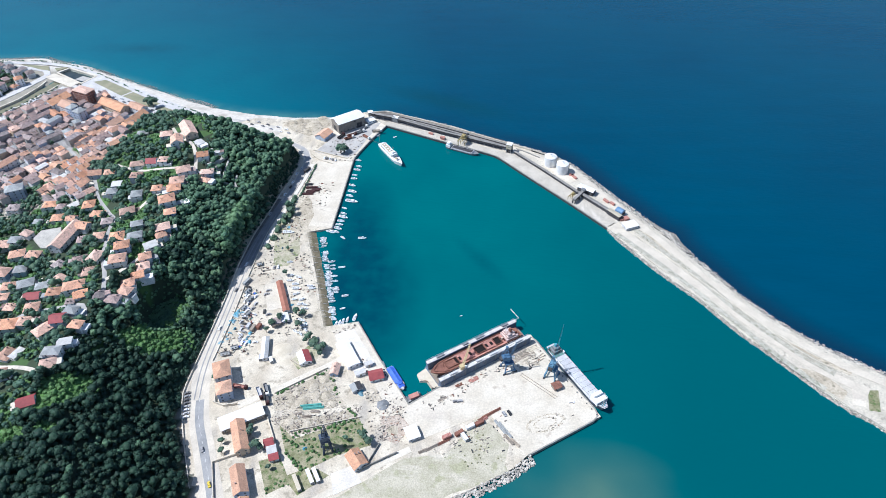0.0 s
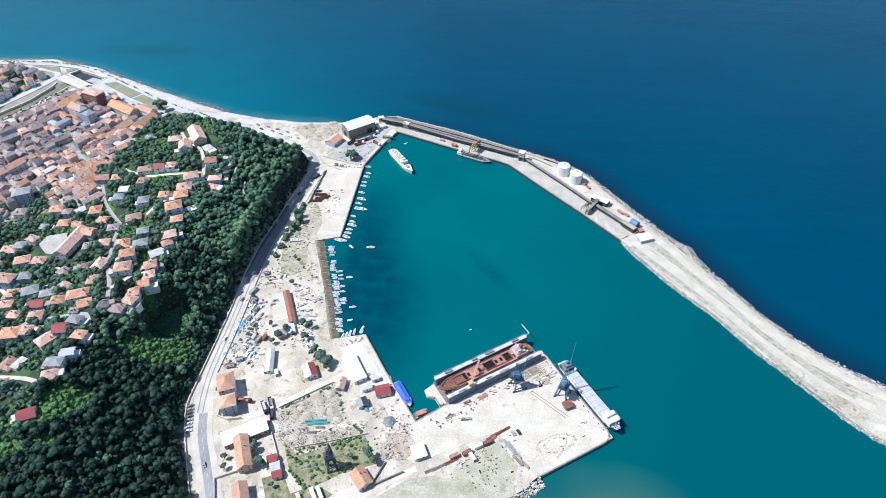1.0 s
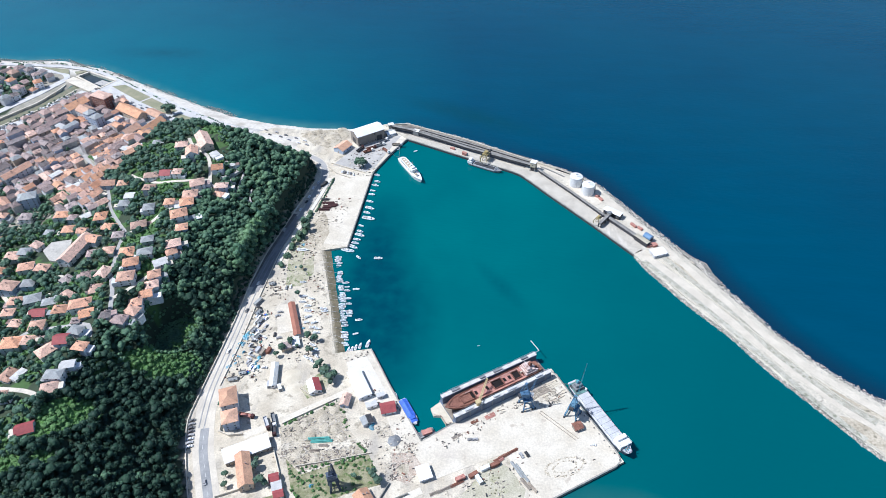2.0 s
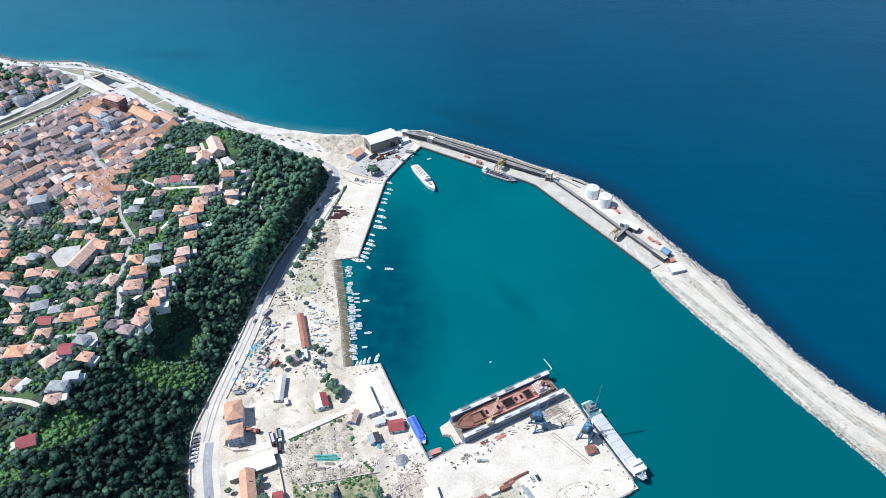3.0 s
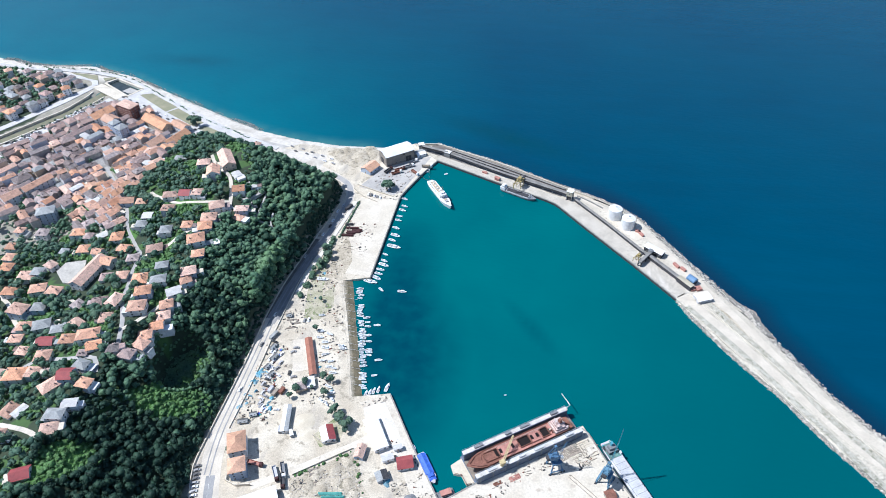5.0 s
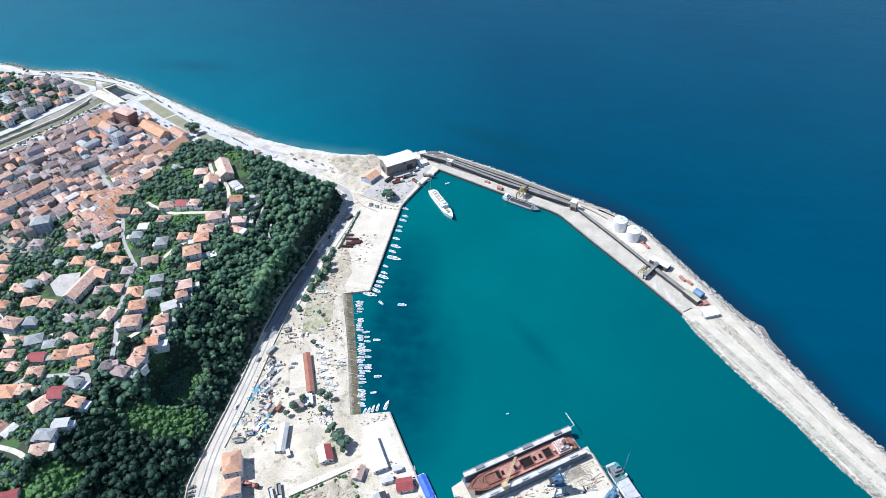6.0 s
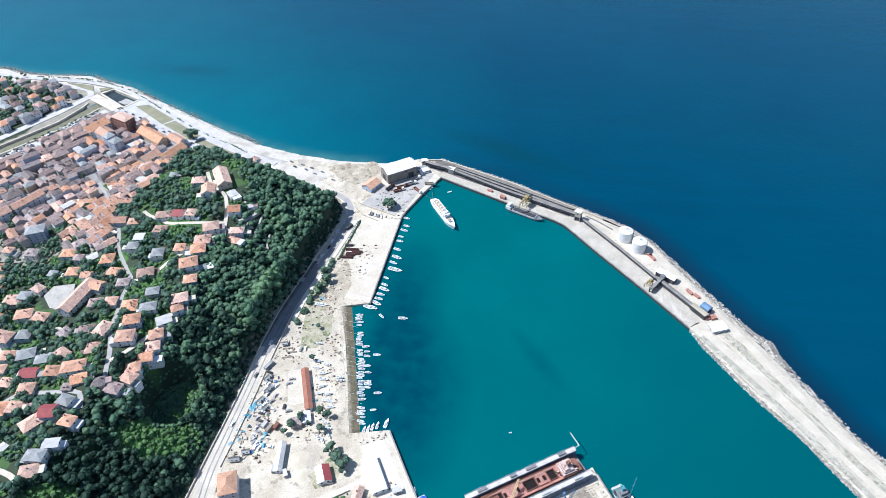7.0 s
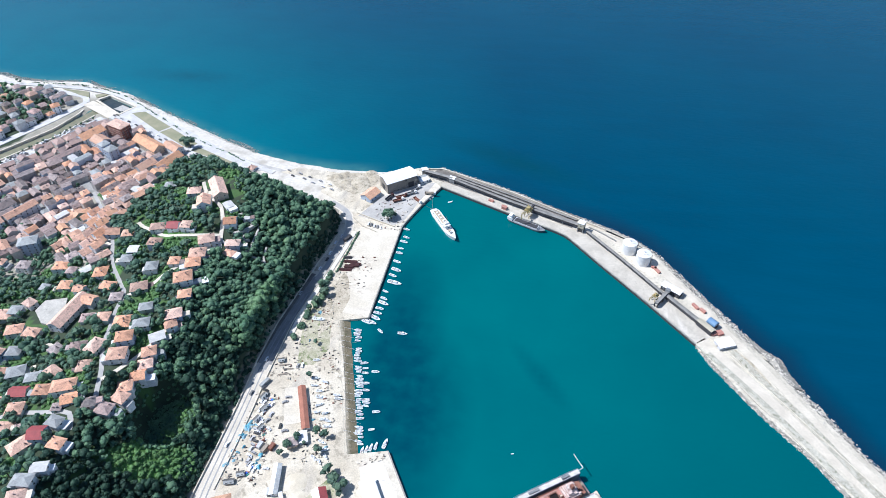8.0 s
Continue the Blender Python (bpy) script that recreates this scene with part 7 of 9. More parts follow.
bg = thing("barge", -9.5, 581.2, 0.0, -25, "grey-blue barge moored under the loader", "barge")
part("hull", Shape().hull(36, 7.4, -0.8, 2.0, 0.22, 0.1, 0.9, nose=0.15), STEEL, bg)
part("coaming", Shape().box(-12, 11, -3.0, 3.0, 2.0, 2.9), GREYPAINT, bg)
# Dark sheet over the coaming stands for shade in the barge's hold.
part("hold", Shape().box(-11.6, 10.6, -2.6, 2.6, 2.9, 2.96), DARK, bg, "dark sheet standing for the shade in the open hold")
part("wheelhouse", Shape().box(-18.5, -13.5, -2.8, 2.8, 2.0, 4.6).box(-17.5, -14.5, -2.2, 2.2, 4.6, 6.6), WHITEPAINT, bg)
part("foredeck", Shape().prism([(12, -3.3), (15, -2.4), (17, -0.6), (17, 0.6), (15, 2.4), (12, 3.3)], 2.0, 2.4), DARKBLUE, bg)
part("mast", Shape().tube((13.5, 0, 2.4), (13.5, 0, 8), 0.14), WHITEPAINT, bg)

wsh = thing("passenger_ship", -82.5, 570.5, 0.0, -56.5, "old white passenger ship moored stern-to", "ship")
part("hull", Shape().hull(47, 8.4, -0.9, 3.2, 0.34, 0.2, 1.5, nose=0.05), WHITEPAINT, wsh, "white hull")
part("bulwark", Shape().hull(47.2, 8.6, 2.9, 3.4, 0.34, 0.2, 1.5, flare=1.0, nose=0.05), WHITEPAINT, wsh)
DECKTAN = surf("bare_deck_planks", (0.49, 0.40, 0.30), (0.40, 0.33, 0.25), fine=0.5, coarse=2, grain=0.25)
sup = part("saloon", Shape().box(-17.5, 5.5, -3.1, 3.1, 3.3, 5.8), WHITEPAINT, wsh)
part("boat_deck", Shape().box(-17.0, 2.6, -2.3, 2.3, 5.8, 5.95), DECKTAN, sup, "tan boat deck")
part("deck_rim", Shape().box(-17.6, 3.2, -3.1, -2.35, 5.8, 6.3).box(-17.6, 3.2, 2.35, 3.1, 5.8, 6.3).box(-18.2, -17.1, -2.4, 2.4, 5.8, 6.3), WHITEPAINT, sup)
for k in range(4):
    part("skylight", Shape().box(-15 + 4.2 * k, -13.2 + 4.2 * k, -0.8, 0.8, 5.95, 6.7, 0.8), WHITEPAINT, sup)
part("bridge", Shape().box(2.8, 8.6, -2.8, 2.8, 5.8, 7.6).box(3.8, 6.6, -1.9, 1.9, 7.6, 8.9), WHITEPAINT, wsh)
part("funnel", Shape().cyl(0.6, 0, 6, 8.8, 0.8, 0.7, 12), WHITEPAINT, wsh)
part("mast", Shape().tube((5, 0, 8.9), (5, 0, 15), 0.12).tube((5, -1.4, 12.5), (5, 1.4, 12.5), 0.07), DECKTAN, wsh)
for k in range(8):
    part("window", Shape().box(-16 + 2.5 * k, -15 + 2.5 * k, -3.16, -3.1, 4.2, 5.2), GLASS, sup)
part("foredeck", Shape().prism([(9, -3.2), (15, -2.6), (20, -0.9), (20, 0.9), (15, 2.6), (9, 3.2)], 3.4, 3.9), WHITEPAINT, wsh)
part("anchor_winch", Shape().box(14, 15.6, -1.0, 1.0, 3.9, 4.7).tube((14.8, -1.6, 4.3), (14.8, 1.6, 4.3), 0.3, 8), STEEL, wsh)
part("fore_hatch", Shape().box(10, 12.4, -1.3, 1.3, 3.9, 4.5), DECKTAN, wsh)
for k, (qx, qy) in enumerate(((-107, 600), (-100, 612))):
    rope = thing("mooring_rope", -96, 590, 3.2, 0, "long mooring rope from ship to quay", "rope", "mooring ropes")
    part("rope", Shape().tube((0, 0, 0), ((qx + 96) / 2, (qy - 590) / 2, -1.6), 0.09, 4).tube(((qx + 96) / 2, (qy - 590) / 2, -1.6), (qx + 96, qy - 590, -0.8), 0.09, 4), WOOD, rope)

# ---- canal, promenade and seafront ----
CANALWATER = surf("canal_bed", (0.16, 0.17, 0.11), (0.24, 0.22, 0.15), rough=0.5, fine=0.8, coarse=6, grain=0.15)
BASINWATER = surf("basin_water", (0.030, 0.045, 0.050), (0.05, 0.06, 0.06), rough=0.2, fine=0.8, coarse=6, grain=0.1)
TOWNPAVE = surf("town_paving", (0.34, 0.33, 0.32), (0.24, 0.24, 0.23), fine=0.9, coarse=7, grain=0.2)
PAVING = surf("pale_paving", (0.58, 0.57, 0.56), (0.48, 0.47, 0.46), fine=0.9, coarse=8, grain=0.14, spots=((0.36, 0.35, 0.34), 2.5, 0.66))
flat = lambda z: (lambda x, y: z)
setting("canal_bed", ribbon([(-640, 490), (-556, 623), (-524, 674), (-506, 726)], 13.0, flat(0.5), 0.8), CANALWATER, "shallow green-brown canal", "canal")
setting("basin_bed", slab([(-517, 744), (-509, 756), (-466, 735), (-476, 718)], 0.2, 0.6), BASINWATER, "dark still water of the river basin", "water")
setting("canal_wall_1", ribbon([(-647, 494), (-563, 628), (-531, 679), (-521, 714), (-521, 722)], 1.6, flat(3.2), 3.5), CONCRETE, "pale concrete canal wall", "wall")
setting("canal_wall_2", ribbon([(-633, 486), (-549, 618), (-517, 668), (-501, 712)], 1.6, flat(3.2), 3.5), CONCRETE, "pale concrete canal wall", "wall")
setting("canal_road", ribbon([(-660, 504), (-574, 640), (-543, 698), (-527, 738)], 9.0, flat(2.75), 0.6), PAVING, "broad pale canal road", "road")
setting("canal_promenade", ribbon([(-625, 481), (-541, 613), (-508, 664), (-489, 708)], 11.0, flat(2.72), 0.6), PAVING, "pale paved canal promenade", "promenade")
setting("bridge_deck", slab([(-528, 733), (-521, 743), (-477, 720), (-483, 708)], 1.9, 2.95), CONCRETE, "white concrete bridge deck", "bridge")
for k, e in enumerate(([(-518, 745), (-476, 718)], [(-517, 746), (-508, 758)], [(-508, 758), (-464, 737)], [(-464, 737), (-475, 717)])):
    setting("basin_wall_%d" % (k + 1), ribbon(e, 2.6, flat(3.1), 3.2), CONCRETE, "pale concrete basin wall", "wall")
setting("seafront_road", ribbon([(-700, 782), (-640, 772), (-587, 772), (-545, 770), (-510, 763), (-490, 756), (-455, 734), (-409, 708), (-363, 680), (-321, 655), (-262, 629)], 5.5, flat(2.85), 0.6), PAVING, "pale seafront promenade", "promenade")
setting("inner_street", ribbon([(-527, 738), (-535, 752), (-575, 760)], 7.0, flat(2.8), 0.6), PAVING, "pale street", "road")
setting("town_street", ribbon([(-484, 714), (-451, 699), (-406, 676), (-364, 653), (-335, 642), (-300, 632)], 8.0, flat(2.8), 0.6), PAVING, "pale seafront street", "road")
for k, pts in enumerate(([(-462, 722), (-448, 727), (-404, 699), (-413, 688)], [(-402, 697), (-360, 670), (-368, 661), (-411, 687)], [(-575, 767), (-538, 763), (-530, 750), (-545, 754)], [(-527, 757), (-512, 762), (-513, 757), (-521, 750)], [(-356, 664), (-310, 642), (-312, 637), (-362, 657)])):
    setting("lawn_%d" % (k + 1), slab(pts, 1.8, 2.82), LAWN, "parched seafront lawn", "lawn")
setting("town_paving", slab([(-640, 470), (-545, 612), (-486, 708), (-440, 690), (-400, 668), (-372, 640), (-395, 560), (-440, 500), (-500, 470)], 1.2, 2.62), TOWNPAVE, "grey paving of the old town", "pavement")

setting("seafront_paving", slab([(-474, 716), (-464, 739), (-455, 737), (-409, 711), (-363, 683), (-321, 658), (-262, 632), (-300, 629), (-364, 649), (-406, 671), (-451, 694)], 1.8, 2.72), PAVING, "pale paving between seafront and street", "pavement")
setting("basin_sand", slab([(-490, 732), (-484, 741), (-470, 734.5), (-478, 727)], 0.3, 0.8), APRON, "pale sand bank in the river basin", "sand")
apt = thing("brick_apartment_block", -448, 675.5, 2.6, -22, "five-storey red brick apartment block with tiled roof", "apartments")
part("wall", Shape().box(-11, 11, -6.2, 6.2, -0.5, 14.5), BRICKWALL, apt)
part("roof", Shape().hip(-11, 11, -6.2, 6.2, 14.5, 2.0, 0.6), TILE, apt)
for fl in range(5):
    part("floor_band", Shape().box(-11.15, 11.15, -6.35, 6.35, 2.75 * fl + 2.55, 2.75 * fl + 2.75), CREAM, apt)
    for k in range(6):
        part("window", WINDOW, FRAME, apt, "", pose(-9.2 + 3.7 * k, -6.2, 0.8 + 2.75 * fl))
    for k in range(3):
        part("window", WINDOW, FRAME, apt, "", pose(11, -4 + 4 * k, 0.8 + 2.75 * fl, 0, 0, 90))
house(-474, 663, 26, 15, 64, 6, 0, 3, "town blocks", 2.6, "town_house", "house", "large three-storey block with broad orange roof", base=0.5)
house(-457, 652, 17, 14, -28, 6, 0, 3, "town blocks", 2.6, "town_house", "house", "three-storey white block with orange roof", base=0.5)
house(-446, 641, 9, 9, -28, 4, 1, 4, "town blocks", 2.6, "town_house", "house", "four-storey bluish town block with grey roof", base=0.5)
house(-434, 633, 11, 10, -28, 4, 1, 4, "town blocks", 2.6, "town_house", "house", "four-storey bluish town block with grey roof", base=0.5)
house(-482, 627, 35, 8, 59, 2, 0, 2, "town blocks", 2.6, "town_house", "house", "long row of houses under one brown roof", base=0.5)
house(-467, 531.5, 29, 10, 64, 1, 0, 3, "town blocks", 2.6, "town_house", "house", "long three-storey white block with orange-brown roof", base=0.5)
house(-480, 510, 16, 12, 58, 1, 0, 3, "town blocks", 2.6, "town_house", "house", "three-storey white block with weathered orange roof", base=0.5)
house(-430, 489, 15, 11, 26, 4, 1, 4, "town blocks", 2.6, "town_house", "house", "four-storey bluish block with grey roof terrace", base=0.5)
house(-486, 537, 15, 12, 60, 2, 0, 3, "town blocks", 2.6, "town_house", "house", "three-storey white block with brown roof", base=0.5)
house(-485, 611, 15, 10, 52, 2, 2, 2, "town blocks", 2.6, "town_house", "house", "broad town house with brown hip roof", base=0.5)
house(-406.5, 657, 39, 14, -30, 6, 2, 2, "town blocks", 2.6, "market_hall", "hall", "long hall with orange tiled gable roof", base=0.5)
house(-371, 628, 29, 13, 68, 6, 0, 2, "town blocks", 2.6, "market_hall", "hall", "long hall with orange tiled gable roof", base=0.5)
house(-390.5, 618.5, 19, 12, 66, 6, 0, 2, "town blocks", 2.6, "market_hall", "hall", "long hall with orange tiled gable roof", base=0.5)
house(-378, 653.5, 21, 11, -29, 6, 0, 2, "town blocks", 2.6, "town_house", "house", "two-storey house with orange hip roof", base=0.5)

# quarter beyond the canal
WEST_QUARTER = [(-760, 620), (-640, 560), (-585, 652), (-553, 704), (-548, 742), (-590, 758), (-700, 768), (-800, 760)]
wrng = random.Random(21)
near = [(-564, 699), (-566, 675), (-595, 703), (-592, 736), (-560, 732), (-546, 735), (-576, 744), (-591, 748), (-609, 755), (-587, 757), (-548, 714), (-583, 716), (-606, 710), (-586, 693), (-562, 685), (-582, 668), (-580, 655), (-629, 737), (-551, 705), (-609, 743), (-580, 680), (-618, 711), (-625, 755), (-572, 722), (-600, 690)]
spots = near + scatter(3000, (-760, -545, 560, 768), 12.0, lambda x, y: inside(x, y, WEST_QUARTER) and off_line(x, y, CANAL) > 19 and all(math.hypot(x - a, y - b) > 11.5 for a, b in near), wrng)
spots = spots[:100]
for i, (x, y) in enumerate(spots):
    k = wrng.random()
    house(x, y, wrng.uniform(8, 12), wrng.uniform(7.5, 10), 57 + wrng.choice((0, 90)) + wrng.uniform(-15, 15), 0 if k < 0.35 else 2 if k < 0.8 else 4, wrng.choice((0, 0, 0, 2)), wrng.choice((1, 2, 2, 3)), "houses beyond the canal", 2.2, "quarter_house", wins=(i < 22 and i % 2 == 0), base=0.5)
west_trees = scatter(5000, (-760, -545, 560, 768), 5.2, lambda x, y: inside(x, y, WEST_QUARTER) and all(math.hypot(x - a, y - b) > 6.6 for a, b in spots) and off_line(x, y, CANAL) > 19, wrng)
stuff_of("quarter_trees", [(x, y, 1.6) for x, y in west_trees], SMALL, LEAFDARK, "dark green trees between the far houses", "trees", wrng, 0.75, 1.2)
for x, y, k, sz in ((-364, 662, 3, 1.45), (-371, 665, 1, 1.3), (-640, 776, 0, 0.7), (-634, 774, 2, 0.7)):
    tree(x, y, 2.2, k, sz, 40 * k, "broad dark tree on the seafront", "seafront trees")
for i in range(16):
    t = i / 15
    tree(-545 + 48 * t + wrng.uniform(-3, 3), 612 + 92 * t + wrng.uniform(-3, 3), 2.5, 5, wrng.uniform(0.5, 0.8), 50 * i, "small round tree on the canal promenade", "canal trees")
setting("beach_track", ribbon([(x, ramp_of(COAST, x) - 20) for x in range(-440, -205, 12)], 5.0, lambda x, y: hill(x, y) + 0.15, 0.4), APRON, "worn grey-brown track along the beach", "track")
low = []
HEDGELINE = [(-620, 776), (-560, 777), (-520, 769), (-480, 752), (-445, 728.8), (-405, 702.6), (-371.5, 681), (-338, 663), (-318, 655), (-297, 642)]
for (x0, y0), (x1, y1) in zip(HEDGELINE, HEDGELINE[1:]):
    n = int(math.hypot(x1 - x0, y1 - y0) / 1.5)
    for i in range(n):
        x, y = x0 + (x1 - x0) * i / n, y0 + (y1 - y0) * i / n
        if noise.noise((x * 0.09, y * 0.09, 2.0)) > -0.12:
            low.append((x + wrng.uniform(-0.7, 0.7), y + 1.6 + wrng.uniform(-0.7, 0.7), 2.3))
stuff_of("seafront_hedge", low, BUSH, LEAFDARK, "row of low dark bushes along the promenade", "bushes", wrng, 0.35, 0.7)

# ---- boats ----
brng = random.Random(33)


def boat_meshes(L, B, kind):
    hull = Shape().hull(L, B, -0.35, 0.75, 0.42, 0.1, 0.35, nose=0.06).mesh("hull", BOATHULL)
    n = Shape().prism([(-L * 0.46, -B * 0.33), (L * 0.18, -B * 0.38), (L * 0.36, -B * 0.18), (L * 0.40, 0), (L * 0.36, B * 0.18), (L * 0.18, B * 0.38), (-L * 0.46, B * 0.33)], 0.74, 0.80).mesh("well", BOATIN)
    cab = None
    if kind:
        cab = Shape().box(-L * 0.08, L * 0.2, -B * 0.27, B * 0.27, 0.75, 1.7 + 0.25 * (kind - 1), 0.85).mesh("cabin", BOATHULL)
    seat = Shape().box(-L * 0.34, -L * 0.28, -B * 0.33, B * 0.33, 0.8, 0.9).box(-L * 0.2, -L * 0.14, -B * 0.33, B * 0.33, 0.8, 0.9).mesh("thwart", WOOD)
    eng = Shape().box(-L * 0.5 - 0.4, -L * 0.5, -0.22, 0.22, 0.1, 1.0).mesh("outboard_motor", DARK)
    return hull, n, cab, seat, eng


BOATS = [boat_meshes(5.0, 1.8, 0), boat_meshes(5.8, 2.0, 1), boat_meshes(6.6, 2.2, 1), boat_meshes(4.3, 1.6, 0), boat_meshes(8.6, 2.9, 2), boat_meshes(11.5, 3.6, 2)]


def boat(x, y, turn, k, group, z=0.0, label="", roll=0.0, size=0.88):
    hull, well, cab, seat, eng = BOATS[k]
    words = ("small open white rowing boat", "small white motor boat with a low cabin", "white cabin fishing boat", "little open white skiff", "white fishing boat with wheelhouse", "larger white fishing boat with wheelhouse")
    ob = thing("boat", x, y, z, turn, label or words[k] + (" afloat" if z < 1 else " laid up ashore"), "boat", group, roll=roll)
    ob.scale = (size, size, size)
    h = part("hull", hull, BOATHULL, ob)
    part("well", well, BOATIN, h)
    if cab:
        part("cabin", cab, BOATHULL, ob)
    part("thwart", seat, WOOD, ob)
    if k in (1, 3):
        part("outboard_motor", eng, DARK, ob)
    return ob


for i in range(40):
    t = (i + brng.uniform(-0.25, 0.25)) / 39
    if 0.11 < t < 0.16 or 0.31 < t < 0.34 or 0.80 < t < 0.86:
        continue
    x, y = -129.5 + 25.5 * t + brng.uniform(-0.8, 0.8), 440 - 96 * t
    boat(x, y, brng.choice((0, 180)) + 5 + brng.uniform(-9, 9), brng.choice((0, 1, 1, 2, 2, 3)), "boats along the beach")
for i in range(9):
    t = brng.uniform(0.3, 0.7)
    boat(-125.0 + 25.5 * t + brng.uniform(0, 1), 440 - 96 * t, 5 + brng.uniform(-15, 15), brng.choice((0, 1, 2)), "boats along the beach")
QUAYBOATS = [(-115, 562, 1), (-113, 551, 1), (-114, 545, 2), (-115, 536, 0), (-115, 530, 1), (-115, 519, 2), (-113.5, 509, 4), (-115, 502, 2), (-112, 494, 5), (-117, 483, 0),
             (-116.5, 475, 1), (-116, 470, 4), (-117.5, 464, 2), (-118, 459, 2), (-119, 454, 4), (-120, 449, 2), (-103, 609, 1), (-101.5, 612, 1), (-124, 449, 4)]
for i, (x, y, k) in enumerate(QUAYBOATS):
    boat(x, y, -18 + brng.uniform(-8, 8), k, "boats along the quay", size=1.1)
for x, y, k, a in ((-112, 441, 2, -40), (-95, 441, 4, 0), (-107, 403, 2, 5), (-99, 370, 2, 10), (-99, 356, 0, 15), (-88, 347, 4, 80), (-93.5, 344.5, 2, 85), (-96.5, 343, 2, 85), (-99, 341, 2, 85), (-101.5, 340, 2, 85), (-82, 607, 0, 30), (-6, 351, 3, 20), (-61, 302, 2, -60)):
    boat(x, y, a, k, "boats at moorings", size=0.5 if k == 3 else 0.88)
for x, y, k, a in ((-147, 390, 2, 15), (-140, 388, 2, -15), (-141, 380, 2, 5), (-139, 375, 4, 0), (-138, 369, 2, 30), (-138, 363, 0, 20), (-132, 363, 1, 25), (-132, 358, 2, 10), (-128.5, 357, 0, -5), (-128, 353, 2, 5), (-128, 378, 2, 0),
                   (-126.5, 375.5, 2, 5), (-128, 341, 2, -20), (-126, 327, 1, -50), (-125, 336, 2, 15), (-130, 329, 1, -40), (-123, 331, 1, -45), (-161, 445, 5, 0), (-151, 406, 1, 10), (-146, 384, 1, 5)):
    boat(x, y, a, k, "boats laid up ashore", 2.45, roll=6)
for i in range(16):
    t = (i + 0.2 + 0.6 * brng.random()) / 16
    y = 441 - 98 * t + brng.uniform(-0.8, 0.8)
    q = (446 - y) / 112
    x, xw = -145 + 35 * q, -134 + 32.5 * q
    ob = thing("mooring_line", x, y, 2.0, brng.uniform(-3, 3), "pale mooring line staked across the wet beach", "rope", "beach mooring lines")
    part("line", Shape().tube((-brng.uniform(0.2, 2.5), 0, 0.2), (1.2, 0, 0.12), 0.06, 4).tube((1.2, 0, 0.12), (xw - x + 1.5, 0.3, -2.0), 0.06, 4), WHITEPAINT, ob)
    part("stake", Shape().tube((-0.6, 0, -0.3), (-0.6, 0, 0.7), 0.08, 5), WOOD, ob)

# ---- vehicles ----
CARBODY = Shape().box(-2.1, 2.1, -0.86, 0.86, 0.3, 0.85).box(-1.3, 1.1, -0.78, 0.78, 0.85, 1.42, 0.8).mesh("body", CARPAINT)
CARGLASS = Shape().box(-1.22, 1.0, -0.80, 0.80, 0.9, 1.28, 0.86).mesh("glasshouse", GLASS)
WHEEL = Shape().tube((0, -0.1, 0), (0, 0.1, 0), 0.32, 10).mesh("wheel", TYRE)


def car(x, y, turn, group, z=2.1, wheels=False, body=None, label="parked car with glossy paint"):
    ob = thing("car", x, y, z, turn, label, "car", group)
    part("body", CARBODY if body is None else body, CARPAINT, ob)
    part("glasshouse", CARGLASS, GLASS, ob)
    if wheels:
        for a in (-1.3, 1.3):
            for b in (-0.82, 0.82):
                part("wheel", WHEEL, TYRE, ob, "", pose(a, b, 0.32))
    return ob


for i in range(8):
    car(-193.5 + 0.75 * i, 271 - 2.75 * i, 22 + brng.uniform(-4, 4), "cars parked beside the coast road", wheels=True)
car(-169.5, 228, -64, "cars on the road", 2.18, True)
TAXIBODY = Shape().box(-2.1, 2.1, -0.86, 0.86, 0.3, 0.85).box(-1.3, 1.1, -0.78, 0.78, 0.85, 1.42, 0.8).mesh("body", TAXI)
car(-157.5, 204, -64, "cars on the road", 2.18, True, TAXIBODY, "bright yellow taxi on the coast road")
for x, y in ((-189, 331), (-188, 372), (-187, 402), (-183, 470), (-176, 500), (-174, 512), (-173, 520), (-170, 543), (-172, 534)):
    car(x + brng.uniform(-1, 1), y, 80, "cars on the road", 2.18)
for i in range(110):
    t = brng.uniform(0, 1)
    car(-548 + 50 * t + brng.uniform(-5, 9), 605 + 92 * t + brng.uniform(-5, 5), 57 + brng.choice((0, 90)), "cars parked by the canal", 2.76)
for i in range(26):
    t = i / 26
    x = -478 + 150 * t
    car(x, ramp_of([(-484, 714), (-451, 699), (-406, 676), (-364, 653), (-335, 642), (-300, 632)], x) + 2.2 * (-1) ** i, -27, "cars parked on the seafront", 2.82)


for i in range(10):
    t = i / 9
    car(-196 - 50 * t + brng.uniform(-4, 4), 611 + 21 * t + (3.2 if i % 2 else -2.5) + brng.uniform(-1, 1), -26 + brng.uniform(-6, 6), "cars parked by the beach road", 2.1, label="car parked on the beach road")


def truck(x, y, turn, bed, group="lorries"):
    ob = thing("lorry", x, y, 2.1, turn, "lorry with a long flat load bed", "lorry", group)
    part("cab", Shape().box(3.4, 5.4, -1.2, 1.2, 0.6, 3.0).box(3.7, 5.2, -1.1, 1.1, 3.0, 3.2), WHITEPAINT if turn % 2 else MAROON, ob)
    part("load_bed", Shape().box(-5.2, 3.2, -1.25, 1.25, 1.0, 1.3).box(-5.2, 3.2, -1.25, -1.15, 1.3, 2.3).box(-5.2, 3.2, 1.15, 1.25, 1.3, 2.3).box(-5.2, -5.1, -1.25, 1.25, 1.3, 2.3), bed, ob)
    for a in (-4.2, -3.0, 4.3):
        for b in (-1.1, 1.1):
            part("wheel", WHEEL, TYRE, ob, "", pose(a, b, 0.5) @ Matrix.Diagonal((1.5, 1.5, 1.5, 1)))
    return ob


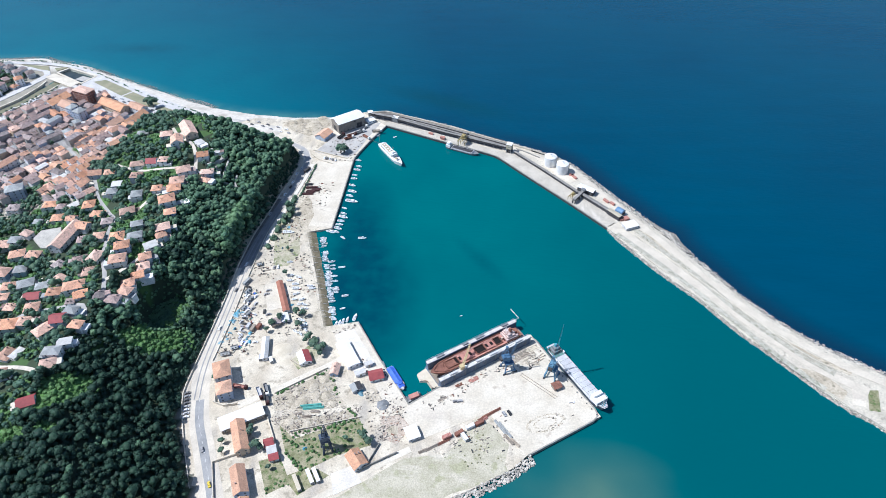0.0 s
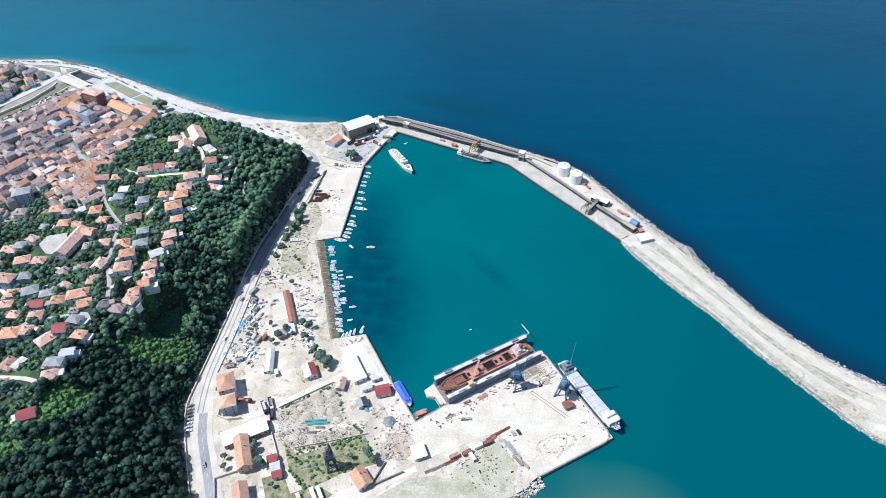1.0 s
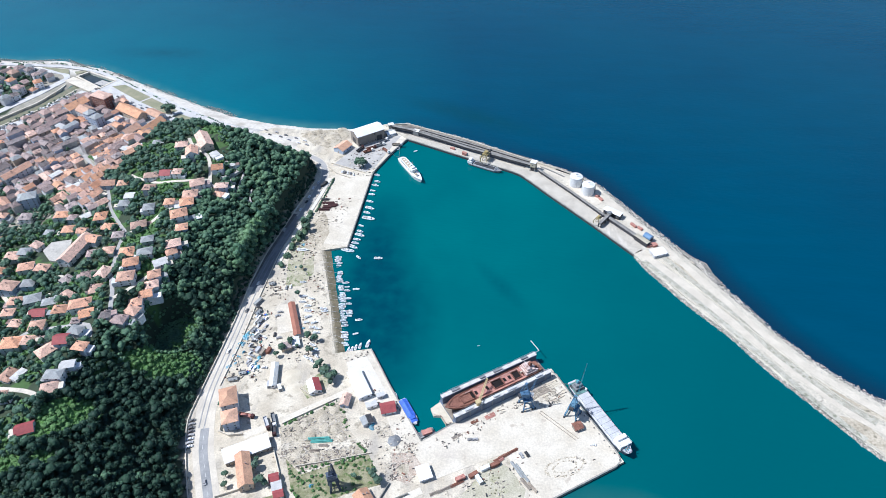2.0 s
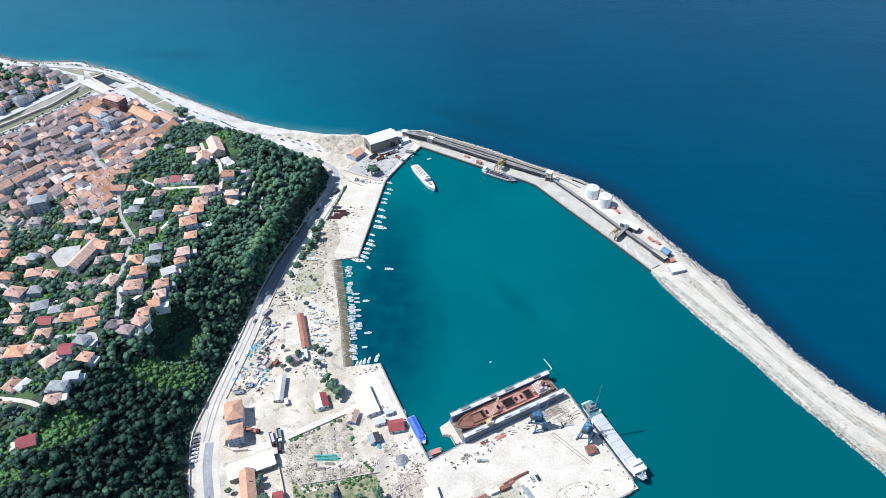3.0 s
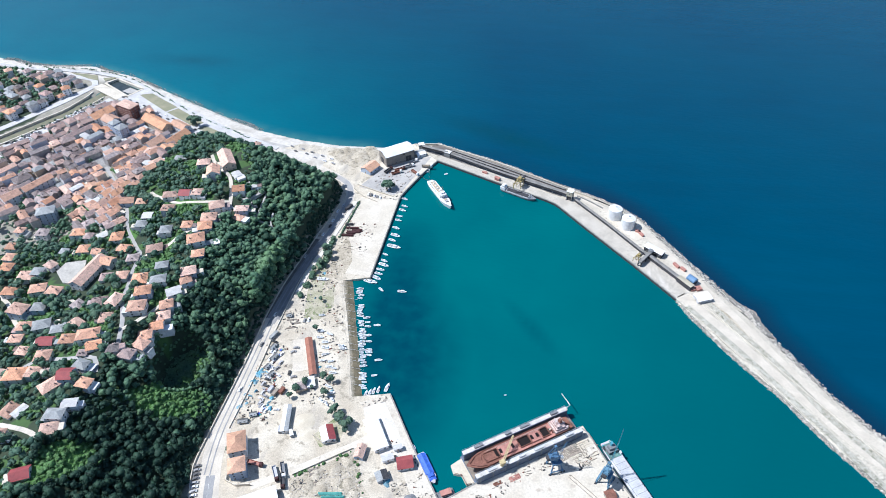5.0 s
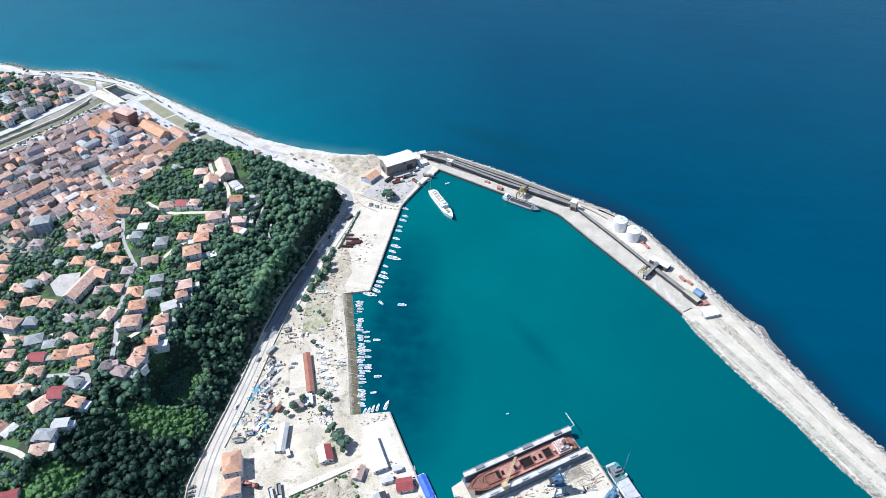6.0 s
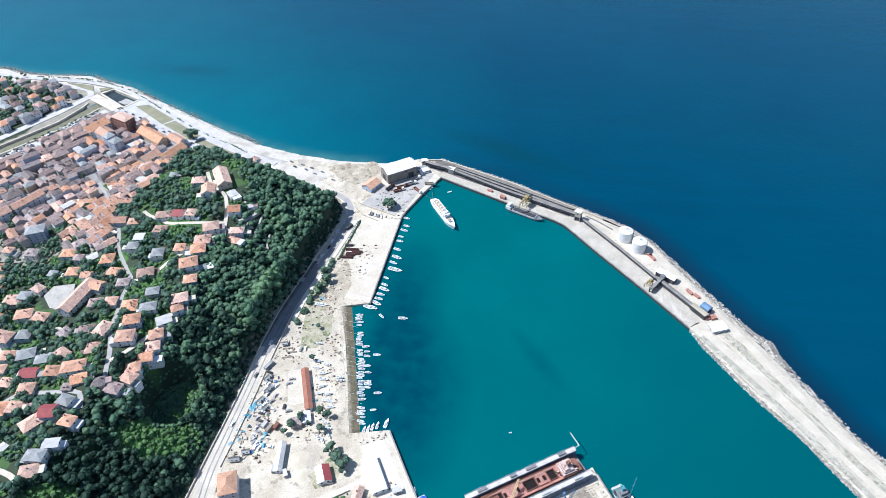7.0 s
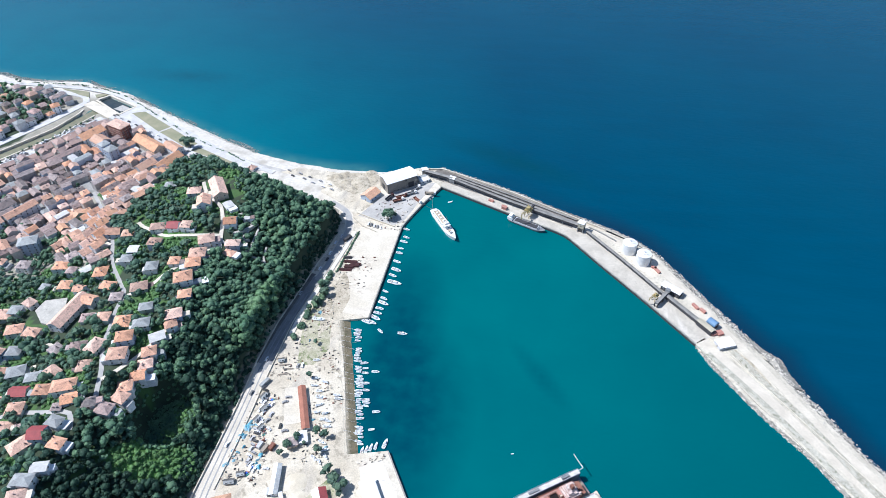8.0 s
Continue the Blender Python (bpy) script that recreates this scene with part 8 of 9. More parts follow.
for x, y, a, m in ((-139, 603, 62, DARK), (-128, 606, 30, RUST), (-130, 600, 31, RUST), (-120, 612, 33, STEEL), (-117, 620, 51, STEEL), (-102, 614, 3, WOOD), (-112, 602, -43, RUST), (-143, 272, -60, GREYPAINT), (-139, 275, -65, STEEL), (-137, 268, -70, DARK), (-158, 277, -8, OXIDE)):
    truck(x, y, a, m)


def container(x, y, turn, mat, label, L=6.0, z=2.05, group="containers", W=2.4, H=2.6):
    ob = thing("container", x, y, z, turn, label, "container", group)
    b = part("box", Shape().box(-L / 2, L / 2, -W / 2, W / 2, 0.0, H), mat, ob)
    ribs = Shape()
    for k in range(int(L / 0.6)):
        ribs.box(-L / 2 + 0.2 + 0.6 * k, -L / 2 + 0.45 + 0.6 * k, -W / 2 - 0.04, W / 2 + 0.04, 0.1, H + 0.04)
    part("ribs", ribs, mat, b)
    part("door", Shape().box(L / 2, L / 2 + 0.06, -W / 2 + 0.15, W / 2 - 0.15, 0.15, H - 0.15), STEEL, ob)


for x, y, a, m, l, L in ((-103.5, 206.5, -60, SAND, "long cream railway wagon body", 11.7), (-96.3, 211, -60, WHITESHEET, "long white wagon body", 10.5), (-92.6, 212, -60, WHITESHEET, "long white wagon body", 10.5),
                         (-5, 245, 35, RUST, "rusty brown container", 6), (2, 250, 30, WHITESHEET, "white container", 6), (8, 253, 32, RUST, "rusty brown container", 6), (-13, 242, 30, OXIDE, "red-brown container", 6),
                         (-1.5, 242, -55, WHITESHEET, "white container", 6), (-181, 381, 65, GREYSHEET, "grey container hut", 8), (-163, 331, 70, WOOD, "brown container", 6), (-159, 333, 75, RUST, "rusty container", 5), (-167, 333, 75, GREYPAINT, "pale grey container", 5),
                         (-150, 303, -80, GREYPAINT, "grey container", 5), (-142, 301, -60, WHITESHEET, "white container", 5), (-163, 540, 62, DARK, "dark open container", 8), (-31, 600, -27, OXIDE, "red container", 5)):
    container(x, y, a, m, l + (" standing on the breakwater" if y > 560 else " standing in the port"), L, 2.5 if y > 560 else 2.12)


for x, y, a, L in ((-178, 370, 66, 7), (-174, 361, 64, 8), (-176, 352, 64, 6), (-171, 346, 60, 5), (-172, 312, 20, 6), (-177, 306, 15, 8), (-176, 402, 20, 5)):
    two_tone(x, y, L * 0.7, 2.8, a, 1.9, GREYSHEET, ROOFGREY, WOOD, "lean_to_hut", "low dark fishermen's hut beside the road", "hut", "fishermen's huts", 0.5)
for x, y, a in ((-169, 352, 60), (-168, 357, 66), (-166, 346, 150), (-170, 365, 70), (-165, 316, 80), (-168, 319, 80), (-171, 322, 75), (-158, 318, 10), (-155, 346, 20), (-159, 349, 100), (-161, 372, 20), (-162, 368, 25), (-160, 400, 95), (-163, 399, 95), (-141, 560, 95), (-144, 561, 95), (-147, 562, 95), (-150, 563, 95), (-138, 559, 95)):
    car(x, y, a + brng.uniform(-8, 8), "cars in the boat yard", 2.06, label="dusty parked car in the yard")

for i in range(24):
    t = (i + brng.uniform(0, 0.9)) / 24
    car(-178.5 + 9.5 * t + brng.uniform(-2.2, 2.2), 379 - 64 * t, brng.choice((66, 70, 155, 160)) + brng.uniform(-8, 8), "cars in the boat yard", 2.06, label="dusty old car or van standing among gear in the yard")
for i in range(14):
    t = (i + brng.uniform(0, 0.9)) / 14
    x, y = -174 + 10 * t + brng.uniform(-4, 4), 372 - 64 * t
    ob = thing("gear_pile", x, y, 2.04, brng.uniform(0, 180), "pile of fishing gear, crates and drums", "gear", "gear piles")
    part("crate", Shape().box(-1.1, 0.4, -0.6, 0.6, 0, 0.9), brng.choice((WOOD, RUST, BLUETARP)), ob)
    part("crate", Shape().box(0.5, 1.5, -0.5, 0.5, 0, 0.6), brng.choice((WHITEPAINT, OXIDE, STEEL)), ob)
    part("drum", Shape().cyl(0.1, 1.1, 0, 0.9, 0.35, 0.35, 8), brng.choice((REDSHEET, CYANTARP, DARK)), ob)
    part("net", Shape().box(-1.4, 0.9, -1.7, -0.8, 0, 0.5, 0.7), brng.choice((DARK, TEAL, MAROON)), ob)

# ---- stacks, heaps and scattered goods ----
def bundle(name, x, y, turn, L, rows, r, mat, label, category, group, z=2.1):
    """A stack of round or square lengths, each a part."""
    ob = thing(name, x, y, z, turn, label, category, group)
    me = Shape().tube((-L / 2, 0, r), (L / 2, 0, r), r, 6).mesh("length", mat)
    for j in range(len(rows)):
        for i in range(rows[j]):
            part("length", me, mat, ob, "", pose(brng.uniform(-0.4, 0.4), (i - rows[j] / 2 + 0.5 * (j % 2)) * 2 * r, j * 1.75 * r))


for x, y, a, L, m in ((-153, 512, 5, 11, MAROON), (-151, 507, 6, 12, MAROON), (-155, 502, 4, 10, MAROON), (-148, 509.5, 5, 9, MAROON), (-157, 517, 5, 7, DARK), (-153, 505, 5, 8, MAROON)):
    bundle("pipe_stack", x, y, a, L, (4, 3), 0.35, m, "stack of rusty steel pipes on the quay", "pipes", "pipe stacks", 2.1)
for x, y, a, L in ((-121, 278, 25, 6), (-119.5, 275.5, 25, 6), (-106, 264, 8, 14), (-104, 262, 8, 14), (-102, 259, 5, 6), (-107, 255, 10, 6), (-113, 257, 20, 5)):
    bundle("timber_stack", x, y, a, L, (3, 2), 0.3, TEAL if L == 14 else WOOD, "stack of long timbers in the yard", "timber", "timber stacks")
for x, y, a, L, m in ((12, 259, 35, 12, RUST), (16, 262, 33, 14, RUST), (10, 256, 40, 8, OXIDE), (22, 251, -55, 13, GREYSHEET), (25, 249, -55, 14, GREYSHEET), (27, 242, -50, 9, WOOD), (31, 240, -48, 8, WOOD), (-22, 235, 32, 10, WOOD), (-15, 239, 32, 9, RUST), (-28, 232, 30, 6, WOOD), (48, 284.5, -40, 30, WOOD), (50, 285.5, -40, 30, WOOD)):
    bundle("beam_stack", x, y, a, L, (1,) if L == 30 else (4, 2), 0.25, m, "long steel beams and timbers lying on the pier", "beams", "beam stacks", 2.14)
for x, y, a in ((-171, 391, 20), (-169, 396, 12), (-178, 404, 5), (-173, 399, 15)):
    bundle("plank_stack", x, y, a, 7, (3,), 0.22, WOOD, "weathered planks lying in the boat yard", "planks", "plank stacks")


def heap(name, x, y, r, h, mat, label, category, n=14, z=2.0, group=""):
    ob = thing(name, x, y, z, 0, label, category, group)
    s = Shape()
    g, rings = 16, 5
    v = [(0, 0, h)]
    for j in range(1, rings + 1):
        for i in range(g):
            a = 2 * math.pi * i / g
            rr = r * j / rings * (1 + 0.25 * noise.noise((math.cos(a) * 1.7 + x, math.sin(a) * 1.7 + y, j * 0.3)))
            v.append((rr * math.cos(a), rr * math.sin(a), max(-0.1, h * (1 - (j / rings) ** 1.3) * (1 + 0.5 * noise.noise((math.cos(a) * j + x, math.sin(a) * j, y))) - (0.15 if j == rings else 0))))
    f = [(0, 1 + i, 1 + (i + 1) % g) for i in range(g)]
    for j in range(rings - 1):
        for i in range(g):
            a, b = 1 + j * g + i, 1 + j * g + (i + 1) % g
            f.append((a, a + g, b + g, b))
    s.add(v, f)
    mound = part("mound", s, mat, ob)
    mound.data.polygons.foreach_set("use_smooth", [True] * len(mound.data.polygons))
    return ob


heap("sand_heap", -136, 311, 7.5, 1.1, SAND, "heap of pale yellow sand in the yard", "sand")
heap("sand_heap", -132, 302, 5.5, 0.8, SAND, "heap of pale yellow sand in the yard", "sand")
heap("gravel_mound", -172, 624, 11, 2.4, DUGSOIL, "mound of grey-brown rubble by the beach", "mound")
for hx, hy, hr, hh in ((-196, 630, 6, 2.0), (-186, 622, 5, 1.6), (-190, 636, 5, 1.4), (-178, 614, 4, 1.2), (-166, 640, 6, 2.2), (-203, 628, 4, 1.0)):
    heap("gravel_mound", hx, hy, hr, hh, DUGSOIL, "low mound of brown dug soil by the beach", "mound", group="soil mounds")
heap("gravel_mound", -160, 632, 8, 1.9, DUGSOIL, "mound of grey-brown rubble by the beach", "mound")
# Dark grey pile of sheets and tarpaulin, built as a smooth mound.
heap("dark_heap", -57, 266, 4.5, 1.6, STEEL, "low dark grey heap of sheets and tarpaulin", "heap")
heap("soil_heap", -49, 246, 5, 0.7, DUGSOIL, "low heap of brown soil", "heap")
for x, y, r in ((-181, 345, 2.6), (-179, 349, 2.2), (-182, 340, 2.4), (-183, 335, 2.0), (-180, 326, 2.0), (-183, 318, 2.4), (-181, 322, 1.6), (-181, 347, 2.6), (-178, 343, 2.0), (-180, 338, 2.2), (-176, 347, 1.6), (-178, 331, 1.8), (-184, 328, 1.8), (-163, 319, 2.2), (-164, 330, 1.8), (-166, 322, 2.2), (-164, 326, 1.8), (-162, 451, 2.4), (-139, 358, 2.0), (-124, 337, 2.2), (-162, 423, 1.2), (-73, 275, 3.2), (-104, 231, 2.2)):
    for j in range(2):
        tarp = heap("tarp_heap", x + brng.uniform(-1, 1), y + brng.uniform(-1.6, 1.6), r * brng.uniform(0.5, 0.8), brng.uniform(0.8, 1.6), CYANTARP, "goods under a bright blue tarpaulin", "tarpaulin", group="tarpaulin heaps")
        tarp.matrix_basis = tarp.matrix_basis @ pose(0, 0, 0, 0, 0, brng.uniform(0, 180)) @ Matrix.Diagonal((brng.uniform(0.9, 1.6), brng.uniform(0.5, 0.9), 1, 1))

for x, y, r, h in ((-118, 276, 5, 1.4), (-108, 280, 6, 1.6), (-100, 286, 4.5, 1.3), (-97, 272, 5, 1.2), (-112, 268, 5, 1.3), (-121, 268, 4, 1.0), (-104, 272, 4, 0.9), (-92, 266, 4, 1.1), (-118, 250, 4, 0.9), (-106, 249, 4, 0.8)):
    heap("rubble_heap", x, y, r, h, DUGSOIL, "low overgrown heap of soil and rubble", "rubble", group="rubble heaps")
PATCHES = [[(-184, 305), (-160, 305), (-158, 340), (-168, 372), (-184, 376)], [(-146, 325), (-122, 325), (-124, 385), (-150, 392)], [(-180, 386), (-158, 386), (-160, 410), (-180, 410)], [(-162, 480), (-135, 480), (-132, 520), (-158, 522)],
           [(-134, 268), (-97, 294), (-88, 270), (-72, 255), (-112, 240), (-126, 249)], [(-60, 240), (-42, 236), (-40, 262), (-66, 254)], [(-66, 258), (-44, 260), (-56, 280), (-72, 276)], [(-30, 228), (32, 234), (24, 262), (-2, 250)],
           [(14, 294), (34, 292), (58, 308), (46, 326)]]
PATCHES += [ [(-150, 560), (-120, 556), (-112, 612), (-146, 604)], [(40, 245), (62, 252), (80, 262), (58, 262)], [(-172, 415), (-148, 415), (-150, 470), (-170, 470)], [(-34, 266), (22, 308), (28, 299), (-26, 259)], [(-102, 330.5), (-86, 338.5), (-84, 335.5), (-100, 327)], [(-79, 303), (-74, 306), (-64, 291), (-69, 289)], [(-60, 296), (-44, 270), (-47, 268), (-63, 294)], [(-152, 417), (-136, 420), (-128, 396), (-150, 396)]]
GOODS = (("scrap_timber", WOOD, "scattered weathered timber and crates", 130), ("scrap_metal", RUST, "scattered rusty scrap metal", 50), ("scrap_dark", DARK, "scattered dark machine parts and tyres", 90), ("scrap_pale", RUBBLE, "scattered pale blocks and drums", 190))
for gi, (nm, mat, lab, n) in enumerate(GOODS):
    s = Shape()
    for pi, poly in enumerate(PATCHES):
        xs, ys = [p[0] for p in poly], [p[1] for p in poly]
        made, tries = 0, 0
        area = abs(sum(poly[i][0] * poly[(i + 1) % len(poly)][1] - poly[(i + 1) % len(poly)][0] * poly[i][1] for i in range(len(poly)))) / 2
        want = int(area * n / 1700 * (0.25 if pi in (9, 10, 3, 7) else 0.0 if (pi == 4 and gi < 2) else 0.28 if gi < 2 else 0.45) * (3.0 if 12 < pi < 16 else 1.0))
        while made < want and tries < 4000:
            tries += 1
            x, y = brng.uniform(min(xs), max(xs)), brng.uniform(min(ys), max(ys))
            if not inside(x, y, poly) or noise.noise((x * 0.12, y * 0.12, 3.0 + gi)) < -0.05:
                continue
            made += 1
            a, L, w, h = brng.choice((0.4, 0.5, 1.9, brng.uniform(0, 3.1))), brng.uniform(0.4, 2.4), brng.uniform(0.2, 0.9), brng.uniform(0.2, 0.8)
            c, q = math.cos(a), math.sin(a)
            s.prism([(x + u * L / 2 * c - v * w / 2 * q, y + u * L / 2 * q + v * w / 2 * c) for u, v in ((-1, -1), (1, -1), (1, 1), (-1, 1))], 1.9, 2.1 + h, brng.uniform(0.7, 1.0))
    tagged(part(nm, s, mat), lab, "scrap", kind="stuff")
s = Shape()
spots = []
for poly, n in ((PATCHES[4], 1500), ([(-190, 612), (-150, 612), (-152, 640), (-190, 634)], 650), (PATCHES[5], 200), (PATCHES[6], 160)):
    xs, ys = [p[0] for p in poly], [p[1] for p in poly]
    for i in range(n):
        x, y = brng.uniform(min(xs), max(xs)), brng.uniform(min(ys), max(ys))
        if inside(x, y, poly) and noise.noise((x * 0.08, y * 0.08, 9.0)) > -0.12:
            spots.append((x, y, 2.1))
rocks(s, spots, brng, 0.2, 0.75, 0.6)
tagged(part("rubble", s, RUBBLE), "scattered pale rubble blocks", "rubble", kind="stuff")
SCRAP = surf("mixed_scrap", (0.30, 0.24, 0.19), (0.14, 0.125, 0.115), fine=0.6, coarse=1.5, grain=0.35, vary=0.5, bump=0.4)
s, spots = Shape(), []
for cx, cy, r, n in ((-126, 252, 7, 60), (-117, 247, 6, 60), (-108, 246, 8, 80), (-100, 250, 5, 40), (-92, 254, 5, 40), (-84, 254, 4, 30), (-75, 262, 4, 40), (-48, 262, 5, 50), (-50, 247, 6, 60), (-55, 241, 4, 40), (-118, 272, 5, 30), (-126, 268, 5, 30)):
    spots += [(cx + brng.gauss(0, 0.5) * r, cy + brng.gauss(0, 0.4) * r, 2.1) for i in range(n)]
rocks(s, spots, brng, 0.15, 0.65, 0.6)
tagged(part("scrap_pieces", s, SCRAP), "rusty brown scrap and broken timber lying in the yard", "scrap", kind="stuff")

# ---- pier furniture ----
for i, (x, y, L, W, m, lab) in enumerate(((-14, 287, 8, 3.0, OXIDE, "red-brown steel plates"), (-6, 284, 5, 2.4, RUST, "rusty steel plates"), (4, 289, 7, 3.4, OXIDE, "red-brown steel plates"), (-17, 272, 7, 2.0, WOOD, "low timber sledge"), (38, 312, 12, 7, WOOD, "tan timber staging"), (46, 318, 10, 6, SAND, "pale timber staging"), (30, 305, 9, 5, WOOD, "tan timber staging"))):
    ob = thing("plate_stack", x, y, 2.14, 33, lab + " lying on the pier", "plates", "pier goods")
    for k in range(4):
        part("plate", Shape().box(-L / 2 + brng.uniform(-0.5, 0.5), L / 2 + brng.uniform(-0.5, 0.5), -W / 2 + k * W / 4, -W / 2 + (k + 0.85) * W / 4, 0, 0.2 + 0.12 * (k % 2)), m, ob)
for x, y, a in ((-8, 270, 10), (-5.5, 270.3, 12), (28, 262, -60), (24.5, 261, -60), (70, 272, 0)):
    car(x, y, a, "cars on the pier", 2.14, True, label="dark car standing on the pier")
for i in range(16):
    t = i / 15
    for nm, (x0, y0), (x1, y1) in (("p", (45, 330), (87, 263)), ("q", (-37, 270), (43, 330))):
        ob = thing("bollard", x0 + (x1 - x0) * t - 1.2, y0 + (y1 - y0) * t - 0.7, 2.12, 0, "dark cast iron mooring bollard", "bollard", "pier bollards")
        part("post", Shape().cyl(0, 0, 0, 0.7, 0.28, 0.24, 8), DARK, ob)
        part("cap", Shape().cyl(0, 0, 0.7, 0.85, 0.38, 0.34, 8), DARK, ob)

# ---- trees of the port ----
PORT_TREES = [(-156, 421, 5, 0.9), (-151, 391, 2, 0.9), (-127, 346, 2, 1.1), (-133, 347, 0, 1.0), (-145, 341, 2, 1.1), (-149, 334, 0, 1.05), (-129, 333, 2, 1.15), (-152, 328, 2, 0.9), (-118, 320, 1, 1.1), (-112, 315, 3, 1.05), (-108, 309, 1, 1.1), (-106, 313, 0, 1.0), (-135, 573, 3, 1.15), (-130.5, 572.5, 1, 1.15), (-133, 570, 4, 1.0), (-132, 576, 3, 1.0), (-167, 478, 1, 1.15), (-163, 470, 3, 1.0)]
PORT_TREES += [(-167, 461, 0, 1.1), (-170, 453, 2, 1.0), (-141, 240, 0, 1.0), (-134, 230, 1, 1.1), (-158, 233, 5, 1.0), (-156, 226, 5, 1.0), (-67, 239, 2, 1.3), (-63, 235, 0, 1.0), (-78, 238, 5, 0.9), (-123, 216, 5, 0.9), (-178, 284, 5, 0.9), (-115, 316, 1, 0.8), (-199, 258, 0, 0.8), (-196, 247, 1, 0.8), (-183, 222, 0, 0.9), (-142, 245, 2, 0.7), (-139, 338, 5, 0.7), (-70, 243, 5, 0.7)]
for i, (x, y, k, sz) in enumerate(PORT_TREES):
    tree(x, y, 1.9, k, sz, 37 * i, "leafy green tree in the dusty port yard", "port trees")
hedge = []
for hx, hy, hr, hn in ((-166, 494, 3, 6), (-167, 481, 5, 12), (-165, 472, 6, 22), (-168, 462, 4, 12), (-171, 449, 3, 6), (-172, 436, 3, 8), (-174, 426, 2, 4)):
    hedge += [(hx + brng.gauss(0, 0.35) * hr * 0.6, hy + brng.gauss(0, 0.6) * hr, 2.0) for i in range(hn)]
row = [(-161.8 + (y - 496) * 0.11 + brng.uniform(-0.4, 0.4), y, 1.9) for y in np.arange(496, 552, 0.9) if noise.noise((y * 0.12, 5.0, 1.0)) > -0.25]
stuff_of("roadside_hedge", row, BUSH, LEAFDARK, "thin dark hedge between the road terrace and the quay", "hedge", brng, 0.4, 0.75)
stuff_of("hedge", hedge, BUSH, LEAFDARK, "dark green hedge beside the road", "hedge", brng, 0.7, 1.7)
FIELD = [(-124, 246), (-112, 240), (-74, 253), (-64, 236), (-84, 227), (-103, 215), (-115, 229)]
bs = scatter(900, (-126, -60, 210, 256), 2.4, lambda x, y: inside(x, y, FIELD) and noise.noise((x * 0.09, y * 0.09, 7)) > -0.12 and math.hypot(x + 89, y - 231) > 6, brng)
bs += scatter(300, (-132, -108, 199, 226), 1.6, lambda x, y: inside(x, y, [(-124, 204), (-112, 210), (-108, 206), (-121, 199)]), brng)
for (x0, y0), (x1, y1) in (((-124, 246), (-112, 229)), ((-112, 241), (-76, 253)), ((-70, 249), (-62, 236)), ((-115, 228), (-103, 215)), ((-104, 222), (-84, 231)), ((-112, 233), (-96, 239)), ((-133, 271), (-100, 293)), ((-97, 290), (-88, 272)), ((-86, 268), (-74, 256))):
    n = int(math.hypot(x1 - x0, y1 - y0) / 1.3)
    bs += [(x0 + (x1 - x0) * i / n + brng.gauss(0, 0.7), y0 + (y1 - y0) * i / n + brng.gauss(0, 0.7)) for i in range(n) if noise.noise((x0 + i * 0.35, y0, 3.3)) > -0.12]
stuff_of("field_bushes", [(x, y, 1.8) for x, y in bs], BUSH, SHRUB, "low green bushes and vegetable rows", "bushes", brng, 0.3, 0.8)
gs = scatter(1200, (-40, 34, 205, 262), 2.0, lambda x, y: inside(x, y, [(6, 256), (17, 250), (27, 236), (22, 226), (-2, 212), (-26, 216), (-8, 234)]) and noise.noise((x * 0.1, y * 0.1, 2)) > 0.1, brng)
stuff_of("dry_tufts", [(x, y, 1.9) for x, y in gs], BUSH, WEEDS, "tufts of dry grass behind the pier", "grass", brng, 0.15, 0.4)

# ---- rock armour ----
def along(pts, gap, spread, z, rng, drop=0.0):
    out = []
    for (x0, y0), (x1, y1) in zip(pts, pts[1:]):
        L = math.hypot(x1 - x0, y1 - y0)
        nx, ny = -(y1 - y0) / L, (x1 - x0) / L
        for k in range(int(L / gap)):
            t, o = (k + rng.random()) / (L / gap), rng.uniform(0, 1)
            out.append((x0 + (x1 - x0) * t + nx * o * spread, y0 + (y1 - y0) * t + ny * o * spread, z - drop * o + rng.uniform(-0.2, 0.3)))
    return out


arng = random.Random(8)


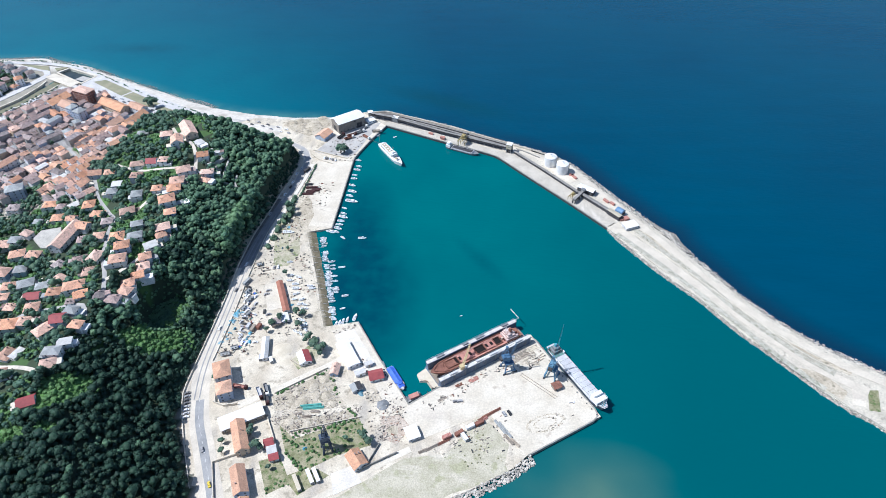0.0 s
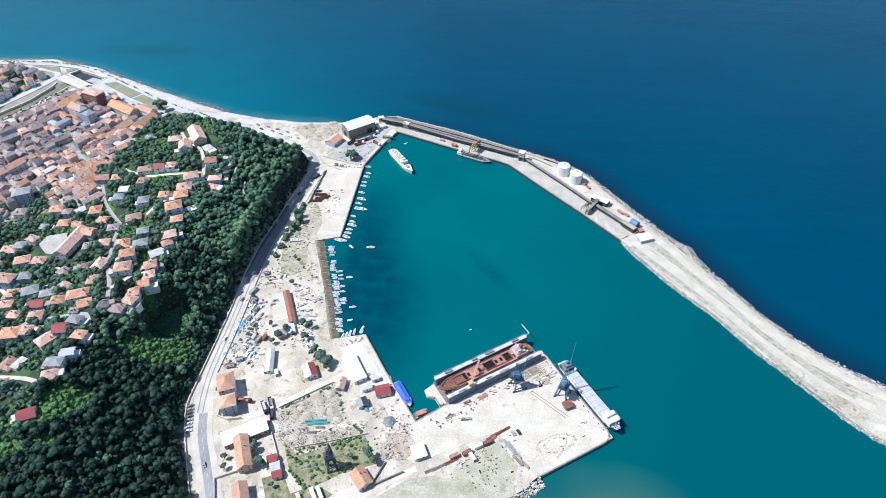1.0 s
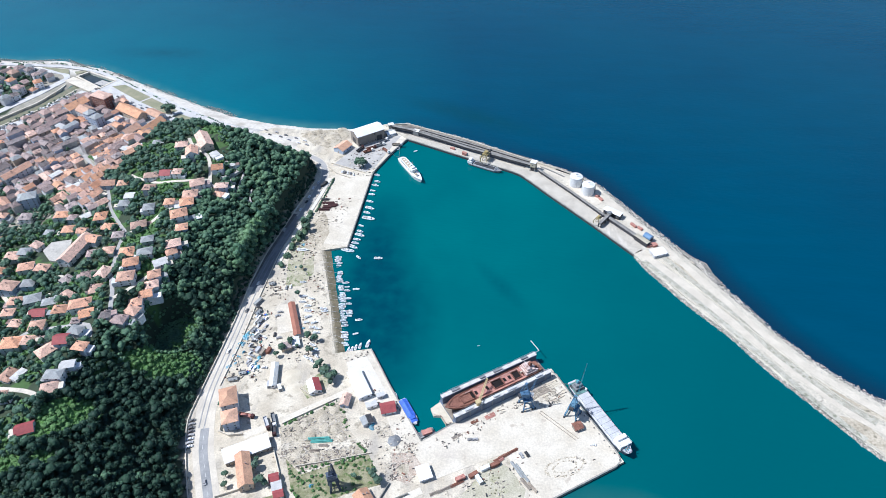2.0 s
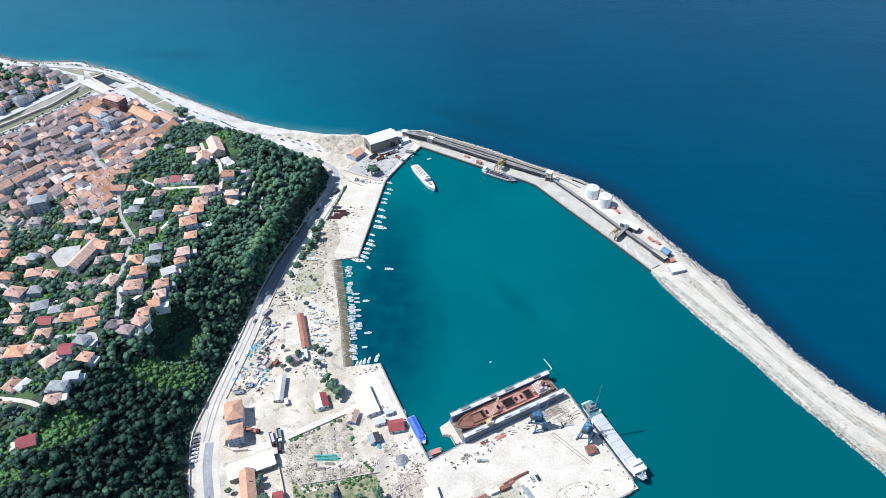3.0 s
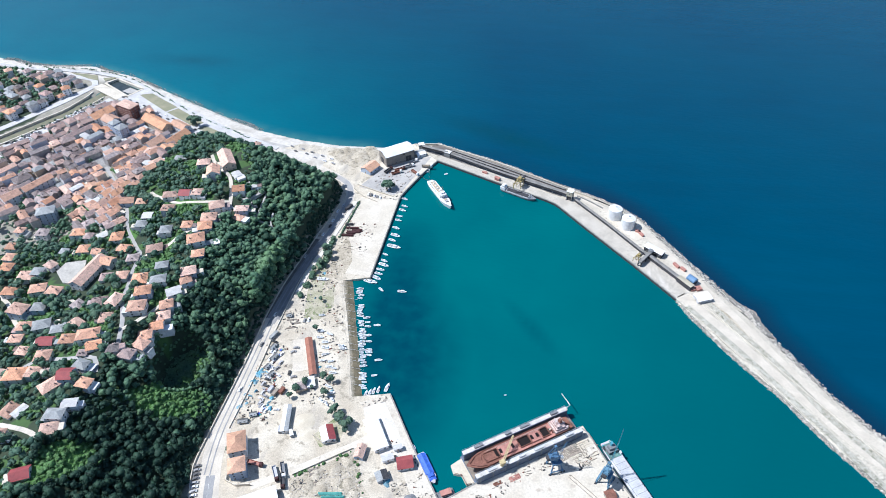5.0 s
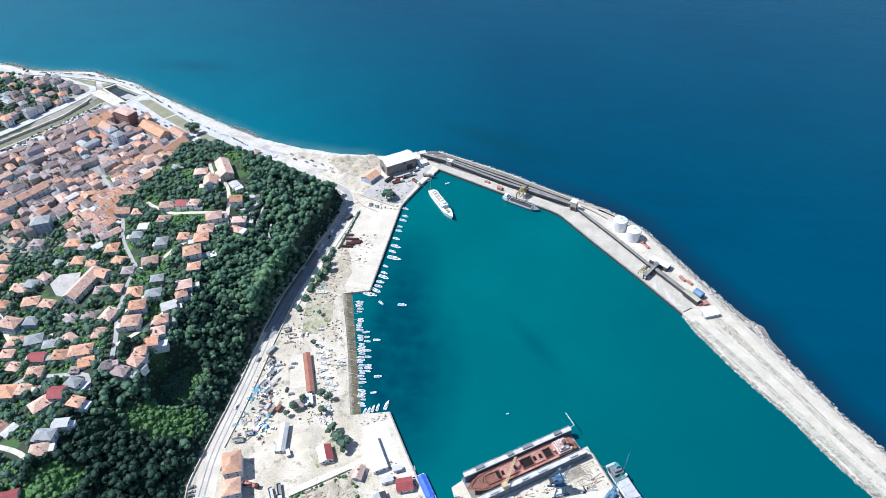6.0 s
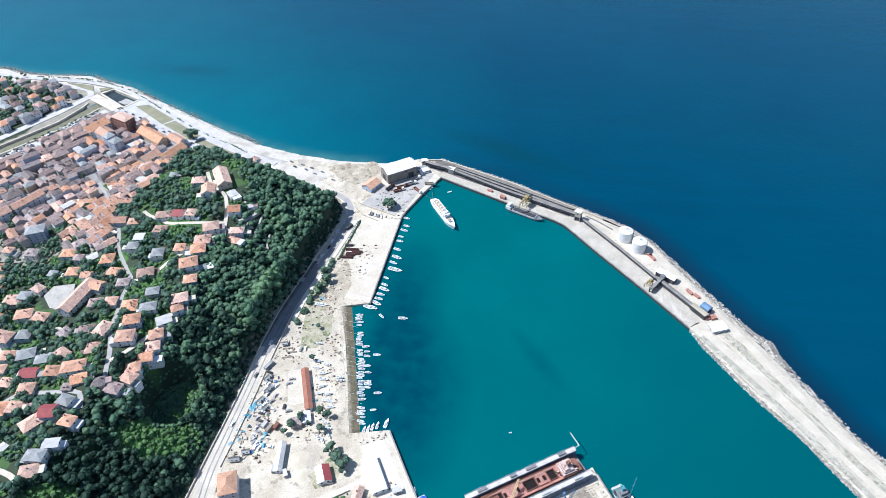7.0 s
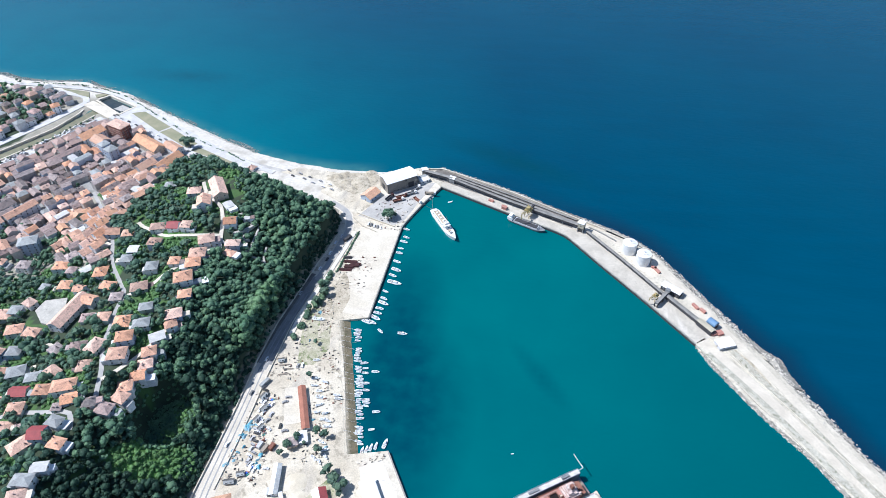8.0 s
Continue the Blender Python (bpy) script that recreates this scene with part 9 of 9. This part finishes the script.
def rock_bank(name, outer_line, width, label, size, gap, rng, top=2.5):
    """A sloping bed of dark stone between the edge and the water with loose rocks on it."""
    inner = side_line(outer_line, width)
    low = side_line(outer_line, -2.5)
    v = [(x, y, top - 0.25) for x, y in inner] + [(x, y, -0.15) for x, y in outer_line] + [(x, y, -3) for x, y in low]
    n = len(inner)
    crest = [(a[0] + (b[0] - a[0]) * 0.42, a[1] + (b[1] - a[1]) * 0.42) for a, b in zip(inner, outer_line)]
    cv = [(x, y, top - 0.12) for x, y in inner] + [(x, y, top - 1.05) for x, y in crest]
    setting(name + "_crest", Shape().add(cv, [(i, i + 1, len(inner) + i + 1, len(inner) + i) for i in range(len(inner) - 1)]), MOLE, "pale gravel shoulder above the rocks", "bank")
    setting(name + "_bed", Shape().add(v, [(i, i + 1, n + i + 1, n + i) for i in range(n - 1)] + [(n + i, n + i + 1, 2 * n + i + 1, 2 * n + i) for i in range(n - 1)]), ROCKBED, "dark stone bed of the bank", "bank")
    spots = []
    for i in range(n - 1):
        L = math.hypot(outer_line[i + 1][0] - outer_line[i][0], outer_line[i + 1][1] - outer_line[i][1])
        for k in range(int(L * width / gap)):
            t, o = rng.random(), rng.choice((1.0, 1.0, 1.0, 1.3)) * rng.uniform(-0.1, 0.74)
            a = [inner[i][c] + (inner[i + 1][c] - inner[i][c]) * t for c in (0, 1)]
            b = [outer_line[i][c] + (outer_line[i + 1][c] - outer_line[i][c]) * t for c in (0, 1)]
            j = 0.8 * noise.noise((b[0] * 0.5, b[1] * 0.5, 1.0))
            spots.append((b[0] + (a[0] - b[0]) * o + j, b[1] + (a[1] - b[1]) * o + j, -0.25 + (top + 0.1) * max(0.0, o) + rng.uniform(-0.1, 0.25)))
    s = rocks(Shape(), spots, rng, *size)
    return tagged(part(name, s, ROCK), label, "rocks", kind="stuff")


def finer(pts, step):
    """The line with points added, so that none lie further apart than the step."""
    out = []
    for (x0, y0), (x1, y1) in zip(pts, pts[1:]):
        n = max(1, int(math.hypot(x1 - x0, y1 - y0) / step))
        out += [(x0 + (x1 - x0) * k / n, y0 + (y1 - y0) * k / n) for k in range(n)]
    return out + [pts[-1]]


rock_bank("rock_armour", finer(WATERLINE[:8], 9.0), 6.5, "grey armour rocks along the sea side of the breakwater", (0.22, 0.6), 0.8, arng)
rock_bank("rock_bank", finer(WATERLINE[7:], 5.0), 9.0, "pale armour rocks on the outer slope of the breakwater", (0.3, 0.8), 1.1, arng)
notch = [(arng.uniform(160, 190), arng.uniform(426, 464)) for i in range(1100)]
s = rocks(Shape(), [(x, y, 0.2 + 0.25 * abs(x - ramp_of([(425, 189), (442, 181), (452.5, 178.5), (462, 167)], y))) for x, y in notch if inside(x, y, [(160, 466), (168, 461), (178.5, 453), (181.5, 442), (188, 427), (178, 430), (170, 445)])], arng, 0.3, 0.85)
tagged(part("notch_rocks", s, ROCK), "heaped pale boulders where the breakwater bulges", "rocks", kind="stuff")
in_side = [(271, 255), (266, 261.5), (255, 270), (242, 284), (232, 297), (216.5, 318), (202, 336), (192.5, 350), (180.5, 369.5), (158, 397.5), (148, 410.5), (138, 426), (128, 441), (120, 457)]
rock_bank("rock_slope", in_side, 3.6, "pale rock slope on the harbour side", (0.2, 0.6), 0.5, arng)
s = rocks(Shape(), along([(-60, 170), (-20, 196), (2, 206), (28, 221), (40, 231)][::-1], 0.10, 6.0, 1.9, arng, 2.0), arng, 0.25, 1.0)
tagged(part("shore_rocks", s, ROCK), "white boulders along the pier's foreshore", "rocks", kind="stuff")
bp = [(x, ramp_of(COAST, x)) for x in range(-690, -290, 12)]
s = rocks(Shape(), [(x, y - 3.0 - 4.0 * noise.noise((x * 0.04, y * 0.04, 1.5)), z + 0.25) for x, y, z in along(bp, 0.06, 7.0, 0.1, arng, 0.2) if noise.noise((x * 0.05, y * 0.05, 0.5)) + arng.uniform(-0.35, 0.35) > -0.22], arng, 0.12, 0.5)
tagged(part("beach_rocks", s, SHORESTONE), "dark stones along the waterline of the beach", "rocks", kind="stuff")
s = rocks(Shape(), along(side_line(MOLE_MID, 2.8), 0.22, 5.6, 2.5, arng), arng, 0.12, 0.5)
tagged(part("mole_stones", s, RUBBLE), "loose stones between the breakwater tracks", "stones", kind="stuff")
s = rocks(Shape(), along([(-144.5, 446), (-131, 405), (-117, 355), (-110, 334)], 0.3, 3.0, 1.95, arng, 0.7), arng, 0.10, 0.28)
tagged(part("slip_stones", s, DUGSOIL), "brown stones and weed along the top of the slip", "stones", kind="stuff")
oval = []
for i in range(420):
    a, k = arng.uniform(0, 6.283), arng.choice((1.0, 1.0, 0.62)) * arng.uniform(0.88, 1.08)
    u, w = 13.0 * k * math.cos(a), 6.0 * k * math.sin(a)
    oval.append((51.5 + u * 0.93 - w * 0.37, 255.2 + u * 0.37 + w * 0.93, 2.12))
s = rocks(Shape(), oval, arng, 0.12, 0.4, 0.5)
tagged(part("pier_stones", s, DUGSOIL), "oval of brown stones and rubble laid out on the pier", "stones", kind="stuff")
frame_rng = random.Random(17)
for i in range(11):
    x, y, L = 33 + 2.0 * i + frame_rng.uniform(-1.5, 1.5), 305 + 1.1 * (i % 4) * 3 + frame_rng.uniform(-1, 1), frame_rng.uniform(3.5, 7)
    ob = thing("staging_frame", x, y, 2.14, 33 + frame_rng.choice((0, 0, 90)), "tan timber staging frame lying on the pier", "staging", "staging frames")
    for yy in (-1.1, 1.1):
        part("rail", Shape().box(-L / 2, L / 2, yy - 0.14, yy + 0.14, 0, 0.35), WOOD, ob)
    for k in range(int(L / 1.1)):
        part("rung", Shape().box(-L / 2 + 0.3 + 1.1 * k, -L / 2 + 0.55 + 1.1 * k, -1.1, 1.1, 0.2, 0.4), SAND, ob)
